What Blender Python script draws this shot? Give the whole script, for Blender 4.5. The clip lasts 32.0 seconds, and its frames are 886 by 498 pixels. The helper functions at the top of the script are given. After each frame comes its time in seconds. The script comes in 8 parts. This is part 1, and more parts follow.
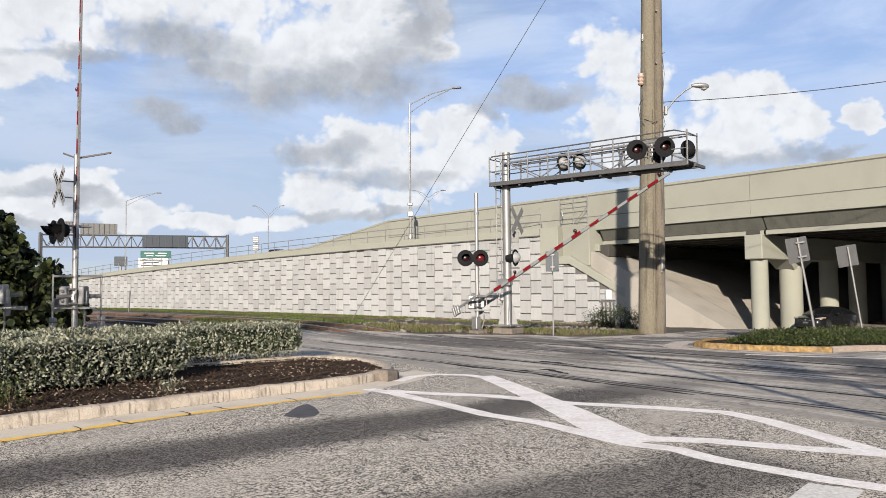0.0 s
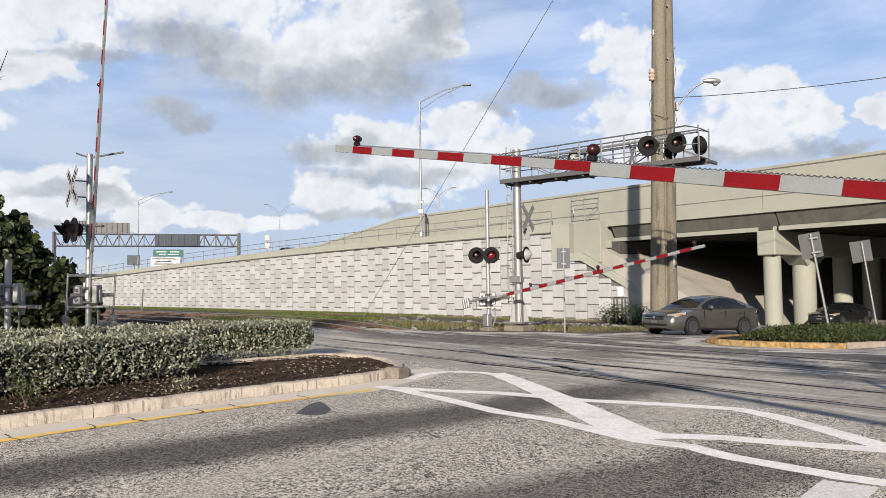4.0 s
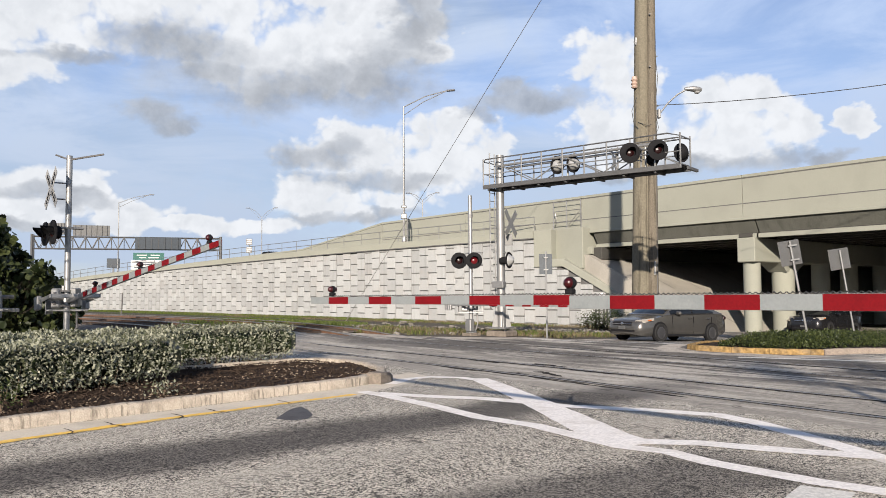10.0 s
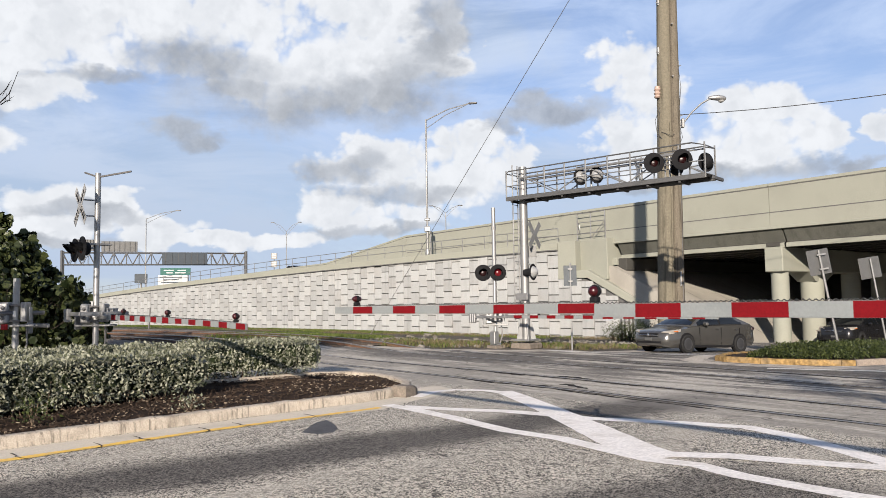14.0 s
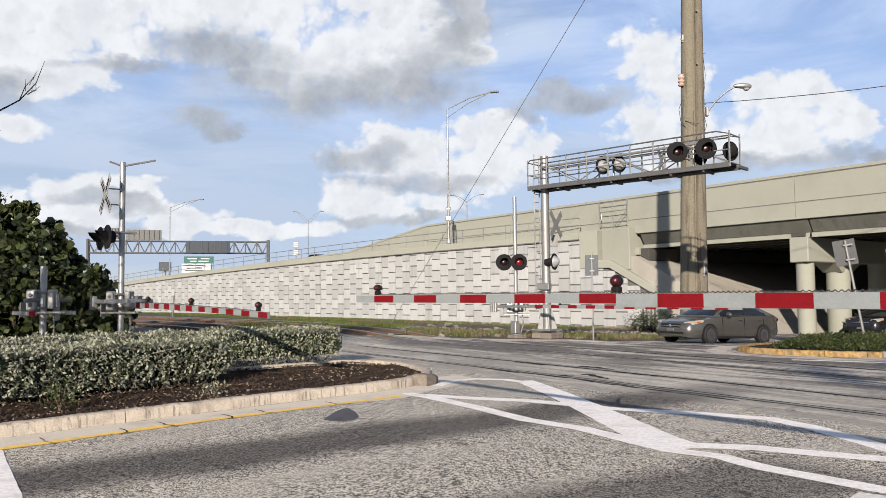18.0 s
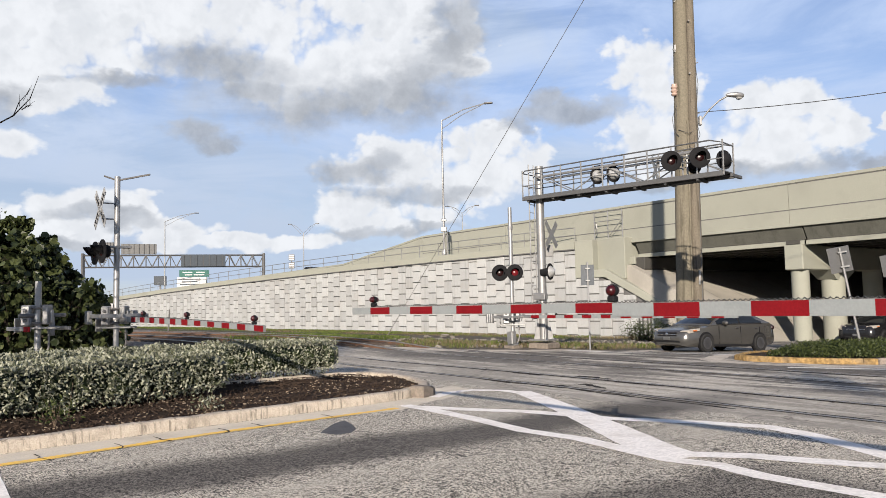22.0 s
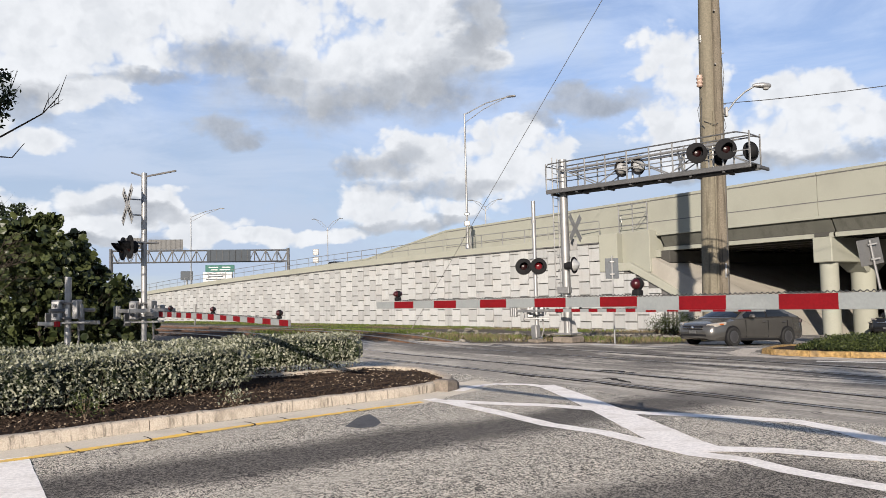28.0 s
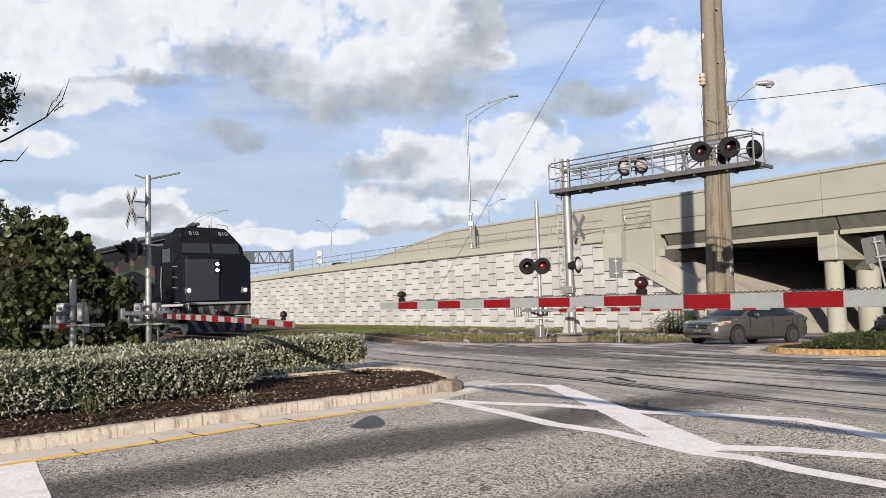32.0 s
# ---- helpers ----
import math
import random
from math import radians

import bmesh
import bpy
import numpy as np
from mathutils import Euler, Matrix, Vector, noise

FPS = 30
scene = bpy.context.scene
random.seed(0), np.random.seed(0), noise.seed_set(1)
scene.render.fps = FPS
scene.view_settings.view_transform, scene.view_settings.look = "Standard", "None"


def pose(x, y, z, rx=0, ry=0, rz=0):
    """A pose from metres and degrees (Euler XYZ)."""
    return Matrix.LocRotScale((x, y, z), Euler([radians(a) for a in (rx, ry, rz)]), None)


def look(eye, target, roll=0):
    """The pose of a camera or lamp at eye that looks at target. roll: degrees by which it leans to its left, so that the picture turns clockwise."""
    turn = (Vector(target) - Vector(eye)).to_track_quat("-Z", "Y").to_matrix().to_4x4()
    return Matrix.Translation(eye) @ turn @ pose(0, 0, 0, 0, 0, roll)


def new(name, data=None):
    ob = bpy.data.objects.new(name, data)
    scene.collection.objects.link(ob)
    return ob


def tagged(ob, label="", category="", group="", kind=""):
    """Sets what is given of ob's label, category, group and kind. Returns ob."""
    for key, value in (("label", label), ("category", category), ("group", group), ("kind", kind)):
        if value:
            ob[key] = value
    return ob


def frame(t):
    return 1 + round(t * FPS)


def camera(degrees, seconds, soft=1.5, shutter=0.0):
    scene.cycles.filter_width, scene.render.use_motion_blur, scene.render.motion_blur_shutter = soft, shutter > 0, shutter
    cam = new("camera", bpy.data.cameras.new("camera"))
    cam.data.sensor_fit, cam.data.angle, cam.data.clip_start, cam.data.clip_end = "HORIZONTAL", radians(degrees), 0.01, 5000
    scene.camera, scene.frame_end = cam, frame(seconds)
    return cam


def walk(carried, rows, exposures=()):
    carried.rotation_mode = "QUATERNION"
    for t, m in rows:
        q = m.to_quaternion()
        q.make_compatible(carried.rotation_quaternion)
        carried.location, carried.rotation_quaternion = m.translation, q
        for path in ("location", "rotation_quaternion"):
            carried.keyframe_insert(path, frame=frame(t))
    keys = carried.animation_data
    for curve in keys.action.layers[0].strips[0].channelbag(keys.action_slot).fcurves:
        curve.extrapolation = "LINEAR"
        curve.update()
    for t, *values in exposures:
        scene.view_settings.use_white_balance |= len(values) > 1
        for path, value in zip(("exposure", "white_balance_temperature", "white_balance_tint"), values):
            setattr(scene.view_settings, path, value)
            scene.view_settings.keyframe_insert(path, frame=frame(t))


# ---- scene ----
cam = camera(60.0, 32.0, soft=0.6)
PATH = [
    (0, pose(0, 0, 1.6, 92.990, 0.500, 0.000)),
    (0.5, pose(0, 0, 1.6, 93.307, 0.496, 0.218)),
    (1, pose(0, 0, 1.6, 93.338, 0.584, 0.740)),
    (1.5, pose(0, 0, 1.6, 93.237, 0.621, 1.084)),
    (2, pose(0, 0, 1.6, 93.204, 0.536, 1.065)),
    (2.5, pose(0, 0, 1.6, 93.254, 0.578, 0.925)),
    (4.5, pose(0, 0, 1.6, 92.497, 0.737, 0.821)),
    (5, pose(0, 0, 1.6, 92.160, 0.524, 0.494)),
    (5.5, pose(0, 0, 1.6, 91.951, 0.516, 0.082)),
    (6, pose(0, 0, 1.6, 91.912, 0.541, -0.169)),
    (6.5, pose(0, 0, 1.6, 91.904, 0.558, -0.190)),
    (7, pose(0, 0, 1.6, 91.856, 0.571, -0.068)),
    (7.5, pose(0, 0, 1.6, 91.880, 0.550, 0.003)),
    (8, pose(0, 0, 1.6, 92.052, 0.465, -0.021)),
    (8.5, pose(0, 0, 1.6, 92.311, 0.423, -0.074)),
    (9, pose(0, 0, 1.6, 92.624, 0.336, -0.180)),
    (9.5, pose(0, 0, 1.6, 92.972, 0.466, -0.339)),
    (10, pose(0, 0, 1.6, 93.170, 0.433, -0.473)),
    (10.5, pose(0, 0, 1.6, 93.438, 0.703, -0.536)),
    (11, pose(0, 0, 1.6, 93.761, 0.693, -0.543)),
    (11.5, pose(0, 0, 1.6, 94.040, 0.725, -0.453)),
    (12, pose(0, 0, 1.6, 94.123, 0.801, -0.228)),
    (12.5, pose(0, 0, 1.6, 94.091, 0.918, 0.239)),
    (13, pose(0, 0, 1.6, 94.136, 0.968, 0.883)),
    (13.5, pose(0, 0, 1.6, 94.249, 0.906, 1.240)),
    (14, pose(0, 0, 1.6, 94.126, 0.880, 1.319)),
    (14.5, pose(0, 0, 1.6, 93.944, 0.807, 1.194)),
    (16.5, pose(0, 0, 1.6, 93.927, 0.716, 1.651)),
    (17, pose(0, 0, 1.6, 93.782, 0.769, 2.268)),
    (17.5, pose(0, 0, 1.6, 93.595, 0.672, 2.684)),
    (18, pose(0, 0, 1.6, 93.345, 0.609, 2.874)),
    (18.5, pose(0, 0, 1.6, 93.045, 0.497, 2.933)),
    (19, pose(0, 0, 1.6, 92.348, 0.257, 3.213)),
    (19.5, pose(0, 0, 1.6, 91.631, 0.173, 3.882)),
    (20, pose(0, 0, 1.6, 91.513, 0.216, 4.475)),
    (20.5, pose(0, 0, 1.6, 92.219, 0.452, 4.321)),
    (21, pose(0, 0, 1.6, 93.006, 0.580, 3.533)),
    (21.5, pose(0, 0, 1.6, 93.590, 0.932, 2.846)),
    (22, pose(0, 0, 1.6, 94.171, 1.205, 2.589)),
    (22.5, pose(0, 0, 1.6, 94.636, 1.399, 2.737)),
    (23, pose(0, 0, 1.6, 94.818, 1.372, 2.977)),
    (23.5, pose(0, 0, 1.6, 94.710, 1.269, 3.150)),
    (24, pose(0, 0, 1.6, 94.474, 1.244, 3.261)),
    (24.5, pose(0, 0, 1.6, 94.132, 1.247, 3.508)),
    (25, pose(0, 0, 1.6, 93.764, 1.257, 3.843)),
    (25.5, pose(0, 0, 1.6, 93.671, 1.240, 4.016)),
    (27.5, pose(0, 0, 1.6, 93.851, 1.348, 3.897)),
    (28, pose(0, 0, 1.6, 93.768, 1.354, 4.352)),
    (28.5, pose(0, 0, 1.6, 93.711, 1.278, 4.641)),
    (29, pose(0, 0, 1.6, 93.646, 1.216, 4.832)),
    (29.5, pose(0, 0, 1.6, 93.533, 1.272, 5.023)),
    (30, pose(0, 0, 1.6, 93.521, 1.383, 5.130)),
    (30.5, pose(0, 0, 1.6, 93.604, 1.556, 5.108)),
    (31, pose(0, 0, 1.6, 93.713, 1.650, 4.919)),
    (31.5, pose(0, 0, 1.6, 93.734, 1.755, 4.811)),
    (32, pose(0, 0, 1.6, 93.803, 1.709, 4.647)),
]
walk(cam, PATH, exposures=[(0.0, 0.71), (32.0, 0.71)])

# ---- light ----
SUN_AZ = radians(9.6)      # the light travels this far right of straight ahead
SUN_EL = radians(18.0)
sun = new("sun", bpy.data.lights.new("sun", "SUN"))
sun.data.energy, sun.data.angle, sun.data.color = 5.4, radians(0.6), (1.0, 0.885, 0.765)
sun.matrix_basis = look((0, 0, 0), (math.sin(SUN_AZ) * math.cos(SUN_EL), math.cos(SUN_AZ) * math.cos(SUN_EL), -math.sin(SUN_EL)))


# ---- node helpers ----
class Nodes:
    def __init__(self, tree):
        self.tree = tree

    def add(self, kind, **sets):
        n = self.tree.nodes.new(kind)
        for k, v in sets.items():
            setattr(n, k, v)
        return n

    def link(self, a, b):
        self.tree.links.new(a, b)

    def put(self, sock, v):
        if isinstance(v, bpy.types.NodeSocket):
            self.link(v, sock)
        elif v is not None:
            sock.default_value = v

    def math(self, op, a, b=None, c=None, clamp=False):
        n = self.add("ShaderNodeMath", operation=op, use_clamp=clamp)
        for s, v in zip(n.inputs, (a, b, c)):
            self.put(s, v)
        return n.outputs[0]

    def mix(self, f, a, b, blend="MIX"):
        n = self.add("ShaderNodeMix", data_type="RGBA", blend_type=blend)
        self.put(n.inputs[0], f)
        self.put(n.inputs[6], a if isinstance(a, bpy.types.NodeSocket) else (*a, 1))
        self.put(n.inputs[7], b if isinstance(b, bpy.types.NodeSocket) else (*b, 1))
        return n.outputs[2]

    def noise(self, vec, scale, detail=4.0, rough=0.55, dist=0.0):
        n = self.add("ShaderNodeTexNoise")
        if vec is not None:
            self.link(vec, n.inputs["Vector"])
        n.inputs["Scale"].default_value, n.inputs["Detail"].default_value = scale, detail
        n.inputs["Roughness"].default_value, n.inputs["Distortion"].default_value = rough, dist
        return n.outputs["Fac"]

    def ramp(self, v, lo, hi):
        n = self.add("ShaderNodeMapRange", interpolation_type="SMOOTHSTEP")
        self.put(n.inputs[0], v)
        n.inputs[1].default_value, n.inputs[2].default_value = lo, hi
        return n.outputs[0]

    def scaled(self, vec, sx, sy, sz, rz=0.0):
        n = self.add("ShaderNodeMapping")
        self.link(vec, n.inputs[0])
        n.inputs["Rotation"].default_value = (0, 0, rz)
        n.inputs["Scale"].default_value = (sx, sy, sz)
        return n.outputs[0]


# ---- sky ----
world = bpy.data.worlds.new("world")
scene.world = world
world.use_nodes = True
world.node_tree.nodes.clear()
W = Nodes(world.node_tree)
sky = W.add("ShaderNodeTexSky", sky_type="NISHITA", sun_disc=False, sun_elevation=SUN_EL, sun_rotation=math.pi + SUN_AZ)
sky.air_density, sky.dust_density, sky.ozone_density = 1.0, 0.6, 2.0
way = W.add("ShaderNodeTexCoord").outputs["Generated"]
sep = W.add("ShaderNodeSeparateXYZ")
W.link(way, sep.inputs[0])
# bearing and height over the horizon, in degrees
az = W.math("MULTIPLY", W.math("ARCTAN2", sep.outputs[0], sep.outputs[1]), 57.2958)
el = W.math("MULTIPLY", W.math("ARCSINE", sep.outputs[2]), 57.2958)
flat = W.add("ShaderNodeCombineXYZ")
W.link(W.math("MULTIPLY", az, 0.1), flat.inputs[0])
W.link(W.math("MULTIPLY", el, 0.1), flat.inputs[1])

def puffs(vec):
    """Rounded heads of cloud, large ones with smaller ones on them: 0 at their rims, 1 at their middles."""
    total = None
    for scale, weight in ((4.2, 0.55), (9.5, 0.30), (21.0, 0.15)):
        v = W.add("ShaderNodeTexVoronoi", feature="SMOOTH_F1")
        v.inputs["Scale"].default_value, v.inputs["Smoothness"].default_value = scale, 0.25
        W.link(vec, v.inputs["Vector"])
        k = W.math("MULTIPLY", W.math("SUBTRACT", 1.0, v.outputs["Distance"]), weight)
        total = k if total is None else W.math("ADD", total, k)
    return total


def drifted(dx, dy):
    """The sky's plan, warped a little, as seen from a point that far over."""
    up = W.add("ShaderNodeVectorMath", operation="ADD")
    W.link(flat.outputs[0], up.inputs[0])
    up.inputs[1].default_value = (dx, dy, 0.0)
    nz = W.add("ShaderNodeTexNoise")
    nz.inputs["Scale"].default_value, nz.inputs["Detail"].default_value = 5.0, 5.0
    W.link(up.outputs[0], nz.inputs["Vector"])
    warp = W.add("ShaderNodeVectorMath", operation="MULTIPLY_ADD")
    W.link(nz.outputs["Color"], warp.inputs[0])
    warp.inputs[1].default_value = (0.13, 0.13, 0.0)
    W.link(up.outputs[0], warp.inputs[2])
    return warp.outputs[0]


here = drifted(0.0, 0.0)
billow, billow_up = puffs(here), puffs(drifted(-0.035, 0.06))
rag = W.noise(flat.outputs[0], 2.2, 8.0, 0.6, 0.2)
wisp = W.noise(W.scaled(flat.outputs[0], 0.45, 1.5, 1, 0.25), 1.5, 7.0, 0.62, 0.5)


def bent(coord, amount, offset):
    """A bearing or height pushed to and fro, so that cloud edges wander."""
    push = W.noise(W.scaled(flat.outputs[0], 0.8, 1.3, 1, offset), 1.9, 5.0, 0.55)
    return W.math("ADD", coord, W.math("MULTIPLY", W.math("SUBTRACT", push, 0.5), amount))


az_bent, el_bent = bent(az, 11.0, 0.3), bent(el, 5.5, 1.7)


def cloud(total, a, e, wa, we):
    """One heap of cloud at a bearing and a height, of that half width and half height, in degrees."""
    dx = W.math("DIVIDE", W.math("SUBTRACT", az_bent, a), wa)
    dy = W.math("DIVIDE", W.math("SUBTRACT", el_bent, e), we)
    r2 = W.math("ADD", W.math("MULTIPLY", dx, dx), W.math("MULTIPLY", dy, dy))
    heap = W.math("SUBTRACT", 1.0, r2)
    return heap if total is None else W.math("MAXIMUM", total, heap)


HEAPS = [(-28.4, 19.2, 10.45, 4.64), (-19.8, 20.7, 9.71, 4.76), (-34.0, 17.2, 5.8, 3.85), (-29.6, 14.5, 3.51, 1.83), (-9.4, 17.3, 7.81, 3.66), (-13.5, 16.8, 5.59, 2.71), (-5.1, 17.9, 5.86, 3.87), (-15.5, 15.7, 3.53, 1.83), (-6.6, 21.3, 6.25, 4.61), (-1.7, 18.7, 2.53, 2.95), (-6.0, 10.5, 4.92, 2.27), (1.0, 11.4, 3.37, 2.36), (-2.2, 9.3, 8.0, 2.61), (3.7, 10.7, 2.6, 2.19), (-8.3, 6.8, 5.16, 1.84), (-4.3, 6.2, 4.61, 1.51), (-12.6, 4.8, 4.42, 0.99), (12.8, 17.2, 3.05, 2.22), (11.2, 16.1, 2.6, 2.07), (13.8, 14.2, 4.18, 3.69), (12.7, 11.6, 3.81, 2.47), (16.5, 10.2, 6.21, 1.78), (21.5, 13.3, 4.2, 2.28), (20.7, 10.9, 6.09, 2.6), (24.7, 10.8, 2.44, 2.15), (29.8, 10.7, 1.75, 0.88), (-28.1, 7.1, 3.61, 1.79), (-25.1, 7.0, 2.94, 1.53), (-28.8, 5.3, 3.57, 1.33), (-21.5, 5.0, 3.65, 1.1), (-18.1, 4.7, 3.43, 1.04), (-14.6, 4.5, 4.35, 0.98), (-23.3, 6.1, 4.98, 1.01), (-34.4, 11.1, 4.02, 1.74), (-37.9, 13.9, 4.21, 3.0), (-34.6, 6.3, 4.0, 1.74), (39.8, 11.4, 5.47, 2.59), (-60.0, 14.0, 9.0, 4.0), (75.0, 13.0, 9.0, 4.0), (130.0, 15.0, 12.0, 5.0), (-120.0, 16.0, 14.0, 5.0), (180.0, 22.0, 14.0, 7.0), (-20.0, 26.0, 9.0, 3.5), (14.0, 28.0, 12.0, 4.0)]
GREYS = [(-18.6, 17.1, 4.93, 1.44), (-26.3, 15.6, 4.07, 0.61), (-16.3, 15.4, 2.72, 1.3), (-10.2, 14.9, 8.58, 1.66), (-3.4, 16.1, 3.15, 2.11), (-1.7, 20.0, 1.9, 2.53), (-4.7, 15.1, 4.61, 1.05), (-19.7, 12.6, 2.24, 0.79), (-18.8, 12.3, 1.13, 0.64), (-8.1, 10.2, 2.4, 1.09), (-4.3, 8.2, 4.2, 0.84), (5.1, 13.8, 3.14, 1.01), (7.8, 14.1, 2.69, 0.84), (5.9, 14.9, 1.42, 0.67), (2.9, 13.2, 1.68, 0.59), (-6.9, 5.4, 4.99, 0.42), (-9.4, 5.7, 2.46, 0.42), (-26.1, 6.3, 3.4, 0.53), (-28.1, 4.6, 3.94, 0.45), (22.1, 8.7, 3.98, 0.63), (16.4, 9.0, 4.27, 0.57), (28.1, 8.6, 1.97, 0.45), (-33.9, 13.9, 3.49, 1.23)]
body = None
for c in HEAPS:
    body = cloud(body, *c)
shade = None
for c in GREYS:
    shade = cloud(shade, *c)
rough_n = W.math("ADD", W.math("MULTIPLY", W.math("SUBTRACT", billow, 0.64), 1.7), W.math("MULTIPLY", W.math("SUBTRACT", rag, 0.5), 0.9))
soft_n = W.math("MULTIPLY", W.math("SUBTRACT", rag, 0.5), 2.6)
heap_f = W.math("ADD", W.math("MAXIMUM", body, -1.2), rough_n)
heap_mask = W.ramp(heap_f, -0.16, 0.42)
grey_mask = W.ramp(W.math("ADD", W.math("MAXIMUM", shade, -1.5), soft_n), -1.0, 1.15)
open_sky = W.math("MULTIPLY_ADD", W.ramp(el, 50.0, 24.0), 0.85, 0.15)
veil = W.math("MULTIPLY", W.math("MULTIPLY_ADD", W.ramp(wisp, 0.34, 0.66), 0.62, 0.32), open_sky)
low = W.math("MULTIPLY", W.ramp(el, 17.0, 2.0), W.math("MULTIPLY_ADD", W.ramp(wisp, 0.30, 0.60), 0.55, 0.45))
blue = W.mix(1.0, sky.outputs[0], (0.126, 0.125, 0.148), "MULTIPLY")
hazy = W.mix(veil, blue, (0.58, 0.72, 1.0))
thin = None
for c in ((-24.0, 9.5, 18.0, 4.6), (-36.0, 12.0, 12.0, 6.0), (10.0, 9.0, 12.0, 2.6), (-2.0, 19.0, 9.0, 3.0), (60.0, 12.0, 25.0, 6.0), (150.0, 20.0, 40.0, 9.0), (-100.0, 16.0, 30.0, 8.0)):
    thin = cloud(thin, *c)
thin_mask = W.ramp(W.math("ADD", W.math("MAXIMUM", thin, -1.5), soft_n), -0.8, 1.0)
hazy = W.mix(W.math("MULTIPLY", thin_mask, 0.62), hazy, W.mix(W.ramp(wisp, 0.35, 0.62), (0.47, 0.575, 0.74), (0.66, 0.755, 0.91)))
hazy = W.mix(W.math("MULTIPLY", low, 0.70), hazy, (0.52, 0.61, 0.76))
# heaps: white heads, greyer folds between them, dark flat undersides
inner = W.noise(flat.outputs[0], 3.0, 6.0, 0.6)
relief = W.math("MULTIPLY", W.ramp(W.math("SUBTRACT", billow, billow_up), -0.22, 0.08), W.math("MULTIPLY_ADD", W.ramp(inner, 0.62, 0.36), 0.6, 0.4))
deep = W.ramp(heap_f, 0.1, 1.1)
fold = W.mix(W.math("MULTIPLY", W.ramp(inner, 0.35, 0.65), deep), (0.86, 0.885, 0.93), (0.71, 0.745, 0.80))
white = W.mix(relief, fold, (0.94, 0.965, 1.01))
lit = W.mix(heap_mask, hazy, white)
grey = W.mix(W.ramp(inner, 0.3, 0.7), (0.36, 0.39, 0.445), (0.57, 0.61, 0.68))
full = W.mix(W.math("MULTIPLY", grey_mask, 0.86), lit, grey)
back = W.add("ShaderNodeBackground")
W.link(full, back.inputs[0])
back.inputs[1].default_value = 0.58
W.link(back.outputs[0], W.add("ShaderNodeOutputWorld").inputs[0])


# ---- materials ----
def material(name, base, rough=0.7, metal=0.0, vary=0.25, grain=40.0, stain=1.2, stain_to=None, bump=0.15, island=0.0, emit=None, space="Object", runs=None):
    """A surface of that colour, with fine grain, larger stains and relief."""
    m = bpy.data.materials.new(name)
    m.use_nodes = True
    n = Nodes(m.node_tree)
    bsdf = m.node_tree.nodes["Principled BSDF"]
    tc = n.add("ShaderNodeNewGeometry").outputs["Position"] if space == "World" else n.add("ShaderNodeTexCoord").outputs[space]
    fine = n.noise(tc, grain, 5.0, 0.65)
    wide = n.noise(tc, stain, 4.0, 0.6, 0.3)
    dark = tuple(c * (1 - vary) for c in base)
    light = tuple(min(1.0, c * (1 + vary * 0.7)) for c in base)
    col = n.mix(n.ramp(fine, 0.25, 0.75), dark, light)
    col = n.mix(n.math("MULTIPLY", n.ramp(wide, 0.45, 0.75), 0.55), col, stain_to or tuple(c * (1 - vary) * 0.8 for c in base))
    if runs:
        dark_run = n.noise(n.scaled(tc, runs[0], runs[0], runs[0] * (runs[2] if len(runs) > 2 else 0.07)), 1.0, 6.0, 0.65, 0.2)
        col = n.mix(n.math("MULTIPLY", n.ramp(dark_run, 0.50, 0.68), runs[1]), col, tuple(c * 0.28 for c in base))
    if island:
        g = n.add("ShaderNodeNewGeometry").outputs["Random Per Island"]
        o = n.add("ShaderNodeObjectInfo").outputs["Random"]
        r = n.math("FRACT", n.math("ADD", g, o))
        k = n.math("ADD", 1 - island, n.math("MULTIPLY", r, 2 * island))
        mul = n.add("ShaderNodeVectorMath", operation="SCALE")
        n.link(col, mul.inputs[0])
        n.link(k, mul.inputs["Scale"])
        col = mul.outputs[0]
    n.put(bsdf.inputs["Base Color"], col)
    n.put(bsdf.inputs["Roughness"], n.math("ADD", rough - 0.08, n.math("MULTIPLY", wide, 0.16), clamp=True))
    bsdf.inputs["Metallic"].default_value = metal
    bsdf.inputs["Specular IOR Level"].default_value = 0.15 if rough > 0.78 else 0.5
    if bump:
        b = n.add("ShaderNodeBump")
        b.inputs["Strength"].default_value, b.inputs["Distance"].default_value = bump, 0.02
        n.link(fine, b.inputs["Height"])
        n.link(b.outputs[0], bsdf.inputs["Normal"])
    if emit:
        bsdf.inputs["Emission Color"].default_value = (*emit[0], 1)
        bsdf.inputs["Emission Strength"].default_value = emit[1]
    return m


def glass(name, tint, rough=0.03):
    m = bpy.data.materials.new(name)
    m.use_nodes = True
    b = m.node_tree.nodes["Principled BSDF"]
    b.inputs["Base Color"].default_value = (*tint, 1)
    b.inputs["Roughness"].default_value = rough
    b.inputs["IOR"].default_value = 1.5
    b.inputs["Specular IOR Level"].default_value = 0.3
    return m


MAT = {}


def mat(name, *a, **k):
    MAT[name] = material(name, *a, **k)


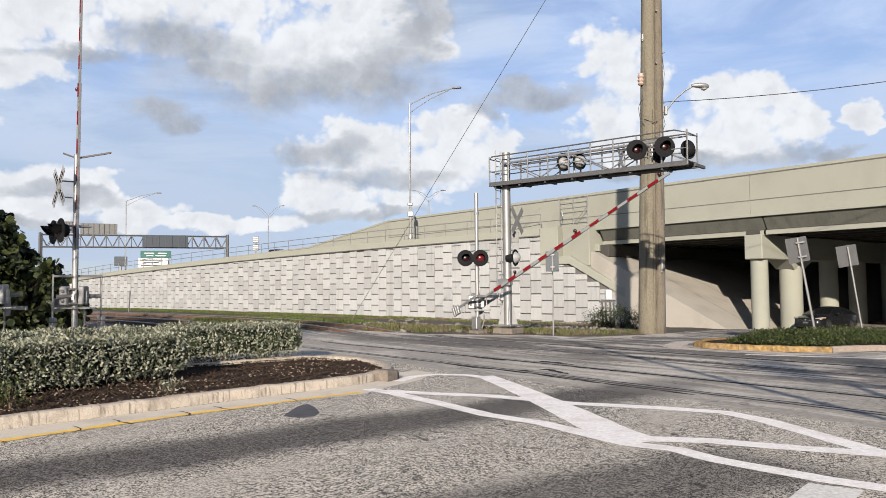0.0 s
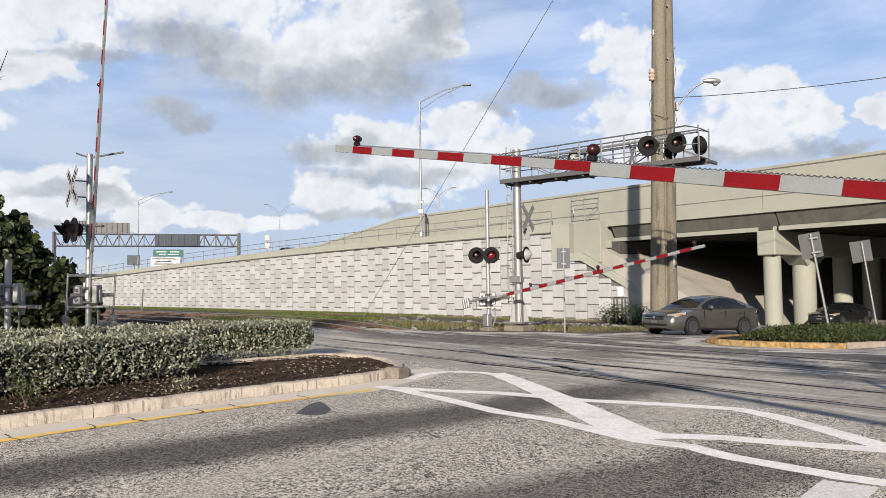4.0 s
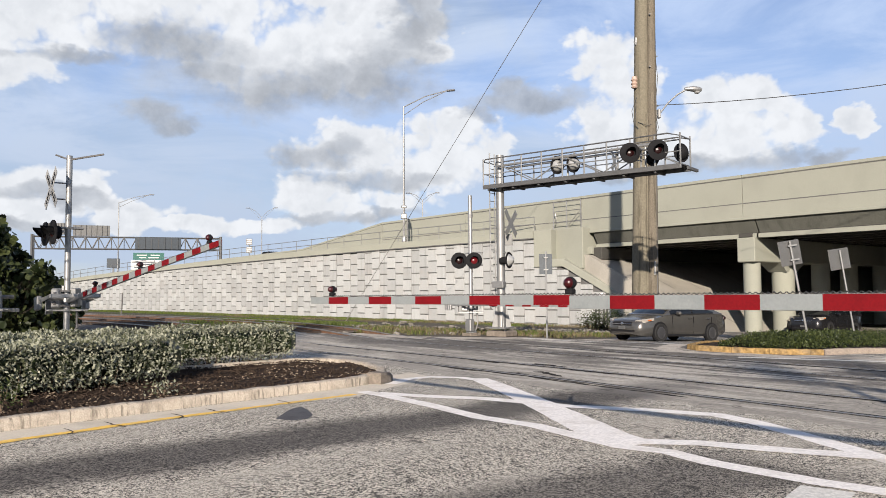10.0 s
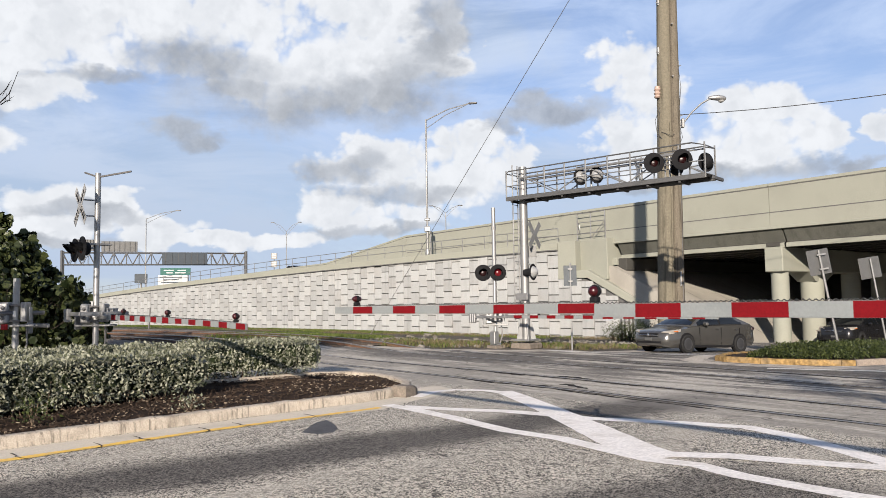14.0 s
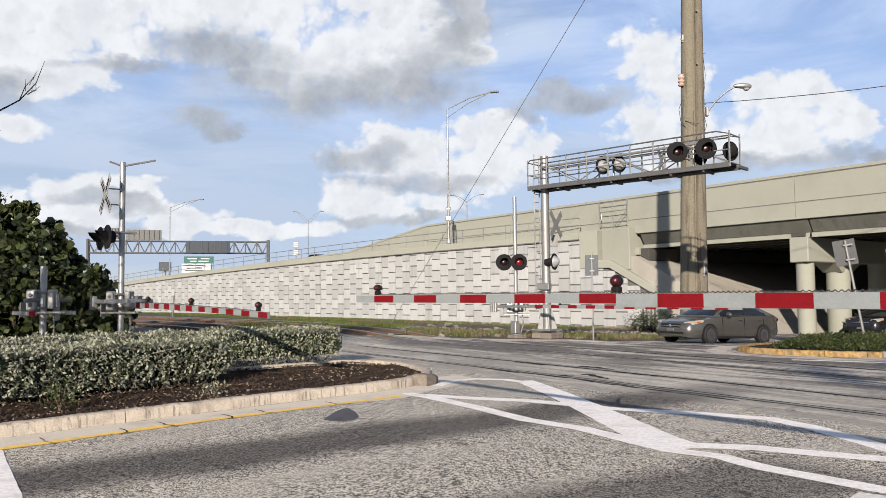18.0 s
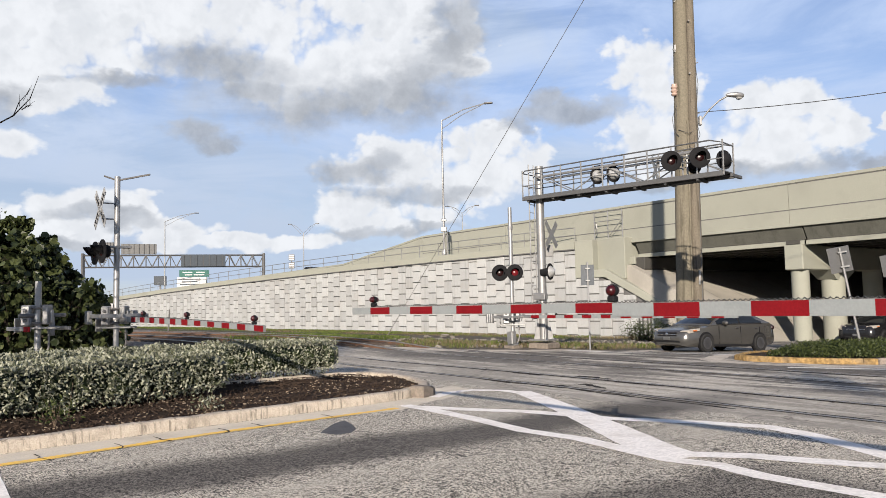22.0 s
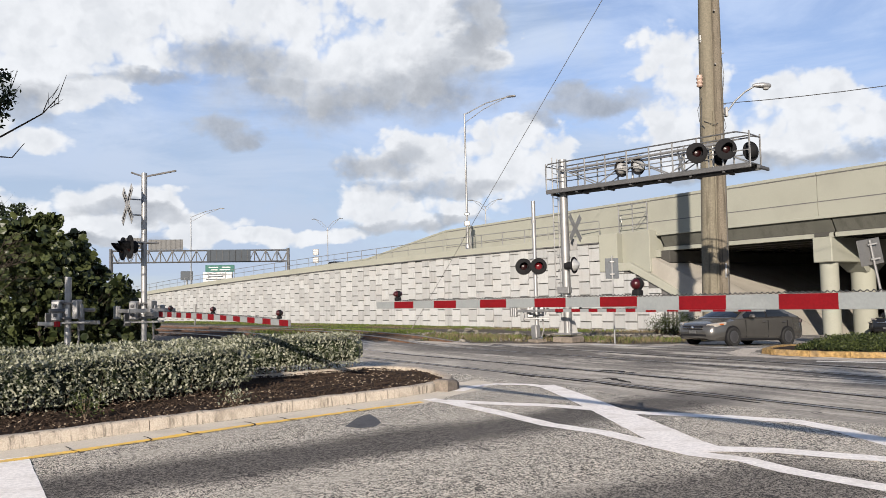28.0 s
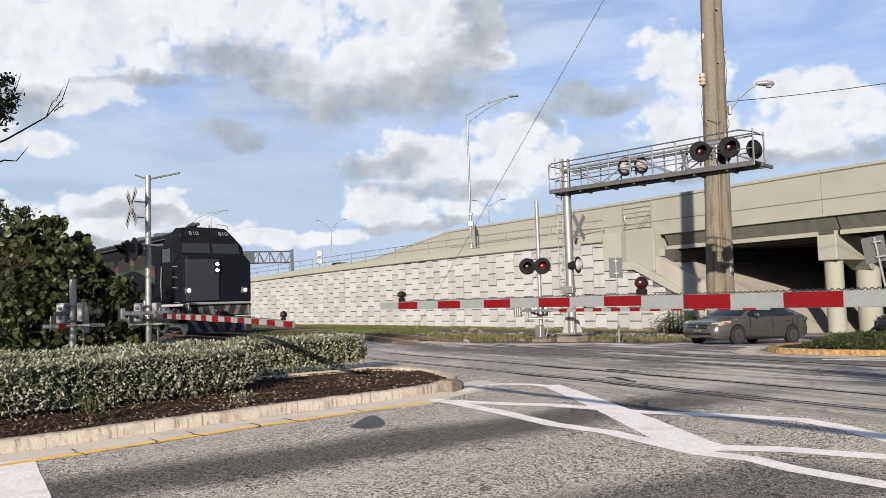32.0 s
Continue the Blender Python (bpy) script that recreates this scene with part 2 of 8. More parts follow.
mat("concrete", (0.31, 0.29, 0.25), 0.85, grain=25, stain=0.5, vary=0.14, bump=0.1, space="World")
mat("bridge_paint", (0.245, 0.248, 0.207), 0.8, grain=18, stain=0.35, vary=0.08, bump=0.05, space="World", stain_to=(0.205, 0.205, 0.172))
# streaked grey concrete, its colour lowered for the shade under the deck's edge
mat("shaded_web", (0.10, 0.10, 0.085), 0.88, grain=14, stain=0.8, vary=0.15, bump=0.08, space="World", runs=(1.5, 0.3))
# concrete under the bridge, with the deep shade there put into its colour
mat("shaded_concrete", (0.055, 0.053, 0.048), 0.85, grain=12, stain=0.6, vary=0.12, bump=0.1, space="World")
mat("panel", (0.300, 0.306, 0.300), 0.9, grain=30, stain=0.7, vary=0.14, bump=0.5, island=0.13, space="World", stain_to=(0.285, 0.275, 0.258), runs=(2.2, 0.22))
# dark joints, and the strips that stand in for thin lines of shade
mat("joint_and_shade", (0.11, 0.108, 0.105), 0.95, vary=0.2, space="World")
mat("kerb", (0.43, 0.375, 0.305), 0.9, grain=60, stain=3.2, vary=0.25, bump=0.45, space="World", stain_to=(0.13, 0.11, 0.085), runs=(18.0, 0.8, 0.14))
mat("old_kerb", (0.26, 0.215, 0.175), 0.9, grain=30, stain=2.2, vary=0.3, bump=0.4, space="World", stain_to=(0.12, 0.10, 0.08))
mat("kerb_yellow", (0.27, 0.175, 0.07), 0.85, grain=14, stain=3.0, vary=0.55, bump=0.5, space="World", stain_to=(0.17, 0.14, 0.105), runs=(5.0, 0.6, 0.4))
mat("gutter", (0.58, 0.52, 0.425), 0.9, grain=60, stain=1.5, vary=0.18, bump=0.2, space="World")
mat("pale_concrete", (0.46, 0.41, 0.345), 0.9, grain=24, stain=1.1, vary=0.28, bump=0.3, space="World", stain_to=(0.15, 0.135, 0.115), runs=(1.4, 0.55, 1.0))
mat("white_paint", (0.78, 0.74, 0.69), 0.75, grain=26, stain=2.4, vary=0.2, bump=0.15, space="World", stain_to=(0.52, 0.47, 0.41))
mat("worn_sign", (0.24, 0.24, 0.235), 0.6, grain=40, stain=4, vary=0.2)
mat("worn_paint", (0.62, 0.60, 0.55), 0.8, grain=30, stain=2.5, vary=0.25, bump=0.1, space="World", stain_to=(0.34, 0.32, 0.29))
mat("yellow_paint", (0.80, 0.50, 0.08), 0.75, grain=30, stain=5.5, vary=0.22, bump=0.15, space="World", stain_to=(0.44, 0.35, 0.20), runs=(7.0, 0.28, 1.0))
mat("soil", (0.028, 0.017, 0.011), 1.0, grain=26, stain=6, vary=0.7, bump=1.0, space="World", stain_to=(0.048, 0.031, 0.02))
mat("galvanised", (0.25, 0.25, 0.245), 0.5, 0.6, grain=60, stain=4, vary=0.18, bump=0.04)
mat("aluminium", (0.30, 0.30, 0.295), 0.45, 0.6, grain=50, stain=3, vary=0.12, bump=0.03)
mat("dark_steel", (0.16, 0.155, 0.15), 0.55, 0.5, grain=40, stain=3, vary=0.25, bump=0.05)
mat("pole_concrete", (0.150, 0.134, 0.100), 0.85, grain=14, stain=0.9, vary=0.22, bump=0.2, stain_to=(0.105, 0.094, 0.07), runs=(5.0, 0.6))
mat("pole_timber", (0.135, 0.117, 0.090), 0.92, grain=22, stain=1.6, vary=0.35, bump=0.5, stain_to=(0.085, 0.072, 0.055), runs=(9.0, 0.75, 0.05))
mat("black_housing", (0.010, 0.010, 0.011), 0.82, grain=80, stain=6, vary=0.2, bump=0.02)
mat("red_lens", (0.012, 0.0009, 0.0012), 0.35, grain=90, stain=10, vary=0.2, bump=0.1)
mat("red_lens_lit", (0.07, 0.003, 0.005), 0.3, vary=0.1, emit=((1.0, 0.04, 0.06), 0.05))
mat("clear_lens", (0.36, 0.36, 0.35), 0.3, 0.3, grain=60, stain=8, vary=0.15)
mat("gate_lens", (0.035, 0.0015, 0.003), 0.3, grain=90, stain=10, vary=0.3, bump=0.1)
mat("gate_red", (0.135, 0.003, 0.006), 0.82, grain=50, stain=5, vary=0.14, bump=0.03, stain_to=(0.085, 0.003, 0.005))
mat("gate_white", (0.19, 0.205, 0.205), 0.82, grain=50, stain=5, vary=0.08, bump=0.03, stain_to=(0.14, 0.155, 0.16))
mat("rubber", (0.02, 0.02, 0.02), 0.8, grain=60, stain=8, vary=0.3)
mat("rail_rust", (0.12, 0.065, 0.04), 0.85, grain=60, stain=4, vary=0.35, bump=0.3)
mat("rail_steel", (0.30, 0.28, 0.26), 0.4, 0.8, grain=60, stain=4, vary=0.2)
mat("groove", (0.018, 0.016, 0.015), 0.95, grain=50, stain=3, vary=0.3, space="World")
mat("broken_asphalt", (0.022, 0.019, 0.017), 0.95, grain=18, stain=5, vary=0.6, bump=0.8, space="World", stain_to=(0.10, 0.09, 0.075))
mat("tie_wood", (0.085, 0.065, 0.05), 0.95, grain=30, stain=3, vary=0.35, bump=0.4)
mat("ballast", (0.20, 0.17, 0.14), 1.0, grain=14, stain=2, vary=0.6, bump=1.0, space="World")
mat("sign_back", (0.115, 0.115, 0.112), 0.5, 0.4, grain=30, stain=3, vary=0.15)
mat("sign_white", (0.50, 0.50, 0.49), 0.55, grain=40, stain=4, vary=0.1)
mat("sign_green", (0.01, 0.09, 0.07), 0.5, grain=40, stain=3, vary=0.1)
mat("sign_dark", (0.04, 0.05, 0.06), 0.4, grain=20, stain=2, vary=0.3)
mat("bark", (0.045, 0.036, 0.028), 0.95, grain=30, stain=4, vary=0.4, bump=0.5)
mat("stem", (0.16, 0.12, 0.085), 0.95, grain=60, stain=6, vary=0.3, bump=0.3)
mat("loco_navy", (0.003, 0.0035, 0.005), 0.8, grain=20, stain=1.5, vary=0.25, bump=0.03, stain_to=(0.012, 0.012, 0.013))
mat("loco_blue", (0.0026, 0.0036, 0.0075), 0.8, grain=20, stain=1.5, vary=0.2, bump=0.03)
mat("loco_grey", (0.019, 0.020, 0.025), 0.45, grain=20, stain=1.5, vary=0.2, bump=0.03)
mat("loco_under", (0.022, 0.020, 0.019), 0.8, grain=30, stain=3, vary=0.3)
mat("loco_roof", (0.07, 0.077, 0.08), 0.5, 0.3, grain=20, stain=2, vary=0.3)
mat("band_green", (0.010, 0.030, 0.012), 0.6, vary=0.2)
mat("band_yellow", (0.060, 0.042, 0.006), 0.6, vary=0.2)
mat("band_red", (0.060, 0.010, 0.006), 0.6, vary=0.2)
mat("loco_stripe", (0.10, 0.10, 0.098), 0.8, grain=30, stain=4, vary=0.3)
mat("headlight", (0.9, 0.88, 0.8), 0.2, vary=0.05, emit=((1.0, 0.93, 0.75), 9.0))
mat("car_grey", (0.105, 0.102, 0.096), 0.2, 0.6, grain=200, stain=1.0, vary=0.06, bump=0.0)
mat("car_black", (0.012, 0.012, 0.013), 0.22, 0.2, grain=200, stain=1.0, vary=0.08, bump=0.0)
mat("chrome", (0.75, 0.75, 0.75), 0.15, 1.0, vary=0.05, bump=0.0)
mat("alloy", (0.11, 0.11, 0.115), 0.4, 0.7, vary=0.1, bump=0.0)
mat("lamp_clear", (0.36, 0.33, 0.29), 0.3, 0.2, vary=0.15, bump=0.05)
mat("lamp_amber", (0.45, 0.12, 0.02), 0.2, vary=0.1)
mat("insulator", (0.36, 0.26, 0.21), 0.5, vary=0.2)
mat("cable", (0.03, 0.03, 0.03), 0.7, vary=0.2)
mat("chip", (0.042, 0.029, 0.021), 1.0, grain=30, stain=4, vary=0.4)
mat("litter", (0.24, 0.19, 0.14), 0.95, grain=30, stain=4, vary=0.4)
mat("footing_concrete", (0.17, 0.145, 0.12), 0.9, grain=20, stain=3, vary=0.3, bump=0.3)
mat("tar", (0.085, 0.085, 0.09), 0.8, grain=60, stain=4, vary=0.3, bump=0.2, space="World")
mat("truss_steel", (0.085, 0.085, 0.085), 0.6, 0.3, grain=40, stain=3, vary=0.2)
mat("debris", (0.20, 0.185, 0.16), 0.9, grain=30, stain=4, vary=0.25, bump=0.3)
MAT["car_glass"] = glass("car_glass", (0.006, 0.007, 0.008))
MAT["loco_glass"] = glass("loco_glass", (0.020, 0.023, 0.022))


def leaf_material(name, base, edge, rough=0.5, trans=0.25):
    """Leaves: two tones mixed leaf by leaf, thin enough to let some light through."""
    m = bpy.data.materials.new(name)
    m.use_nodes = True
    n = Nodes(m.node_tree)
    b = m.node_tree.nodes["Principled BSDF"]
    r = n.add("ShaderNodeNewGeometry").outputs["Random Per Island"]
    p = n.add("ShaderNodeNewGeometry").outputs["Position"]
    k = n.math("MULTIPLY_ADD", n.noise(p, 2.5, 3.0), 0.5, n.math("MULTIPLY", r, 0.6), clamp=True)
    col = n.mix(n.ramp(k, 0.25, 0.8), base, edge)
    n.put(b.inputs["Base Color"], col)
    b.inputs["Roughness"].default_value = rough
    b.inputs["Specular IOR Level"].default_value = 0.25
    if trans:
        t = n.add("ShaderNodeBsdfTranslucent")
        n.put(t.inputs[0], col)
        x = n.add("ShaderNodeMixShader")
        x.inputs[0].default_value = trans
        n.link(b.outputs[0], x.inputs[1])
        n.link(t.outputs[0], x.inputs[2])
        n.link(x.outputs[0], m.node_tree.nodes["Material Output"].inputs[0])
    MAT[name] = m


leaf_material("hedge_leaf", (0.060, 0.068, 0.036), (0.29, 0.295, 0.225), 0.5, 0.10)
leaf_material("grape_leaf", (0.013, 0.020, 0.007), (0.064, 0.076, 0.028), 0.4, 0.15)
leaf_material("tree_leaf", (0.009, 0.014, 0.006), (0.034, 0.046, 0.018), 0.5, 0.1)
leaf_material("cover_leaf", (0.010, 0.017, 0.005), (0.060, 0.075, 0.022), 0.5, 0.2)
leaf_material("grass_blade", (0.045, 0.075, 0.012), (0.14, 0.165, 0.042), 0.7, 0.3)
leaf_material("dry_grass", (0.07, 0.055, 0.03), (0.19, 0.155, 0.09), 0.8, 0.2)


def road_material():
    """Worn asphalt: pale aggregate, dark tracks along the lanes, paler concrete round the rails, black tyre marks."""
    m = bpy.data.materials.new("asphalt")
    m.use_nodes = True
    n = Nodes(m.node_tree)
    b = m.node_tree.nodes["Principled BSDF"]
    p = n.add("ShaderNodeNewGeometry").outputs["Position"]
    s = n.add("ShaderNodeSeparateXYZ")
    n.link(p, s.inputs[0])
    # along and across the road, and along and across the rails
    along = n.math("ADD", n.math("MULTIPLY", s.outputs[0], 0.700), n.math("MULTIPLY", s.outputs[1], 0.714))
    across = n.math("SUBTRACT", n.math("MULTIPLY", s.outputs[0], 0.714), n.math("MULTIPLY", s.outputs[1], 0.700))
    rail = n.math("ADD", n.math("MULTIPLY", s.outputs[0], 0.8), n.math("MULTIPLY", s.outputs[1], 0.6))
    rail_u = n.math("ADD", n.math("MULTIPLY", s.outputs[0], -0.6), n.math("MULTIPLY", s.outputs[1], 0.8))
    lane = n.add("ShaderNodeCombineXYZ")
    n.link(n.math("MULTIPLY", along, 0.22), lane.inputs[0])
    n.link(across, lane.inputs[1])
    drag = n.add("ShaderNodeCombineXYZ")
    n.link(n.math("MULTIPLY", rail_u, 0.10), drag.inputs[0])
    n.link(rail, drag.inputs[1])

    def stones(scale):
        v = n.add("ShaderNodeTexVoronoi", feature="F1")
        v.inputs["Scale"].default_value = scale
        n.link(p, v.inputs["Vector"])
        c = n.add("ShaderNodeSeparateColor")
        n.link(v.outputs["Color"], c.inputs[0])
        return c.outputs[0]
    small, large = stones(125.0), stones(62.0)
    grit = n.math("ADD", n.math("MULTIPLY", small, 0.5), n.math("MULTIPLY", large, 0.5))
    mid = n.noise(p, 11.0, 6.0, 0.75)
    wide = n.noise(p, 0.55, 5.0, 0.6, 0.6)
    streak = n.noise(drag.outputs[0], 1.7, 8.0, 0.70, 0.4)
    worn = n.noise(lane.outputs[0], 1.3, 6.0, 0.68, 0.4)
    asphalt = n.mix(n.ramp(grit, 0.34, 0.66), (0.016, 0.014, 0.012), (0.70, 0.64, 0.535))
    asphalt = n.mix(n.math("MULTIPLY", n.ramp(mid, 0.50, 0.70), 0.38), asphalt, (0.085, 0.078, 0.068))
    asphalt = n.mix(n.math("MULTIPLY", n.ramp(worn, 0.46, 0.64), 0.50), asphalt, (0.44, 0.40, 0.335))

    def band(centre, drift, half, fade):
        mid_line = n.math("MULTIPLY_ADD", along, drift, centre)
        d = n.math("ABSOLUTE", n.math("SUBTRACT", n.math("ADD", across, n.math("MULTIPLY", n.math("SUBTRACT", wide, 0.5), 0.7)), mid_line))
        return n.ramp(d, half + fade, half)

    near_in = n.ramp(rail, 7.2, 6.2)
    dark = n.math("MAXIMUM", band(-7.62, 0.122, 0.28, 0.75), n.math("MULTIPLY", n.math("MULTIPLY", band(-4.55, 0.25, 0.45, 0.7), 0.85), near_in))
    asphalt = n.mix(n.math("MULTIPLY", dark, 0.88), asphalt, n.mix(n.ramp(grit, 0.3, 0.85), (0.018, 0.016, 0.015), (0.15, 0.135, 0.12)))
    concrete = n.mix(n.ramp(mid, 0.3, 0.7), (0.36, 0.33, 0.28), (0.56, 0.515, 0.44))
    concrete = n.mix(n.math("MULTIPLY", n.ramp(grit, 0.45, 0.8), 0.4), concrete, (0.30, 0.28, 0.245))
    marks = n.ramp(streak, 0.45, 0.54)
    far_in = n.ramp(n.math("ADD", rail, n.math("MULTIPLY", n.math("SUBTRACT", wide, 0.5), 3.0)), 11.6, 13.6)
    blot = n.ramp(n.noise(n.scaled(drag.outputs[0], 1.6, 0.5, 1), 1.1, 4.0, 0.6, 0.8), 0.43, 0.56)
    soot = n.math("MAXIMUM", n.math("MULTIPLY", marks, n.math("MULTIPLY_ADD", far_in, 0.48, 0.46)), n.math("MULTIPLY", blot, n.math("MULTIPLY_ADD", far_in, 0.48, 0.42)))
    concrete = n.mix(n.math("MULTIPLY", soot, 0.9), concrete, n.mix(n.ramp(mid, 0.35, 0.7), (0.030, 0.027, 0.025), (0.12, 0.108, 0.096)))
    edge = n.math("ADD", rail, n.math("MULTIPLY", n.math("SUBTRACT", wide, 0.5), 1.4))
    zone = n.ramp(edge, 8.95, 9.2)
    concrete = n.mix(n.math("MULTIPLY", n.math("MULTIPLY", dark, n.ramp(rail, 12.5, 9.5)), 0.8), concrete, (0.10, 0.092, 0.085))
    col = n.mix(zone, asphalt, concrete)
    crack = n.add("ShaderNodeTexVoronoi", feature="DISTANCE_TO_EDGE")
    crack.inputs["Scale"].default_value = 0.34
    wob = n.add("ShaderNodeVectorMath", operation="ADD")
    n.link(p, wob.inputs[0])
    nz = n.add("ShaderNodeTexNoise")
    nz.inputs["Scale"].default_value = 2.2
    n.link(p, nz.inputs["Vector"])
    n.link(nz.outputs["Color"], wob.inputs[1])
    n.link(wob.outputs[0], crack.inputs["Vector"])
    line = n.math("MULTIPLY", n.ramp(crack.outputs["Distance"], 0.012, 0.004), n.ramp(mid, 0.42, 0.6))
    col = n.mix(n.math("MULTIPLY", line, 0.8), col, (0.035, 0.032, 0.03))
    n.put(b.inputs["Base Color"], col)
    b.inputs["Specular IOR Level"].default_value = 0.15
    n.put(b.inputs["Roughness"], n.math("ADD", 0.74, n.math("MULTIPLY", mid, 0.2)))
    bp = n.add("ShaderNodeBump")
    bp.inputs["Strength"].default_value, bp.inputs["Distance"].default_value = 0.4, 0.010
    n.link(n.math("ADD", grit, mid), bp.inputs["Height"])
    n.link(bp.outputs[0], b.inputs["Normal"])
    MAT["asphalt"] = m


def ground_material():
    """Rough verge: grass, dry grass and bare grey earth in patches."""
    m = bpy.data.materials.new("verge")
    m.use_nodes = True
    n = Nodes(m.node_tree)
    b = m.node_tree.nodes["Principled BSDF"]
    p = n.add("ShaderNodeNewGeometry").outputs["Position"]
    fine, mid, wide = n.noise(p, 22.0, 5.0, 0.75), n.noise(p, 2.4, 5.0, 0.65), n.noise(p, 0.16, 4.0, 0.6, 0.5)
    green = n.mix(n.ramp(fine, 0.3, 0.7), (0.030, 0.052, 0.012), (0.105, 0.135, 0.036))
    earth = n.mix(n.ramp(fine, 0.3, 0.7), (0.050, 0.044, 0.036), (0.165, 0.145, 0.120))
    s = n.add("ShaderNodeSeparateXYZ")
    n.link(p, s.inputs[0])
    trodden = n.math("MULTIPLY", n.ramp(s.outputs[0], -7.0, -2.0), 0.30)
    k = n.math("ADD", n.math("ADD", n.math("MULTIPLY", wide, 0.8), n.math("MULTIPLY", mid, 0.35)), trodden)
    n.put(b.inputs["Base Color"], n.mix(n.ramp(k, 0.47, 0.62), green, earth))
    b.inputs["Roughness"].default_value = 0.95
    b.inputs["Specular IOR Level"].default_value = 0.1
    bp = n.add("ShaderNodeBump")
    bp.inputs["Strength"].default_value, bp.inputs["Distance"].default_value = 0.8, 0.05
    n.link(n.math("ADD", fine, mid), bp.inputs["Height"])
    n.link(bp.outputs[0], b.inputs["Normal"])
    MAT["verge"] = m


road_material()
ground_material()


# ---- mesh building ----
class Shape:
    """Gathers vertices and faces for one mesh."""

    def __init__(self):
        self.v, self.f = [], []

    def add(self, verts, faces, m=None):
        k = len(self.v)
        self.v += [tuple(m @ Vector(p)) for p in verts] if m is not None else [tuple(p) for p in verts]
        self.f += [tuple(i + k for i in q) for q in faces]
        return self

    def box(self, c, s, m=None, b=0.0):
        """A block with centre c and size s; b: the width of its bevelled edges."""
        h = [x / 2 for x in s]
        if not b:
            vs = [(c[0] + i * h[0], c[1] + j * h[1], c[2] + k * h[2]) for i in (-1, 1) for j in (-1, 1) for k in (-1, 1)]
            return self.add(vs, [(0, 1, 3, 2), (4, 6, 7, 5), (0, 4, 5, 1), (2, 3, 7, 6), (0, 2, 6, 4), (1, 5, 7, 3)], m)
        b = min(b, 0.49 * min(s))
        ids, vs, fs = {}, [], []
        for i in (-1, 1):
            for j in (-1, 1):
                for k in (-1, 1):
                    for a in range(3):
                        e = [h[0] - b, h[1] - b, h[2] - b]
                        e[a] = h[a]
                        ids[i, j, k, a] = len(vs)
                        vs.append((c[0] + i * e[0], c[1] + j * e[1], c[2] + k * e[2]))
        for a in range(3):
            u, w = (a + 1) % 3, (a + 2) % 3
            for sg in (-1, 1):
                q = []
                for p, r in ((-1, -1), (1, -1), (1, 1), (-1, 1)):
                    d = [0, 0, 0]
                    d[a], d[u], d[w] = sg, p, r
                    q.append(ids[(*d, a)])
                fs.append(tuple(q if sg > 0 else q[::-1]))
            for p in (-1, 1):
                for r in (-1, 1):
                    q = []
                    for sg, ax in ((-1, u), (1, u), (1, w), (-1, w)):
                        d = [0, 0, 0]
                        d[a], d[u], d[w] = sg, p, r
                        q.append(ids[(*d, ax)])
                    fs.append(tuple(q if p * r < 0 else q[::-1]))
        for i in (-1, 1):
            for j in (-1, 1):
                for k in (-1, 1):
                    q = [ids[i, j, k, a] for a in range(3)]
                    fs.append(tuple(q if i * j * k > 0 else q[::-1]))
        return self.add(vs, fs, m)

    def rod(self, p0, p1, r0, r1=None, n=10, caps=True):
        """A round bar from p0 to p1."""
        p0, p1 = Vector(p0), Vector(p1)
        r1 = r0 if r1 is None else r1
        d = (p1 - p0).normalized()
        a = d.orthogonal().normalized()
        b = d.cross(a)
        vs = []
        for p, r in ((p0, r0), (p1, r1)):
            for i in range(n):
                t = 2 * math.pi * i / n
                vs.append(p + a * (r * math.cos(t)) + b * (r * math.sin(t)))
        fs = [(i, (i + 1) % n, n + (i + 1) % n, n + i) for i in range(n)]
        if caps:
            fs += [tuple(range(n))[::-1], tuple(range(n, 2 * n))]
        return self.add(vs, fs)

    def tube(self, pts, r, n=6):
        """A bent round bar; r is one radius or one for each point."""
        pts = [Vector(p) for p in pts]
        rs = r if isinstance(r, (list, tuple)) else [r] * len(pts)
        vs, fs = [], []
        ref = None
        for i, p in enumerate(pts):
            d = (pts[min(i + 1, len(pts) - 1)] - pts[max(i - 1, 0)]).normalized()
            a = d.orthogonal().normalized() if ref is None else (ref - d * ref.dot(d)).normalized()
            ref = a
            b = d.cross(a)
            vs += [p + a * (rs[i] * math.cos(2 * math.pi * k / n)) + b * (rs[i] * math.sin(2 * math.pi * k / n)) for k in range(n)]
            if i:
                o = (i - 1) * n
                fs += [(o + k, o + (k + 1) % n, o + n + (k + 1) % n, o + n + k) for k in range(n)]
        o = (len(pts) - 1) * n
        fs += [tuple(range(n))[::-1], tuple(range(o, o + n))]
        return self.add(vs, fs)

    def lathe(self, profile, m=None, n=20):
        """Turned round the z axis; profile rows are (radius, height)."""
        vs, fs = [], []
        for i, (r, z) in enumerate(profile):
            vs += [(r * math.cos(2 * math.pi * k / n), r * math.sin(2 * math.pi * k / n), z) for k in range(n)]
            if i:
                o = (i - 1) * n
                fs += [(o + k, o + (k + 1) % n, o + n + (k + 1) % n, o + n + k) for k in range(n)]
        if profile[0][0] > 1e-6:
            fs.append(tuple(range(n))[::-1])
        if profile[-1][0] > 1e-6:
            o = (len(profile) - 1) * n
            fs.append(tuple(range(o, o + n)))
        return self.add(vs, fs, m)

    def prism(self, poly, z0, z1, m=None):
        """A flat outline (x, y), anticlockwise, raised from z0 to z1."""
        n = len(poly)
        vs = [(x, y, z0) for x, y in poly] + [(x, y, z1) for x, y in poly]
        fs = [tuple(range(n))[::-1], tuple(range(n, 2 * n))] + [(i, (i + 1) % n, n + (i + 1) % n, n + i) for i in range(n)]
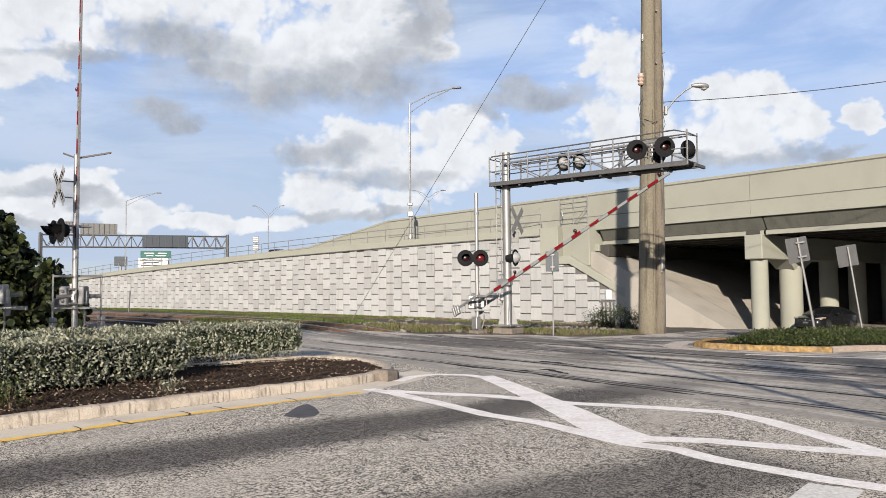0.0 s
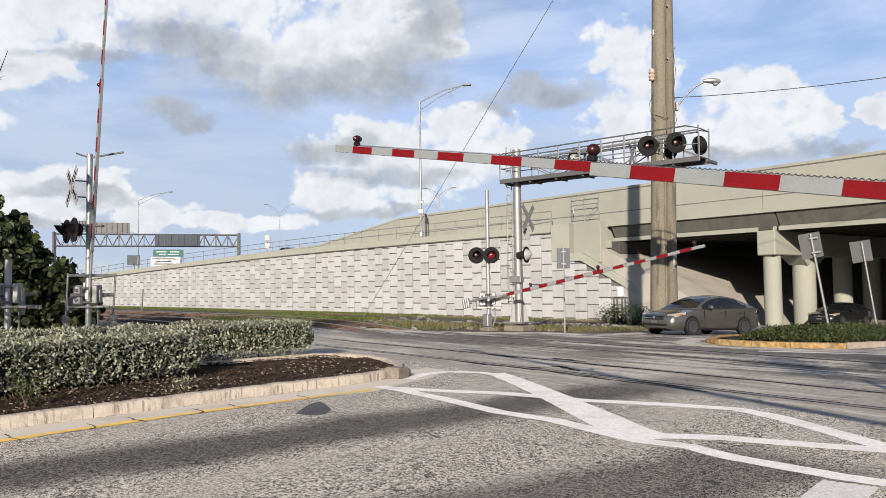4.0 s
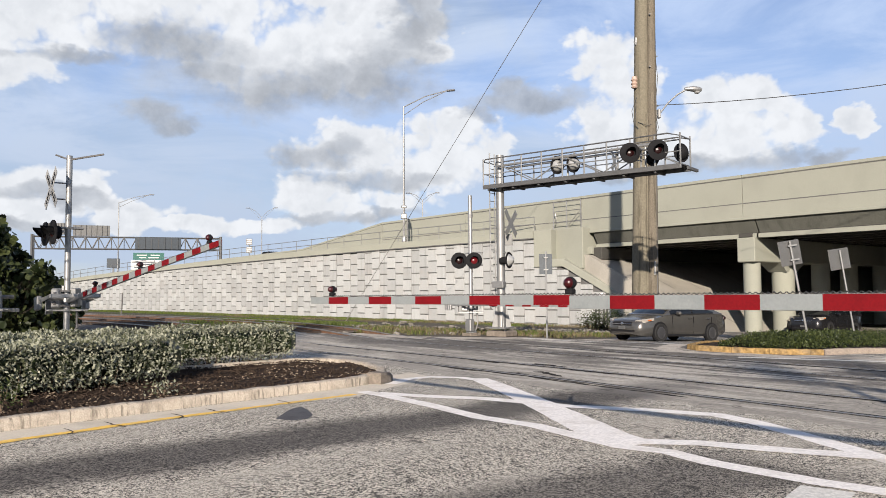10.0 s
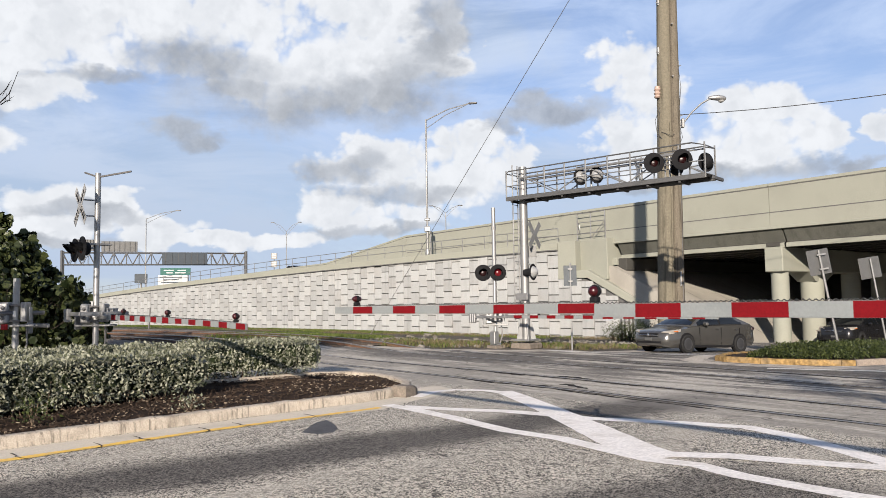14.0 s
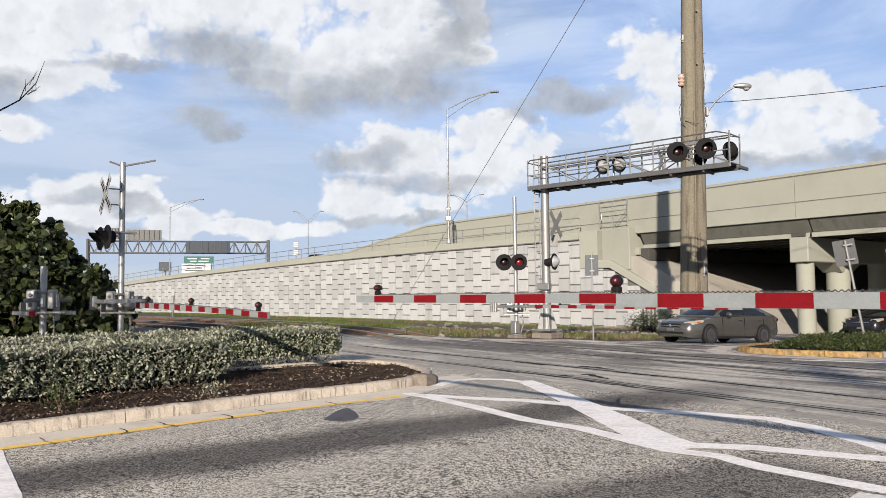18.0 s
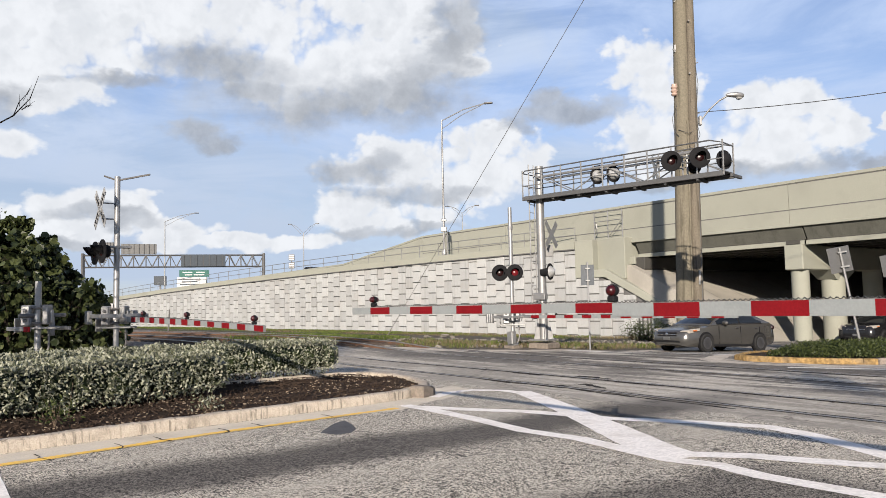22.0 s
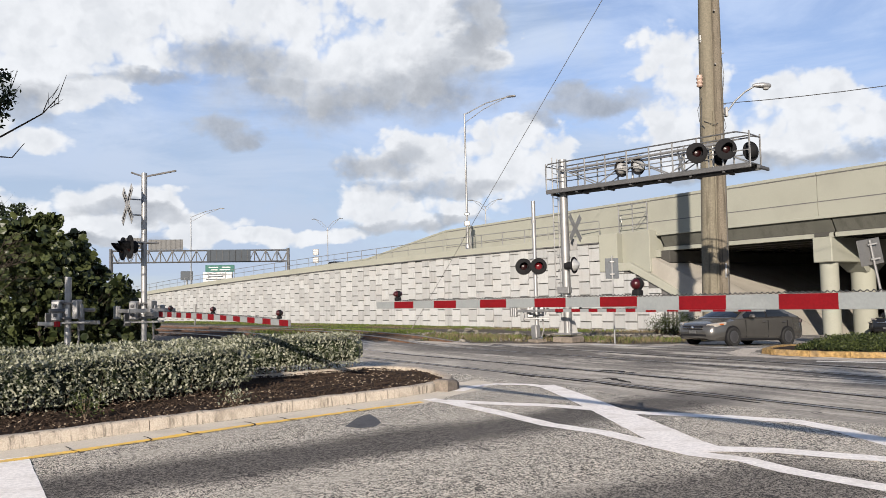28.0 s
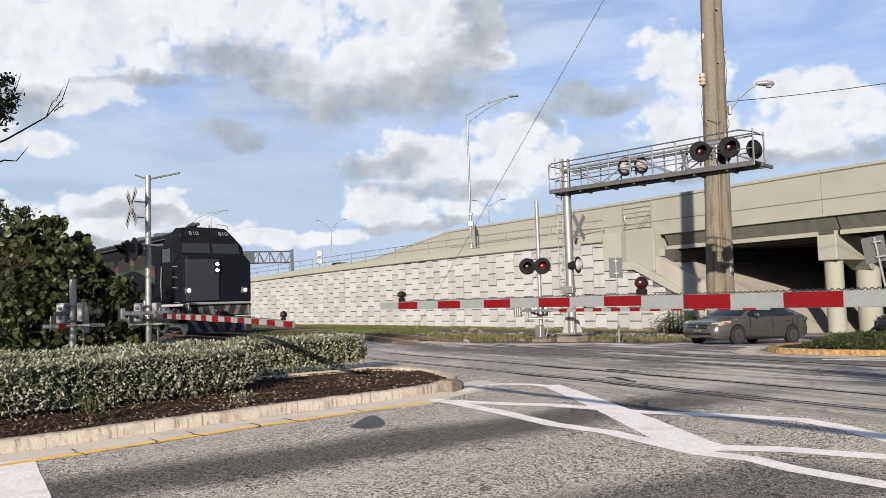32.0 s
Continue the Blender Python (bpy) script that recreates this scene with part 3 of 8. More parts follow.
        return self.add(vs, fs, m)

    def loft(self, rings, closed=True, caps=True):
        n = len(rings[0])
        vs = [p for r in rings for p in r]
        fs = []
        for i in range(len(rings) - 1):
            for k in range(n if closed else n - 1):
                a, b = i * n + k, i * n + (k + 1) % n
                fs.append((a, b, b + n, a + n))
        if caps and closed:
            o = (len(rings) - 1) * n
            fs += [tuple(range(n))[::-1], tuple(range(o, o + n))]
        return self.add(vs, fs)

    def mesh(self, name, material_name, smooth=False, angle=40):
        me = bpy.data.meshes.new(name)
        me.from_pydata(self.v, [], self.f)
        me.materials.append(MAT[material_name])
        if smooth:
            me.polygons.foreach_set("use_smooth", [True] * len(me.polygons))
            me.set_sharp_from_angle(angle=radians(angle))
        me.update()
        return me


def part(name, shape, material_name, parent=None, label="", smooth=False, at=None, **tags):
    """One mesh object, under a thing or a part where a parent is given."""
    ob = new(name, shape.mesh(name, material_name, smooth))
    if parent is not None:
        ob.parent = parent
    if at is not None:
        ob.matrix_basis = at
    if label or tags:
        tagged(ob, label, **tags)
    return ob


def thing(name, m, label, category, group="", kind=""):
    """The empty at the base of a thing, to which its parts belong."""
    ob = new(name)
    ob.matrix_basis = m
    ob.empty_display_size = 0.2
    return tagged(ob, label, category, group, kind)


# ---- the plan ----
U = Vector((0.743, 0.669))        # the way of the road, away from the camera's side of the rails
RAIL_U = Vector((-0.6, 0.8))      # the way of the rails, towards the train
RAIL_N = Vector((0.8, 0.6))
RAIL_O = Vector((3.31, 13.49))    # the middle of the nearer track where it crosses the road
BEND = 440.0


def smooth_step(a, b, x):
    t = min(1.0, max(0.0, (x - a) / (b - a)))
    return t * t * (3 - 2 * t)


def gz(x, y):
    """The height of the ground: level at the crossing, lower towards the bridge, higher along the rails to the left."""
    r = 0.743 * x + 0.669 * y
    z = -0.04 * max(0.0, r - 20) if r < 50 else -1.2
    # a shallow hollow along the far lane's gutter
    e = Vector((x - 6.5, y - 27.0))
    l, n = e.dot(Vector((0.73, 0.683))), e.dot(Vector((-0.683, 0.73)))
    z -= 0.09 * math.exp(-(n / 2.2) ** 2) * smooth_step(-5, -1, l) * smooth_step(13, 9, l)
    d = Vector((x, y)) - RAIL_O
    s = d.dot(RAIL_U)
    w = d.dot(RAIL_N) - s * s / -BEND if s > 0 else d.dot(RAIL_N)
    z += 0.30 * smooth_step(10, 24, s) * math.exp(-((w - 2) / 7.0) ** 2)
    return z


def track_at(s, off):
    """A point on a track: s metres along from the crossing, off metres from the nearer track's middle."""
    bend = s * abs(s) / BEND if s > 0 else 0.0
    slope = 2 * s / BEND if s > 0 else 0.0
    p = RAIL_O + RAIL_U * s - RAIL_N * bend
    d = (RAIL_U - RAIL_N * slope).normalized()
    n = Vector((d.y, -d.x))
    q = p + n * off
    return q, d


def sheet(name, poly, material_name, step, lift, **tags):
    """A surface that follows the ground inside an outline."""
    from mathutils import geometry
    pts = []
    n = len(poly)
    for i in range(n):
        a, b = Vector(poly[i]), Vector(poly[(i + 1) % n])
        k = max(1, int((b - a).length / step))
        pts += [a.lerp(b, j / k) for j in range(k)]
    edges = [(i, (i + 1) % len(pts)) for i in range(len(pts))]
    xs, ys = [p.x for p in pts], [p.y for p in pts]
    inner = []
    x = min(xs) + step / 2
    while x < max(xs):
        y = min(ys) + step / 2
        while y < max(ys):
            inner.append(Vector((x, y)))
            y += step
        x += step
    vs, _, fs, *_ = geometry.delaunay_2d_cdt(pts + inner, edges, [], 1, 1e-4)
    s = Shape()
    s.add([(p.x, p.y, gz(p.x, p.y) + lift) for p in vs], fs)
    return part(name, s, material_name, **tags)


def ribbon(name, pts, width, material_name, lift, parent=None, ragged=0.008, **tags):
    """A painted line along a path, on the ground."""
    fine = []
    for a, b in zip(pts, pts[1:]):
        a, b = Vector(a), Vector(b)
        k = max(1, int((b - a).length / 0.14))
        fine += [a.lerp(b, j / k) for j in range(k)]
    fine.append(Vector(pts[-1]))
    vs = []
    for i, p in enumerate(fine):
        d = (fine[min(i + 1, len(fine) - 1)] - fine[max(i - 1, 0)]).normalized()
        w = (width if not isinstance(width, tuple) else width[0] + (width[1] - width[0]) * i / (len(fine) - 1)) / 2
        for sg in (-1, 1):
            q = p + Vector((-d.y, d.x)) * ((w + 0.014 * noise.noise((p.x * 3, p.y * 3, sg)) + ragged * noise.noise((p.x * 9, p.y * 9, 4 + sg))) * sg)
            vs.append((q.x, q.y, gz(q.x, q.y) + lift))
    s = Shape().add(vs, [(2 * i, 2 * i + 1, 2 * i + 3, 2 * i + 2)[::-1] for i in range(len(fine) - 1)])
    return part(name, s, material_name, parent, **tags)


# ---- ground and road ----
def build_ground():
    def steps(lo, hi, far):
        near = [lo + i for i in range(int(hi - lo) + 1)]
        g, out, d = 1.25, [], 1.0
        x = 0.0
        while x < far:
            d *= g
            x += d
            out.append(x)
        return [lo - o for o in reversed(out)] + near + [hi + o for o in out]
    xs, ys = steps(-60, 50, 2500), steps(-15, 125, 2500)
    vs = [(x, y, gz(x, y) - 0.03 + 0.05 * noise.noise((x * 0.6, y * 0.6, 3))) for y in ys for x in xs]
    n = len(xs)
    fs = [(j * n + i, j * n + i + 1, (j + 1) * n + i + 1, (j + 1) * n + i) for j in range(len(ys) - 1) for i in range(n - 1)]
    part("ground", Shape().add(vs, fs), "verge", label="rough verge of grass and bare grey earth", category="ground", kind="structure")


FAR_EDGE = [(60, 90), (23, 52.0), (17.0, 45.0), (11.8, 37.0), (10.0, 33.6), (8.0, 30.7), (5.6, 27.6), (3.9, 26.5), (1.5, 26.3), (-0.8, 26.8), (-3.4, 28.4), (-6.2, 31.6)]
ROAD = [(-60, -40), (60, -40), (95, 40)] + FAR_EDGE + [(-8.2, 25.5), (-9.2, 22.0), (-14, 16), (-60, -22)]


def build_road():
    build_ground()
    sheet("road", ROAD, "asphalt", 1.5, 0.02, label="worn grey asphalt road with pale concrete round the rails", category="road", kind="structure")
    w = dict(label="worn white painted line on the asphalt", category="road marking", kind="structure")
    ribbon("road_marking", [(0.74, 14.0), (1.14, 12.28), (1.45, 10.69), (1.68, 9.39), (1.84, 8.44), (2.02, 7.90)], (0.34, 0.56), "white_paint", 0.0250, **w)
    ribbon("road_marking", [(-0.95, 12.1), (-0.11, 11.69), (0.64, 11.43), (1.18, 11.04), (1.75, 10.61), (2.79, 10.17), (3.53, 9.74), (3.78, 9.14), (3.93, 8.35), (4.02, 7.83), (4.14, 7.17), (4.3, 6.4)], 0.27, "white_paint", 0.0232, **w)
    ribbon("road_marking", [(-1.2, 12.3), (-0.71, 11.68), (-0.11, 10.78), (0.54, 9.69), (1.16, 9.05), (1.51, 8.43), (1.85, 7.84), (2.25, 7.55), (2.49, 7.06), (2.8, 6.7), (3.1, 6.33), (3.48, 6.0), (4.2, 5.3)], 0.24, "white_paint", 0.0268, **w)
    ribbon("road_marking", [(1.95, 8.10), (2.69, 7.95), (3.21, 7.66), (3.66, 7.44), (4.17, 7.21)], 0.28, "white_paint", 0.0285, **w)
    ribbon("road_marking", [(-0.8, 13.3), (-0.55, 14.0), (-0.13, 14.33), (0.45, 14.15), (0.86, 13.6)], 0.22, "white_paint", 0.0240, **w)
    ribbon("road_marking", [(2.35, 5.2), (3.07, 6.12)], 0.40, "worn_paint", 0.0245, **w)
    ribbon("road_marking", [(-5.36, 7.85), (-4.22, 6.30), (-3.2, 4.9)], 0.58, "white_paint", 0.0250, **w)
    ribbon("road_marking", [(-9.5, 3.2), (-4.86, 8.15), (-3.46, 9.78), (-2.3, 10.95), (-1.27, 11.97)], (0.21, 0.13), "yellow_paint", 0.0262, ragged=0.04,
           label="cracked yellow painted line beside the gutter", category="road marking", kind="structure")
    far = dict(label="worn white line across the far lanes", category="road marking", kind="structure")
    ribbon("road_marking", [(3.0, 26.0), (6.0, 23.6), (7.2, 22.6)], 0.45, "worn_paint", 0.0245, **far)
    ribbon("road_marking", [(7.0, 17.9), (9.5, 16.6), (12.5, 15.2)], 0.25, "worn_paint", 0.0245, **far)
    ribbon("road_marking", [(9.8, 17.4), (12.2, 16.6)], 0.2, "worn_paint", 0.0245, **far)
    ribbon("road_marking", [(5.8, 26.9), (8.6, 26.0)], 0.18, "worn_paint", 0.0245, **far)
    pad = dict(label="pale cream concrete at the edge of the road", category="gutter", kind="structure")
    sheet("gutter_pad", [(-2.3, 10.95), (-1.2, 11.78), (-0.85, 12.7), (-0.40, 13.5), (-0.2, 14.5), (-0.55, 15.2), (-0.95, 14.3), (-1.15, 13.3), (-1.65, 12.5)], "gutter", 0.4, 0.0222, **pad)
    ribbon("gutter_pad", [(10.4, 33.0), (8.4, 30.3), (6.0, 27.3), (4.1, 26.1), (1.5, 25.9), (-0.9, 26.4), (-3.0, 27.8)], (1.3, 0.7), "pale_concrete", 0.0222, ragged=0.12, **pad)
    ribbon("gutter_pad", [(12.0, 16.4), (9.3, 17.5), (7.9, 18.0), (6.9, 18.8), (6.15, 19.9), (6.1, 20.7), (6.8, 22.0), (8.8, 24.4)], 0.55, "pale_concrete", 0.0222, ragged=0.12, **pad)
    # broken asphalt beside the rails
    for pts, w in ((((0.0, 16.5), (0.6, 15.5), (1.15, 15.0), (1.8, 14.15)), (0.06, 0.16)), (((1.05, 15.2), (1.3, 14.9), (1.6, 14.8)), (0.10, 0.24)), (((0.75, 17.8), (1.05, 17.4), (1.35, 17.0)), (0.05, 0.14)),
                   (((2.1, 16.7), (2.4, 16.3), (2.66, 15.9)), (0.22, 0.08)), (((1.95, 15.1), (2.15, 14.6), (2.3, 14.2)), (0.20, 0.07)), (((2.66, 15.36), (2.92, 15.1), (3.3, 14.6)), (0.06, 0.12)), (((1.77, 14.1), (2.73, 12.67), (3.67, 11.32)), (0.13, 0.05))):
        path = []
        for (x0, y0), (x1, y1) in zip(pts, pts[1:]):
            path += [(x0 + (x1 - x0) * k / 5 + random.uniform(-0.03, 0.03), y0 + (y1 - y0) * k / 5 + random.uniform(-0.03, 0.03)) for k in range(5)]
        ribbon("asphalt_break", path + [pts[-1]], w, "broken_asphalt", 0.0236, ragged=0.06, label="ragged break in the paving beside a rail", category="road patch", kind="structure")
    # cracks across the yellow line and the gutter
    for k, (x, y) in enumerate(((-6.9, 5.95), (-6.3, 6.62), (-5.75, 7.2), (-4.75, 8.28), (-4.2, 8.9), (-3.85, 9.35), (-3.3, 9.95), (-2.9, 10.35), (-2.15, 11.1))):
        a = 0.35 * (-1) ** k
        pts = [(x - 0.22 + 0.1 * a, y + 0.24), (x - 0.10, y + 0.13 + 0.1 * a), (x - 0.04 + 0.15 * a, y + 0.05), (x + 0.05, y - 0.04), (x + 0.09 - 0.2 * a, y - 0.13)]
        ribbon("crack", pts, 0.022, "groove", 0.0300, label="crack across the painted line", category="crack", kind="structure")
    # a dark mound of tar with a ragged rim
    rim = [(-2.03, 9.74), (-1.79, 9.60), (-1.62, 9.72), (-1.61, 10.03), (-1.75, 10.46), (-1.89, 10.77), (-1.99, 10.57), (-2.02, 10.09)]
    s = Shape().add([(x, y, 0.022) for x, y in rim] + [(-1.84, 10.12, 0.036)], [(k, (k + 1) % 8, 8) for k in range(8)])
    part("tar_patch", s, "tar", label="dark patch of tar on the asphalt", category="road patch", kind="structure")


def build_tracks():
    """Two tracks: rails let into the road at the crossing, on ties and ballast to the left of it."""
    for off in (0.0, 4.1):
        for side in (-0.7525, 0.7525):
            lo, hi = Shape(), Shape()
            pts = []
            for i in range(-14, 75):
                q, d = track_at(i * 1.0 if i < 30 else 30 + (i - 30) * 2.0, off + side)
                pts.append((q, d))
            for (a, da), (b, db) in zip(pts, pts[1:]):
                for sh, w0, w1, z0, z1 in ((lo, 0.015, 0.07, -0.02, 0.10), (hi, 0.036, 0.036, 0.10, 0.13)):
                    na, nb = Vector((da.y, -da.x)), Vector((db.y, -db.x))
                    ga, gb = gz(a.x, a.y) + RAIL_LIFT(a), gz(b.x, b.y) + RAIL_LIFT(b)
                    vs = []
                    for p, nn, g in ((a, na, ga), (b, nb, gb)):
                        for o, z in ((-w1, z0), (w1, z0), (w0 if sh is lo else w1, z1), (-w0 if sh is lo else -w1, z1)):
                            q = p + nn * o
                            vs.append((q.x, q.y, g + z))
                    sh.add(vs, [(0, 4, 5, 1), (1, 5, 6, 2), (2, 6, 7, 3), (3, 7, 4, 0)])
            t = thing("rail", pose(0, 0, 0), "rusty steel rail of a railway track", "rail", group="rails", kind="structure")
            part("web", lo, "rail_rust", t)
            part("head", hi, "rail_steel", t)
            # the dark flange gap on the track's inner side, and the worn joint on the outer
            for o, w in ((-0.085 if side > 0 else 0.085, 0.075), (0.07 if side > 0 else -0.07, 0.035)):
                g = []
                for i in range(-28, 25):
                    q, d = track_at(i * 0.5, off + side + o)
                    g.append((q.x, q.y))
                ribbon("flange_gap", g, w, "groove", 0.026, label="dark gap beside a rail in the paving", category="rail gap", kind="structure")
        # ballast and ties to the left of the road
        b = Shape()
        rows = []
        for i in range(13, 90):
            q, d = track_at(float(i) * 1.2, off)
            n = Vector((d.y, -d.x))
            r = []
            for o, z in ((-2.6, -0.25), (-1.7, 0.02), (0, 0.05), (1.7, 0.02), (2.6, -0.25)):
                p = q + n * o
                r.append((p.x, p.y, gz(q.x, q.y) + RAIL_LIFT(q) - 0.02 + z))
            rows.append(r)
        b.loft(rows, closed=False)
        part("ballast_bed", b, "ballast", label="brown crushed-stone bed under the rails", category="ballast", kind="structure")
        tie = Shape().box((0, 0, 0), (2.6, 0.23, 0.18), b=0.02).mesh("tie", "tie_wood")
        bed = thing("track_ties", pose(0, 0, 0), "dark weathered wooden ties under the rails", "railway ties", kind="structure")
        for i in range(70):
            q, d = track_at(16 + i * 0.6, off)
            t = new("tie", tie)
            t.parent = bed
            t.matrix_basis = pose(q.x, q.y, gz(q.x, q.y) + RAIL_LIFT(q) - 0.03, 0, 0, math.degrees(math.atan2(d.y, d.x)) - 90 + random.uniform(-1, 1))


def RAIL_LIFT(p):
    """How far the rails stand above the ground's own level: flush in the road, proud on the ties."""
    s = (Vector((p[0], p[1])) - RAIL_O).dot(RAIL_U)
    return -0.10 + 0.12 * smooth_step(13, 17, s)


KERB = [(-14.5, -1.6), (-9.0, 4.65), (-5.12, 8.93), (-4.09, 10.04), (-3.13, 11.1), (-1.7, 12.57), (-1.22, 13.2), (-0.93, 13.9), (-0.95, 14.7), (-1.25, 15.6), (-1.75, 16.5), (-2.5, 17.1), (-3.4, 16.9), (-7.0, 13.6), (-13, 7.4), (-18, 2)]


def along(path, step):
    """Points at even steps along a path, with the way at each."""
    pts = [Vector(p) for p in path]
    out, carry = [], 0.0
    for a, b in zip(pts, pts[1:]):
        n = (b - a).length
        d = (b - a) / n
        while carry <= n:
            out.append((a + d * carry, d))
            carry += step
        carry -= n
    # even out the way at the corners
    res = []
    for i, (p, d) in enumerate(out):
        e = out[min(i + 1, len(out) - 1)][0] - out[max(i - 1, 0)][0]
        res.append((p, e.normalized()))
    return res


def kerb_run(name, path, width, height, material_name, label, piece_len=3.0, gap=0.012):
    """A rounded concrete kerb in lengths with joints between them; it lies to the left of the path."""
    step = 0.1
    pts = along(path, step)
    run = thing(name, pose(0, 0, 0), label, "kerb", kind="structure")
    per = int(piece_len / step)
    prof = [(0.0, -0.15), (0.015, height - 0.035), (0.03, height - 0.012), (0.06, height), (width - 0.03, height), (width, height - 0.02), (width, -0.15)]
    for i in range(0, len(pts) - 2, per):
        seg = pts[i:i + per + 1]
        if len(seg) < 3:
            break
        rows = []
        for j, (p, d) in enumerate(seg):
            n = Vector((-d.y, d.x))
            pp = p + d * (gap / 2 if j == 0 else -gap / 2 if j == len(seg) - 1 else 0)
            jig = 0.012 * noise.noise((p.x * 4, p.y * 4, 1))
            rows.append([(pp.x + n.x * o, pp.y + n.y * o, gz(p.x, p.y) + z + (jig if z > 0 else 0)) for o, z in prof][::-1])
        part("kerb_stone", Shape().loft(rows), material_name, run, smooth=True)
    return run


def build_median():
    kerb_run("median_kerb", KERB, 0.2, 0.17, "kerb", "weathered pale concrete kerb with dark stains round the planted median")
    ribbon("gutter", [(-14.1, -1.9), (-8.76, 4.43), (-4.88, 8.71), (-3.85, 9.82), (-2.88, 10.88), (-1.49, 12.34), (-0.97, 13.05), (-0.66, 13.9), (-0.68, 14.8)], (0.68, 0.55), "gutter", 0.0212,
           label="pale concrete gutter along the kerb", category="gutter", kind="structure")
    blk = Shape()
    ring = [(-0.30, -0.13), (0.02, -0.17), (0.27, -0.10), (0.31, 0.06), (0.16, 0.18), (-0.26, 0.16)]
    tops = (0.21, 0.20, 0.15, 0.17, 0.20, 0.22)
    blk.loft([[(x, y, -0.1) for x, y in ring], [(x, y, z - 0.03) for (x, y), z in zip(ring, tops)], [(x * 0.88, y * 0.85, z) for (x, y), z in zip(ring, tops)]])
    part("broken_kerb_end", blk, "footing_concrete", label="broken stained concrete lump at the end of the kerb", category="kerb", kind="structure", at=pose(-0.98, 13.55, 0.0, 0, 0, 70))
    inner = []
    for p, d in along(KERB, 0.5):
        n = Vector((-d.y, d.x))
        inner.append(tuple(p + n * 0.15))
    s = Shape()
    from mathutils import geometry
    pts = [Vector(p) for p in inner]
    grid = [Vector((-18 + i * 0.3, -2 + j * 0.3)) for i in range(60) for j in range(66)]
    vs, _, fs, *_ = geometry.delaunay_2d_cdt(pts + grid, [(i, (i + 1) % len(pts)) for i in range(len(pts))], [], 1, 1e-4)
    s.add([(p.x, p.y, 0.10 + 0.05 * noise.noise((p.x * 1.5, p.y * 1.5, 0)) + 0.03 * noise.noise((p.x * 6, p.y * 6, 0))) for p in vs], fs)
    part("planting_bed", s, "soil", label="dark brown mulch in the median bed", category="soil", kind="structure")
    # bark chips and pale bits on the soil
    chips = Shape()
    for i in range(5200):
        x, y = random.uniform(-7, -1.2), random.uniform(8.5, 17)
        p, d = min(CHIP_LINE, key=lambda e: (Vector((x, y)) - e[0]).length)
        ok = 0.26 < (Vector((x, y)) - p).dot(Vector((-d.y, d.x))) < 3.2
        if ok:
            m = pose(x, y, 0.13 + 0.05 * noise.noise((x * 1.5, y * 1.5, 0)), random.uniform(-40, 40), random.uniform(-40, 40), random.uniform(0, 360))
            chips.box((0, 0, 0), (random.uniform(0.02, 0.075), random.uniform(0.010, 0.026), 0.012), m)
    part("mulch_chips", chips, "chip", label="dark brown bark chips scattered on the soil", category="mulch", kind="stuff")
    bits = Shape()
    for i in range(1500):
        x, y = random.uniform(-7, -1.2), random.uniform(8.5, 17)
        p, d = min(CHIP_LINE, key=lambda e: (Vector((x, y)) - e[0]).length)
        if 0.24 < (Vector((x, y)) - p).dot(Vector((-d.y, d.x))) < 2.4 and noise.noise((x * 1.2, y * 1.2, 7)) > -0.1:
            m = pose(x, y, 0.135 + 0.05 * noise.noise((x * 1.5, y * 1.5, 0)), random.uniform(-30, 30), random.uniform(-30, 30), random.uniform(0, 360))
            bits.box((0, 0, 0), (random.uniform(0.015, 0.05), random.uniform(0.012, 0.03), 0.008), m)
    part("leaf_litter", bits, "litter", label="pale dry leaf bits lying on the mulch", category="leaf litter", kind="stuff")


CHIP_LINE = along(KERB[2:12], 0.5)


# ---- leaves ----
def leaf_cloud(shape, centres, size, normal_bias=None, round_leaf=False, long=1.7):
    """One small bent leaf at each centre."""
    rnd = random.random
    for c in centres:
        s = size * (0.6 + 0.8 * rnd())
        d = Vector((rnd() - 0.5, rnd() - 0.5, rnd() - 0.35)).normalized()
        up = Vector((rnd() - 0.5, rnd() - 0.5, rnd() - 0.5))
        w = d.cross(up)
        if w.length < 1e-3:
            continue
        w = w.normalized()
        nn = d.cross(w)
        c = Vector(c)
        if round_leaf:
            pts = [c + d * (s * math.cos(a)) + w * (s * math.sin(a)) + nn * (0.12 * s * math.cos(2 * a)) for a in (0, 1.05, 2.1, 3.14, 4.19, 5.24)]
            shape.add(pts, [(0, 1, 2, 3, 4, 5)])
        else:
            l = s * long
            pts = [c, c + d * (l * 0.45) + w * (s * 0.42) + nn * 0.1 * s, c + d * l, c + d * (l * 0.45) - w * (s * 0.42) + nn * 0.1 * s]
            shape.add(pts, [(0, 1, 2, 3)])


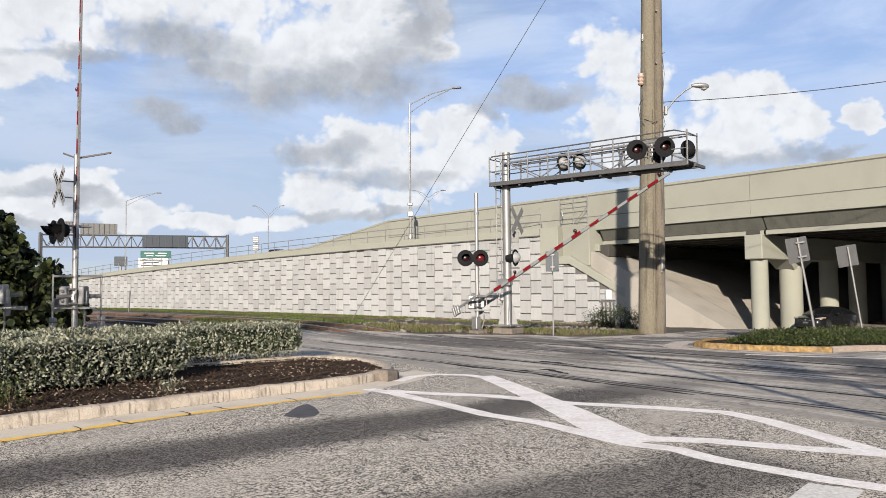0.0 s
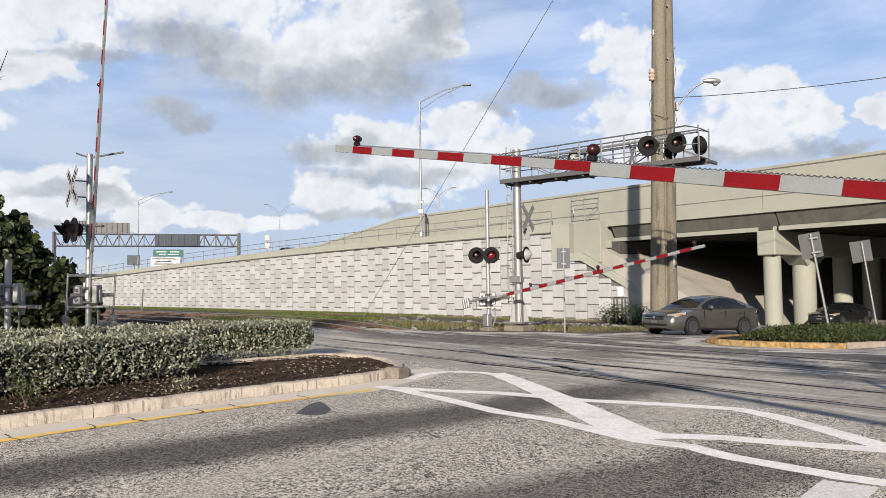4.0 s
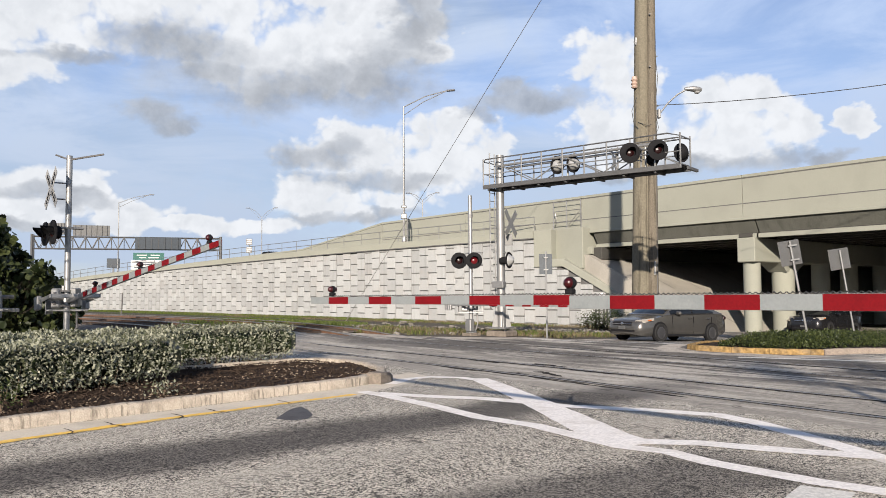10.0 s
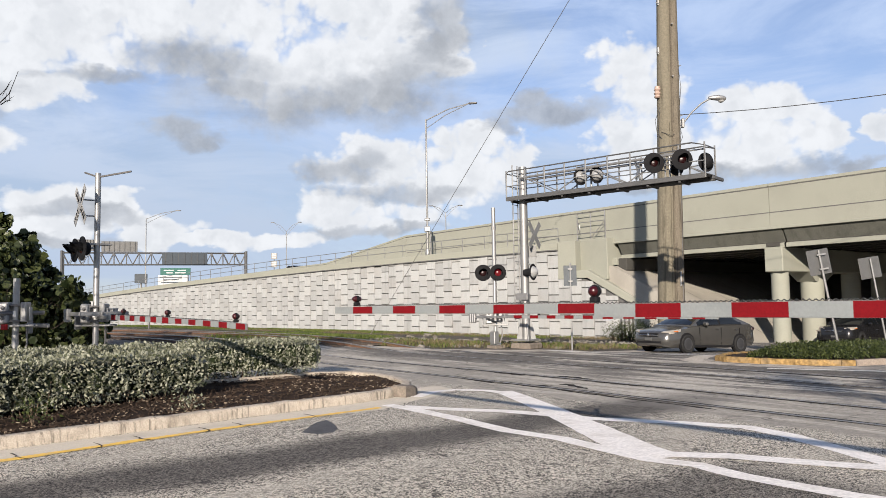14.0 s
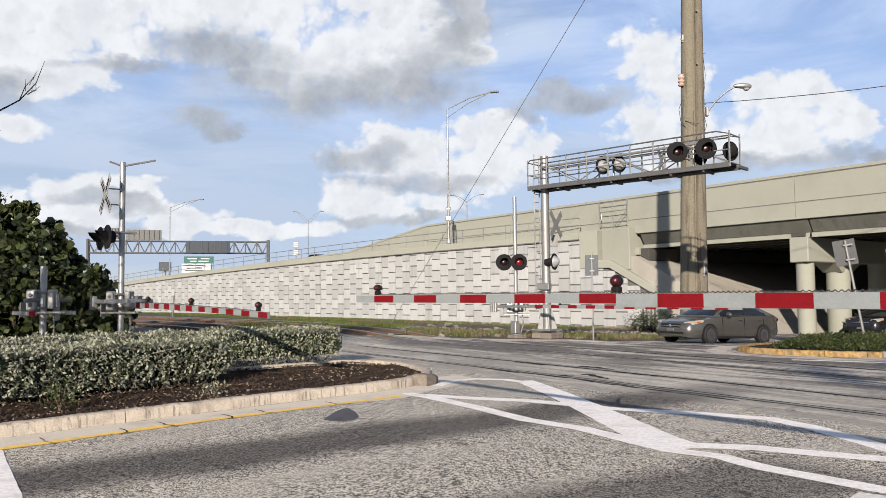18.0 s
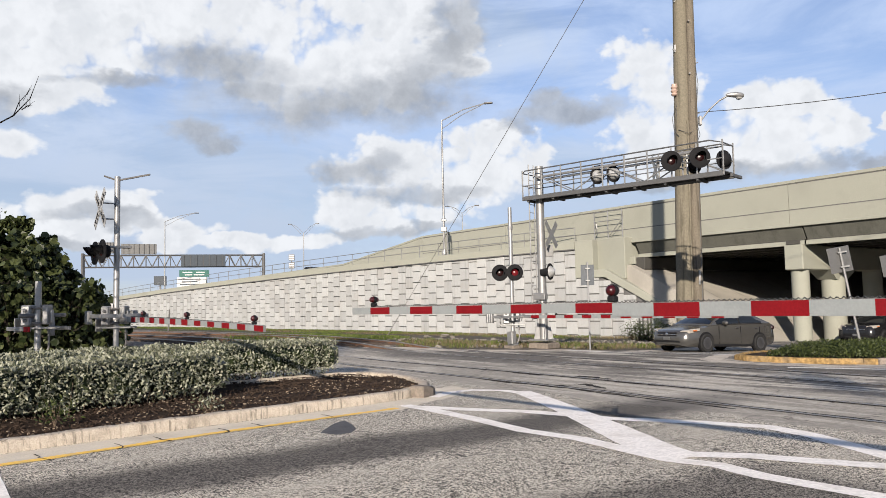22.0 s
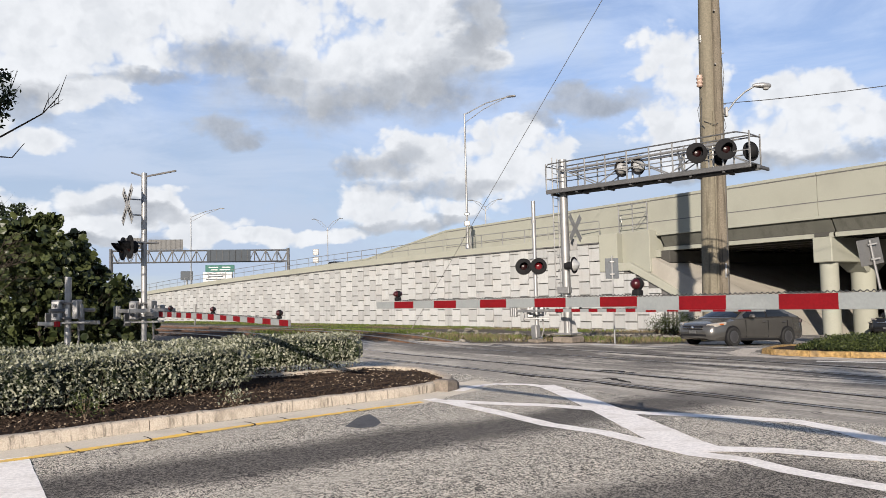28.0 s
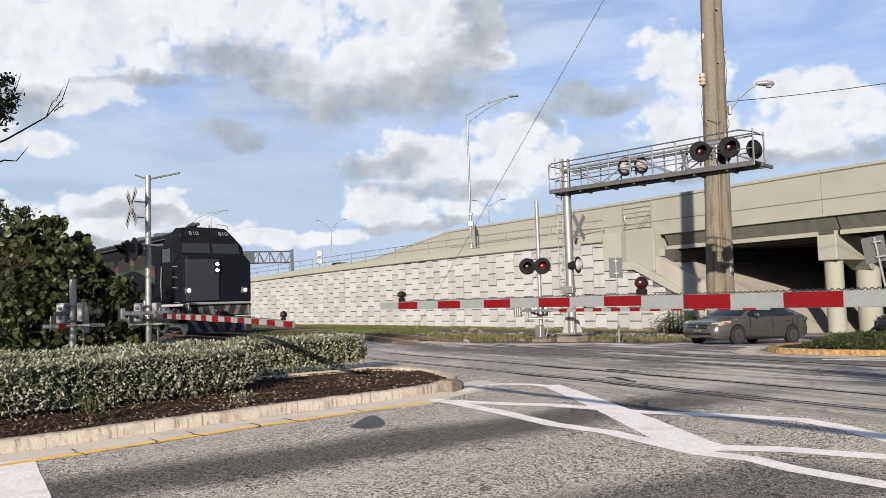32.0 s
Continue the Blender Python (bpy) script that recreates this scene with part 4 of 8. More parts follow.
def hedge(path, width, height, count, label):
    """A clipped hedge along a path: stems, a dark core, and a dense uneven skin of leaves."""
    pts = along(path, 0.25)
    base = pts[0][0]
    t = thing("hedge", pose(base.x, base.y, 0.1), label, "hedge", group="median hedges")
    leaves, inner, stems = Shape(), Shape(), Shape()
    off = Vector((base.x, base.y, 0.1))
    cs = []
    for i in range(count):
        k = random.randrange(len(pts))
        p, d = pts[k]
        n = Vector((-d.y, d.x))
        u, v = random.uniform(-1, 1), random.random()
        face = random.random()
        if face < 0.45:
            u, v = random.choice((-1, 1)) * random.uniform(0.82, 1.03), random.uniform(0.14, 1.0)
        elif face < 0.8:
            v = random.uniform(0.88, 1.03)
        q = p + n * (u * width / 2) + d * random.uniform(-0.14, 0.14)
        lump = 1 + 0.10 * noise.noise((q.x * 1.3, q.y * 1.3, v * 2)) + 0.05 * noise.noise((q.x * 4, q.y * 4, v * 4))
        if (k < 1 or k > len(pts) - 2) and v < 0.2:
            continue
        z = v * height * lump
        q = p + (q - p) * (lump * (1 - 0.25 * max(0, 0.35 - v)))
        cs.append(Vector((q.x, q.y, 0.1 + z)) - off)
    leaf_cloud(leaves, cs, 0.042, long=1.4)
    part("foliage", leaves, "hedge_leaf", t, kind="stuff")
    for k in range(0, len(pts), 1):
        p, d = pts[k]
        n = Vector((-d.y, d.x))
        for j in range(4):
            q = p + n * random.uniform(-0.35, 0.35) * width
            q2 = q + n * random.uniform(-0.15, 0.15) + d * random.uniform(-0.2, 0.2)
            stems.rod(Vector((q.x, q.y, 0.0)) - off, Vector((q2.x, q2.y, height * 0.75)) - off, 0.012, 0.006, 5)
        # dark blocks inside stand in for the shade between the leaves
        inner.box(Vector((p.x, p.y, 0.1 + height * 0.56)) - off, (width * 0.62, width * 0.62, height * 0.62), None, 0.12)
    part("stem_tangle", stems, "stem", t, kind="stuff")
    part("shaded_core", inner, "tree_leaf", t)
    return t


def limb(shape, p, d, length, r, depth, tips, spread=0.6):
    """A branch that forks into thinner ones."""
    pts, rs = [Vector(p)], [r]
    d = Vector(d).normalized()
    for i in range(5):
        d = (d + Vector((random.uniform(-1, 1), random.uniform(-1, 1), random.uniform(-0.7, 1))) * 0.16).normalized()
        pts.append(pts[-1] + d * (length / 5))
        rs.append(r * (1 - 0.12 * (i + 1)))
    shape.tube(pts, rs, 6 if r > 0.03 else 5)
    tips.append(pts[-1])
    if depth:
        for i in range(3 if depth > 1 else 2):
            k = random.choice((2, 3, 4, 5))
            e = (d + Vector((random.uniform(-1, 1), random.uniform(-1, 1), random.uniform(-0.5, 1))) * spread).normalized()
            limb(shape, pts[k], e, length * random.uniform(0.5, 0.75), rs[k] * 0.6, depth - 1, tips, spread)


def bush(x, y, rx, ry, height, count, size, label, leaf="grape_leaf", round_leaf=True, name="sea_grape_bush"):
    """A dense bush: limbs from the ground and clumps of leaves with an uneven outline."""
    g = gz(x, y)
    t = thing(name, pose(x, y, g), label, "bush", group="bushes by the rails")
    wood, tips = Shape(), []
    for i in range(9):
        a = random.uniform(0, 6.28)
        limb(wood, (0.25 * math.cos(a), 0.25 * math.sin(a), -0.1), (math.cos(a) * 0.7 * rx / height * 2, math.sin(a) * 0.7 * ry / height * 2, 1), height * 0.5, 0.06, 2, tips)
    part("trunk", wood, "bark", t, smooth=True)
    cs = []
    clumps = []
    for i in range(70):
        a, e = random.uniform(0, 6.283), random.random()
        z = height * (0.08 + 0.86 * e)
        r = (1 - max(0, e - 0.35) ** 2 * 1.6) * random.uniform(0.55, 1.0)
        sprig = i % 4 == 0
        if sprig:
            r, z = r * 1.10, z * 1.08
        clumps.append((Vector((rx * r * math.cos(a), ry * r * math.sin(a), z)), random.uniform(0.18, 0.3) if sprig else random.uniform(0.35, 0.75)))
    for i in range(count):
        c, r = random.choice(clumps)
        d = Vector((random.gauss(0, 1), random.gauss(0, 1), random.gauss(0, 0.8))).normalized() * r * random.uniform(0.55, 1.05)
        q = c + d
        if q.z > 0.02:
            cs.append(q)
    leaves = Shape()
    leaf_cloud(leaves, cs, size, round_leaf=round_leaf)
    part("crown", leaves, leaf, t, kind="stuff")
    return t


def grass_tufts(name, spots, height, material_name, label, blades=14):
    s = Shape()
    for x, y, r in spots:
        for i in range(blades):
            px, py = x + random.gauss(0, r), y + random.gauss(0, r)
            a = random.uniform(0, 6.28)
            h = height * random.uniform(0.4, 1.2)
            b = Vector((px, py, gz(px, py) - 0.04))
            lean = Vector((math.cos(a), math.sin(a), 0)) * h * random.uniform(0.1, 0.7)
            w = Vector((-math.sin(a), math.cos(a), 0)) * 0.006
            s.add([b - w, b + w, b + lean * 0.4 + Vector((0, 0, h * 0.7)) + w * 0.7, b + lean + Vector((0, 0, h)), b + lean * 0.4 + Vector((0, 0, h * 0.7)) - w * 0.7], [(0, 1, 2, 3, 4)])
    return part(name, s, material_name, label=label, category="grass", kind="stuff")


def build_plants():
    hedge([(-13.0, 3.3), (-9.0, 7.9), (-6.75, 10.9), (-4.75, 13.5)], 1.05, 0.76, 46000, "clipped variegated grey-green hedge along the median bed")
    hedge([(-15.0, 6.0), (-9.5, 11.9), (-6.2, 15.0), (-3.55, 17.15)], 1.2, 0.78, 46000, "clipped variegated grey-green hedge with bare stems at its foot")
    # a small shoot and a weed in front of the hedge
    for x, y, n, sz, h, nm in ((-3.95, 11.15, 90, 0.035, 0.22, "hedge_seedling"), (-5.6, 10.0, 260, 0.03, 0.35, "weed")):
        t = thing(nm, pose(x, y, 0.12), "small leafy shoot growing from the mulch", "weed")
        st = Shape()
        for i in range(7):
            a = random.uniform(0, 6.28)
            st.rod((0, 0, -0.03), (0.12 * math.cos(a), 0.12 * math.sin(a), h * 0.8), 0.006, 0.003, 5)
        part("stem_tangle", st, "stem", t, kind="stuff")
        lv = Shape()
        leaf_cloud(lv, [(random.gauss(0, 0.12), random.gauss(0, 0.12), random.uniform(0.03, h)) for _ in range(n)], sz)
        part("foliage", lv, "hedge_leaf" if nm == "hedge_seedling" else "cover_leaf", t, kind="stuff")
    bush(-14.2, 22.3, 2.4, 1.8, 4.3, 7600, 0.10, "dark green sea grape bush with round leaves")
    bush(-11.9, 22.2, 1.3, 1.0, 2.3, 3400, 0.085, "dark green sea grape bush with round leaves, lower")
    bush(-12.8, 21.2, 1.6, 1.1, 3.3, 4200, 0.09, "dark green sea grape bush with round leaves, by the gate")
    bush(-17.6, 23.5, 3.2, 2.4, 5.8, 9000, 0.085, "tall dark leafy bush beside the rails", "tree_leaf", False, "leafy_bush")
    bush(-14.5, 20.6, 2.0, 1.2, 1.3, 3000, 0.07, "low dark leafy bush beside the gate mast", "tree_leaf", False, "leafy_bush")
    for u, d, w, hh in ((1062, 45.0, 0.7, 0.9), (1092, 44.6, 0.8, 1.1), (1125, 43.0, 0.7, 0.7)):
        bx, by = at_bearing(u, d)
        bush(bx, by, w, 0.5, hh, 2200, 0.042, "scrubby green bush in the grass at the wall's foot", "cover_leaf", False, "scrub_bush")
    # a thin tree at the edge of the view, half bare
    t = thing("half_bare_tree", pose(-8.99, 13.0, 0.70), "tree with long bare twigs and some dark leaves", "tree")
    wood, tips = Shape(), []
    wood.tube([(-2.6, 0, -0.85), (-2.3, 0, 1.5), (-2.0, 0.1, 3.0), (-1.7, 0.1, 4.2)], [0.11, 0.09, 0.07, 0.05], 8)
    wood.tube([(-1.8, 0.1, 3.4), (-0.9, 0.1, 3.75), (0.0, 0.15, 4.05), (0.75, 0.2, 4.45), (1.05, 0.2, 4.75), (1.2, 0.2, 5.15)], [0.030, 0.023, 0.018, 0.012, 0.008, 0.004], 6)
    for a, b in (((-0.5, 0.1, 3.88), (0.15, 0.1, 4.95)), ((-0.1, 0.1, 4.3), (0.35, 0.1, 4.9)), ((0.75, 0.2, 4.45), (1.0, 0.3, 4.95)), ((-0.2, 0.1, 4.35), (-0.25, 0.1, 4.85)), ((0.9, 0.2, 4.55), (1.15, 0.1, 4.6)), ((0.1, 0.1, 4.6), (0.3, 0.1, 5.15)), ((-0.9, 0.1, 3.75), (-0.3, 0.1, 4.55))):
        a, b = Vector(a), Vector(b)
        mid = a.lerp(b, 0.5) + Vector((random.uniform(-0.06, 0.06), 0, random.uniform(-0.04, 0.04)))
        wood.tube([a, mid, b], [0.010, 0.007, 0.003], 5)
        for k in range(3):
            c = a.lerp(b, 0.35 + 0.22 * k)
            e = c + (b - a).normalized() * random.uniform(0.12, 0.3) + Vector((random.uniform(-0.16, 0.16), 0, random.uniform(0.0, 0.16)))
            wood.tube([c, c.lerp(e, 0.5) + Vector((0, 0, 0.015)), e], [0.005, 0.004, 0.002], 4)
    wood.tube([(-1.8, 0.1, 3.2), (0.57, -0.69, 3.5), (0.76, -0.67, 3.48), (0.97, -0.66, 3.72)], [0.018, 0.014, 0.010, 0.005], 5)
    part("trunk", wood, "bark", t, smooth=True)
    lv, cs = Shape(), []
    # a fuller crown, out of view, added so that it shades the left gate
    for i in range(60):
        a, e = random.uniform(0, 6.28), random.uniform(-1, 1)
        c = Vector((-4.2 + 1.9 * math.cos(a) * math.sqrt(1 - e * e), -0.4 + 1.9 * math.sin(a) * math.sqrt(1 - e * e), 4.7 + 2.2 * e))
        cs += [c + Vector((random.gauss(0, 0.4), random.gauss(0, 0.4), random.gauss(0, 0.35))) for _ in range(110)]
    for c, r, n in (((0.67, -0.72, 4.82), 0.17, 150), ((0.69, -0.71, 4.48), 0.17, 170), ((0.57, -0.71, 4.29), 0.2, 190), ((-1.7, 0, 4.6), 0.5, 700)):
        cs += [Vector(c) + Vector((random.gauss(-0.08, r * 0.5), random.gauss(0, r * 0.5), random.gauss(0, r * 0.5))) for _ in range(n)]
    leaf_cloud(lv, cs, 0.05)
    part("crown", lv, "tree_leaf", t, kind="stuff")
    # the tree beside the near gate, whose shade falls on the rails
    t = thing("street_tree", pose(5.6, 2.0, 0.0), "leafy tree beside the near crossing gate", "tree")
    wood, tips = Shape(), []
    wood.tube([(0, 0, -0.1), (0.05, 0, 1.2), (-0.1, 0.3, 2.4), (-0.3, 0.6, 3.2)], [0.10, 0.085, 0.07, 0.05], 8)
    for i in range(7):
        limb(wood, (-0.2, 0.5, 2.9), (random.uniform(-1, 0.6), random.uniform(-0.6, 0.8), 0.5), 1.3, 0.03, 2, tips)
    part("trunk", wood, "bark", t, smooth=True)
    lv2 = Shape()
    leaf_cloud(lv2, [p + Vector((random.gauss(0, 0.22), random.gauss(0, 0.22), random.gauss(0, 0.2))) for p in tips for _ in range(34)], 0.05)
    part("crown", lv2, "tree_leaf", t, kind="stuff")
    # a tall tree out of view, added to shade the gate and the bushes
    t = thing("shade_tree", pose(-10.5, 6.8, 0.0), "tall leafy tree out of view, added to shade the gate", "tree")
    wood, tips = Shape(), []
    wood.tube([(0, 0, -0.2), (0.1, 0.05, 2.0), (0.05, 0.2, 4.2), (0.2, 0.3, 6.5)], [0.26, 0.21, 0.17, 0.11], 10)
    for i in range(12):
        limb(wood, (0.1, 0.2, 3.3 + 0.22 * i), (random.uniform(-1, 0.8), random.uniform(-0.7, 0.7), 0.45), 2.0, 0.07, 2, tips, 0.7)
    part("trunk", wood, "bark", t, smooth=True)
    lv3 = Shape()
    leaf_cloud(lv3, [p + Vector((random.gauss(0, 0.42), random.gauss(0, 0.38), random.gauss(0, 0.36))) for p in tips for _ in range(60)], 0.085)
    part("crown", lv3, "tree_leaf", t, kind="stuff")
    # fine feathery twigs over the tall bush
    t = thing("feathery_shrub", pose(-13.0, 18.6, gz(-13.0, 18.6)), "thin dark feathery shrub above the bushes", "shrub")
    wood = Shape()
    for i in range(26):
        a = Vector((random.uniform(-1.6, 0.2), random.uniform(-0.3, 0.3), random.uniform(1.6, 2.6)))
        b = a + Vector((random.uniform(0.3, 1.3), random.uniform(-0.2, 0.2), random.uniform(0.4, 1.1)))
        top = a.lerp(b, 0.55) + Vector((0, 0, 0.28))
        pts = [a.lerp(top, k / 3) for k in range(3)] + [top.lerp(b, k / 4) for k in range(5)]
        wood.tube(pts, [0.012 - 0.0011 * k for k in range(8)], 4)
        for k in range(2, 8):
            for sg in (-1, 1):
                e = pts[k] + Vector((0.12, sg * 0.1, random.uniform(-0.02, 0.12)))
                wood.tube([pts[k], pts[k].lerp(e, 0.6), e], [0.007, 0.009, 0.004], 4)
    wood.tube([(-0.7, 0, -0.1), (-0.7, 0, 1.0), (-0.8, 0, 2.2)], [0.05, 0.04, 0.02], 6)
    part("twig_tangle", wood, "bark", t, kind="stuff")
    # verge grass
    green, dry = [], []
    for i in range(5200):
        k = random.random()
        p, d = WALL_AT(random.uniform(2, 80))
        q = p + Vector((-0.67, -0.74)) * (0.4 + 9 * random.random() ** 2)
        if random.random() < (0.15 if q.x < -7 else 0.45 if q.x < -3 else 0.6):
            continue
        if noise.noise((q.x * 0.16, q.y * 0.16, 5)) > (-0.12 if q.x < -7 else 0.1):
            green.append((q.x, q.y, 0.22))
        else:
            dry.append((q.x, q.y, 0.18))
    for i in range(1500):
        x, y = random.uniform(-3.0, 9.5), random.uniform(28.0, 33)
        if y > 26.8 + max(0, x - 4) * 1.15 + 0.6:
            (green if random.random() < 0.25 else dry).append((x, y, 0.16)) if random.random() < 0.45 else None
    for i in range(500):
        x, y = random.uniform(-11, -4), random.uniform(31, 44)
        green.append((x, y, 0.25))
    grass_tufts("verge_grass", green, 0.20, "grass_blade", "uneven green grass at the foot of the wall")
    grass_tufts("dry_verge_grass", dry, 0.17, "dry_grass", "dry straw-coloured grass on bare earth", 10)


def build_island():
    """The median beyond the rails: kerb with flaking yellow paint, and low ground cover."""
    nose = [(30, 47), (9.2, 23.8), (7.2, 21.4), (6.62, 20.45), (6.72, 19.9), (7.25, 19.25), (8.3, 18.5), (9.2, 18.2)]
    kerb_run("island_kerb", nose, 0.16, 0.16, "kerb_yellow", "kerb with flaking yellow paint round the far median nose", 0.9, 0.008)
    kerb_run("island_kerb", [(9.2, 18.2), (11.5, 19.2), (16, 23.8), (36, 44)], 0.16, 0.16, "old_kerb", "weathered concrete kerb along the far median", 1.5, 0.008)
    poly = [(30, 46.5), (9.25, 23.5), (7.3, 21.2), (6.8, 20.4), (6.9, 20.0), (7.4, 19.4), (8.4, 18.7), (9.2, 18.4), (11.4, 19.4), (16, 24), (36, 44.2)]
    sheet("island_soil", poly, "soil", 0.7, 0.12, label="dark soil of the far median bed", category="soil", kind="structure")
    t = thing("ground_cover", pose(8.5, 20.5, 0.1), "low green ground-cover plants filling the far median", "ground cover")
    cs = []
    for i in range(24000):
        a, b = random.random() ** 1.3, random.random()
        near = Vector((7.3, 20.0)).lerp(Vector((9.2, 18.6)), b)
        far = Vector((14.6, 28.0)).lerp(Vector((20.0, 26.6)), b)
        q = near.lerp(far, a)
        h = 0.36 + 0.16 * noise.noise((q.x * 0.9, q.y * 0.9, 0)) + 0.10 * noise.noise((q.x * 3, q.y * 3, 0))
        h *= min(1.0, 0.35 + 3.5 * min(a * 4, b, 1 - b))
        cs.append(Vector((q.x, q.y, gz(q.x, q.y) + 0.1 + h * random.random() ** 0.5)) - Vector((8.5, 20.5, 0.1)))
    lv = Shape()
    leaf_cloud(lv, cs, 0.040, long=1.3)
    part("foliage", lv, "cover_leaf", t, kind="stuff")


# ---- retaining wall and bridge ----
WALL_D = Vector((-0.736, 0.677))     # along the wall, away from the bridge
WALL_O = Vector((15.0, 52.0))
DECK_D = Vector((0.62, -0.7846))     # along the bridge, over the road
DECK_B = Vector((0.7846, 0.62))      # from the bridge's near face to its far side


def WALL_AT(s):
    p = WALL_O + WALL_D * s
    return p, WALL_D


def wall_top(s):
    if s < 7.5:
        return 0.4 + 3.0 * (s - 2.0) / 5.5
    if s < 10.1:
        return 3.4
    return 5.62 - 0.006 * (s - 10) - 0.00023 * (s - 10) ** 2


def wall_pose(s, z, out=0.0):
    """A frame on the wall's face: x along it away from the bridge, y into it, z up."""
    n = Vector((-0.677, -0.736))
    p = WALL_O + WALL_D * s + n * out
    return Matrix(((WALL_D.x, -n.x, 0, p.x), (WALL_D.y, -n.y, 0, p.y), (0, 0, 1, z), (0, 0, 0, 1)))


def deck_pose(s, z, into=0.0):
    """A frame on the bridge's near face: x along the bridge to the right, y under it, z up."""
    p = WALL_O + DECK_D * s + DECK_B * into
    return Matrix(((DECK_D.x, DECK_B.x, 0, p.x), (DECK_D.y, DECK_B.y, 0, p.y), (0, 0, 1, z), (0, 0, 0, 1)))


def build_wall():
    wall = thing("wall_north", wall_pose(0, 0), "long retaining wall of pale staggered concrete panels", "retaining wall", kind="structure")
    core = Shape()
    for s in range(2, 140, 2):
        a, b = wall_top(s + 0.01), wall_top(s + 1.99)
        vs = []
        for x, t in ((s, a), (s + 2, b)):
            vs += [(x, 0.08, -2.2), (x, 0.9, -2.2), (x, 0.9, t), (x, 0.08, t)]
        core.add(vs, [(0, 1, 2, 3), (4, 7, 6, 5), (3, 2, 6, 7), (0, 3, 7, 4), (1, 5, 6, 2)])
    part("backing", core, "joint_and_shade", wall)
    w, hgt = 1.02, 1.02
    full = Shape().box((0, 0, 0), (w - 0.006, 0.16, hgt - 0.075), b=0.03).mesh("panel", "panel")
    far = Shape()
    made = 0
    cols = int(136 / w)
    for c in range(cols):
        s = 2.0 + c * w + w / 2
        top = min(wall_top(s - w / 2), wall_top(s + w / 2)) if s < 10.1 else wall_top(s)
        z = -1.9 + (hgt / 2 if c % 2 else 0.0)
        proud = 0.035 if c % 2 else 0.0
        while z < top - 0.06:
            zz = min(z + hgt, top - 0.01)
            if zz - z > 0.15 and zz > -1.25:
                out = -proud + random.uniform(-0.012, 0.012)
                if made < 300 and s < 62:
                    if zz - z > hgt - 0.02:
                        ob = new("panel", full)
                    else:
                        ob = new("panel", Shape().box((0, 0, 0), (w - 0.006, 0.16, zz - z - 0.04), b=0.02).mesh("panel", "panel"))
                    ob.parent = wall
                    ob.matrix_basis = pose(s, 0.08 + out, (z + zz) / 2)
                    made += 1
                else:
                    far.box((s, 0.08 + out, (z + zz) / 2), (w - 0.006, 0.16, zz - z - 0.07), b=0.02)
            z += hgt
    part("far_panels", far, "panel", wall, kind="stuff")
    # coping
    cop, dark_run = Shape(), Shape()
    rows, rows2 = [], []
    for i in range(0, 66):
        s = 10.12 + i * 2
        t = wall_top(s)
        rows.append([(s, -0.16, t), (s, -0.16, t + 0.52), (s, -0.12, t + 0.56), (s, 0.5, t + 0.56), (s, 0.5, t)])
        rows2.append([(s, -0.19, t - 0.05), (s, -0.19, t + 0.03), (s, 0.2, t + 0.03), (s, 0.2, t - 0.05)])
    part("coping", cop.loft(rows), "bridge_paint", wall, "smooth cream concrete coping")
    # dark strip that paints in the coping's shadow on the panels
    part("drip_line", dark_run.loft(rows2), "joint_and_shade", wall)
    # sloped coping down to the ground below the bridge's end
    sl = Shape()
    for (s0, z0), (s1, z1) in (((10.1, 3.42), (7.5, 3.42)), ((7.5, 3.42), (2.0, 0.42))):
        sl.loft([[(s, -0.14, z - 0.02), (s, -0.14, z + 0.50), (s, -0.10, z + 0.55), (s, 0.9, z + 0.60), (s, 0.9, z - 0.02)] for s, z in ((s0, z0), (s1, z1))])
    part("sloped_coping", sl, "bridge_paint", wall)
    part("end_pilaster", Shape().box((9.3, 0.22, 4.82), (1.62, 0.74, 2.80), b=0.03), "bridge_paint", wall)
    # a pipe rail on the coping
    rail = thing("pipe_railing", wall_pose(0, 0), "thin grey pipe railing along the top of the wall", "railing", kind="structure")
    for lift in (0.62, 1.18):
        bar = Shape().tube([(s, 0.25, wall_top(s) + 0.5 + lift) for s in [10.3 + 2.5 * i for i in range(52)]], 0.03, 6)
        part("bar", bar, "galvanised", rail)
    post = Shape().rod((0, 0, 0), (0, 0, 1.2), 0.03, n=6).mesh("post", "galvanised")
    for i in range(52):
        s = 10.3 + 2.5 * i
        ob = new("post", post)
        ob.parent = rail
        ob.matrix_basis = pose(s, 0.25, wall_top(s) + 0.5)
    # strip of concrete behind the coping, and the highway barrier beyond
    verge = Shape()
    rows = []
    for i in range(0, 66):
        s = 10.2 + i * 2
        rows.append([(s, 0.4, wall_top(s) + 0.50), (s, 9.0, wall_top(s) + 0.75), (s, 9.0, wall_top(s) - 2), (s, 0.4, wall_top(s) - 2)])
    part("wall_shoulder", verge.loft(rows[::-1]), "concrete", label="pale concrete shoulder behind the wall's coping", category="shoulder", kind="structure", at=wall_pose(0, 0))


def deck_top(s):
    """The parapet's top along the bridge; s < 0 lies to the left of the road."""
    if s > -33:
        return 8.66
    if s > -50:
        return 8.66 - 1.9 * (-33 - s) / 17
    return 6.76 - 0.012 * (-50 - s)


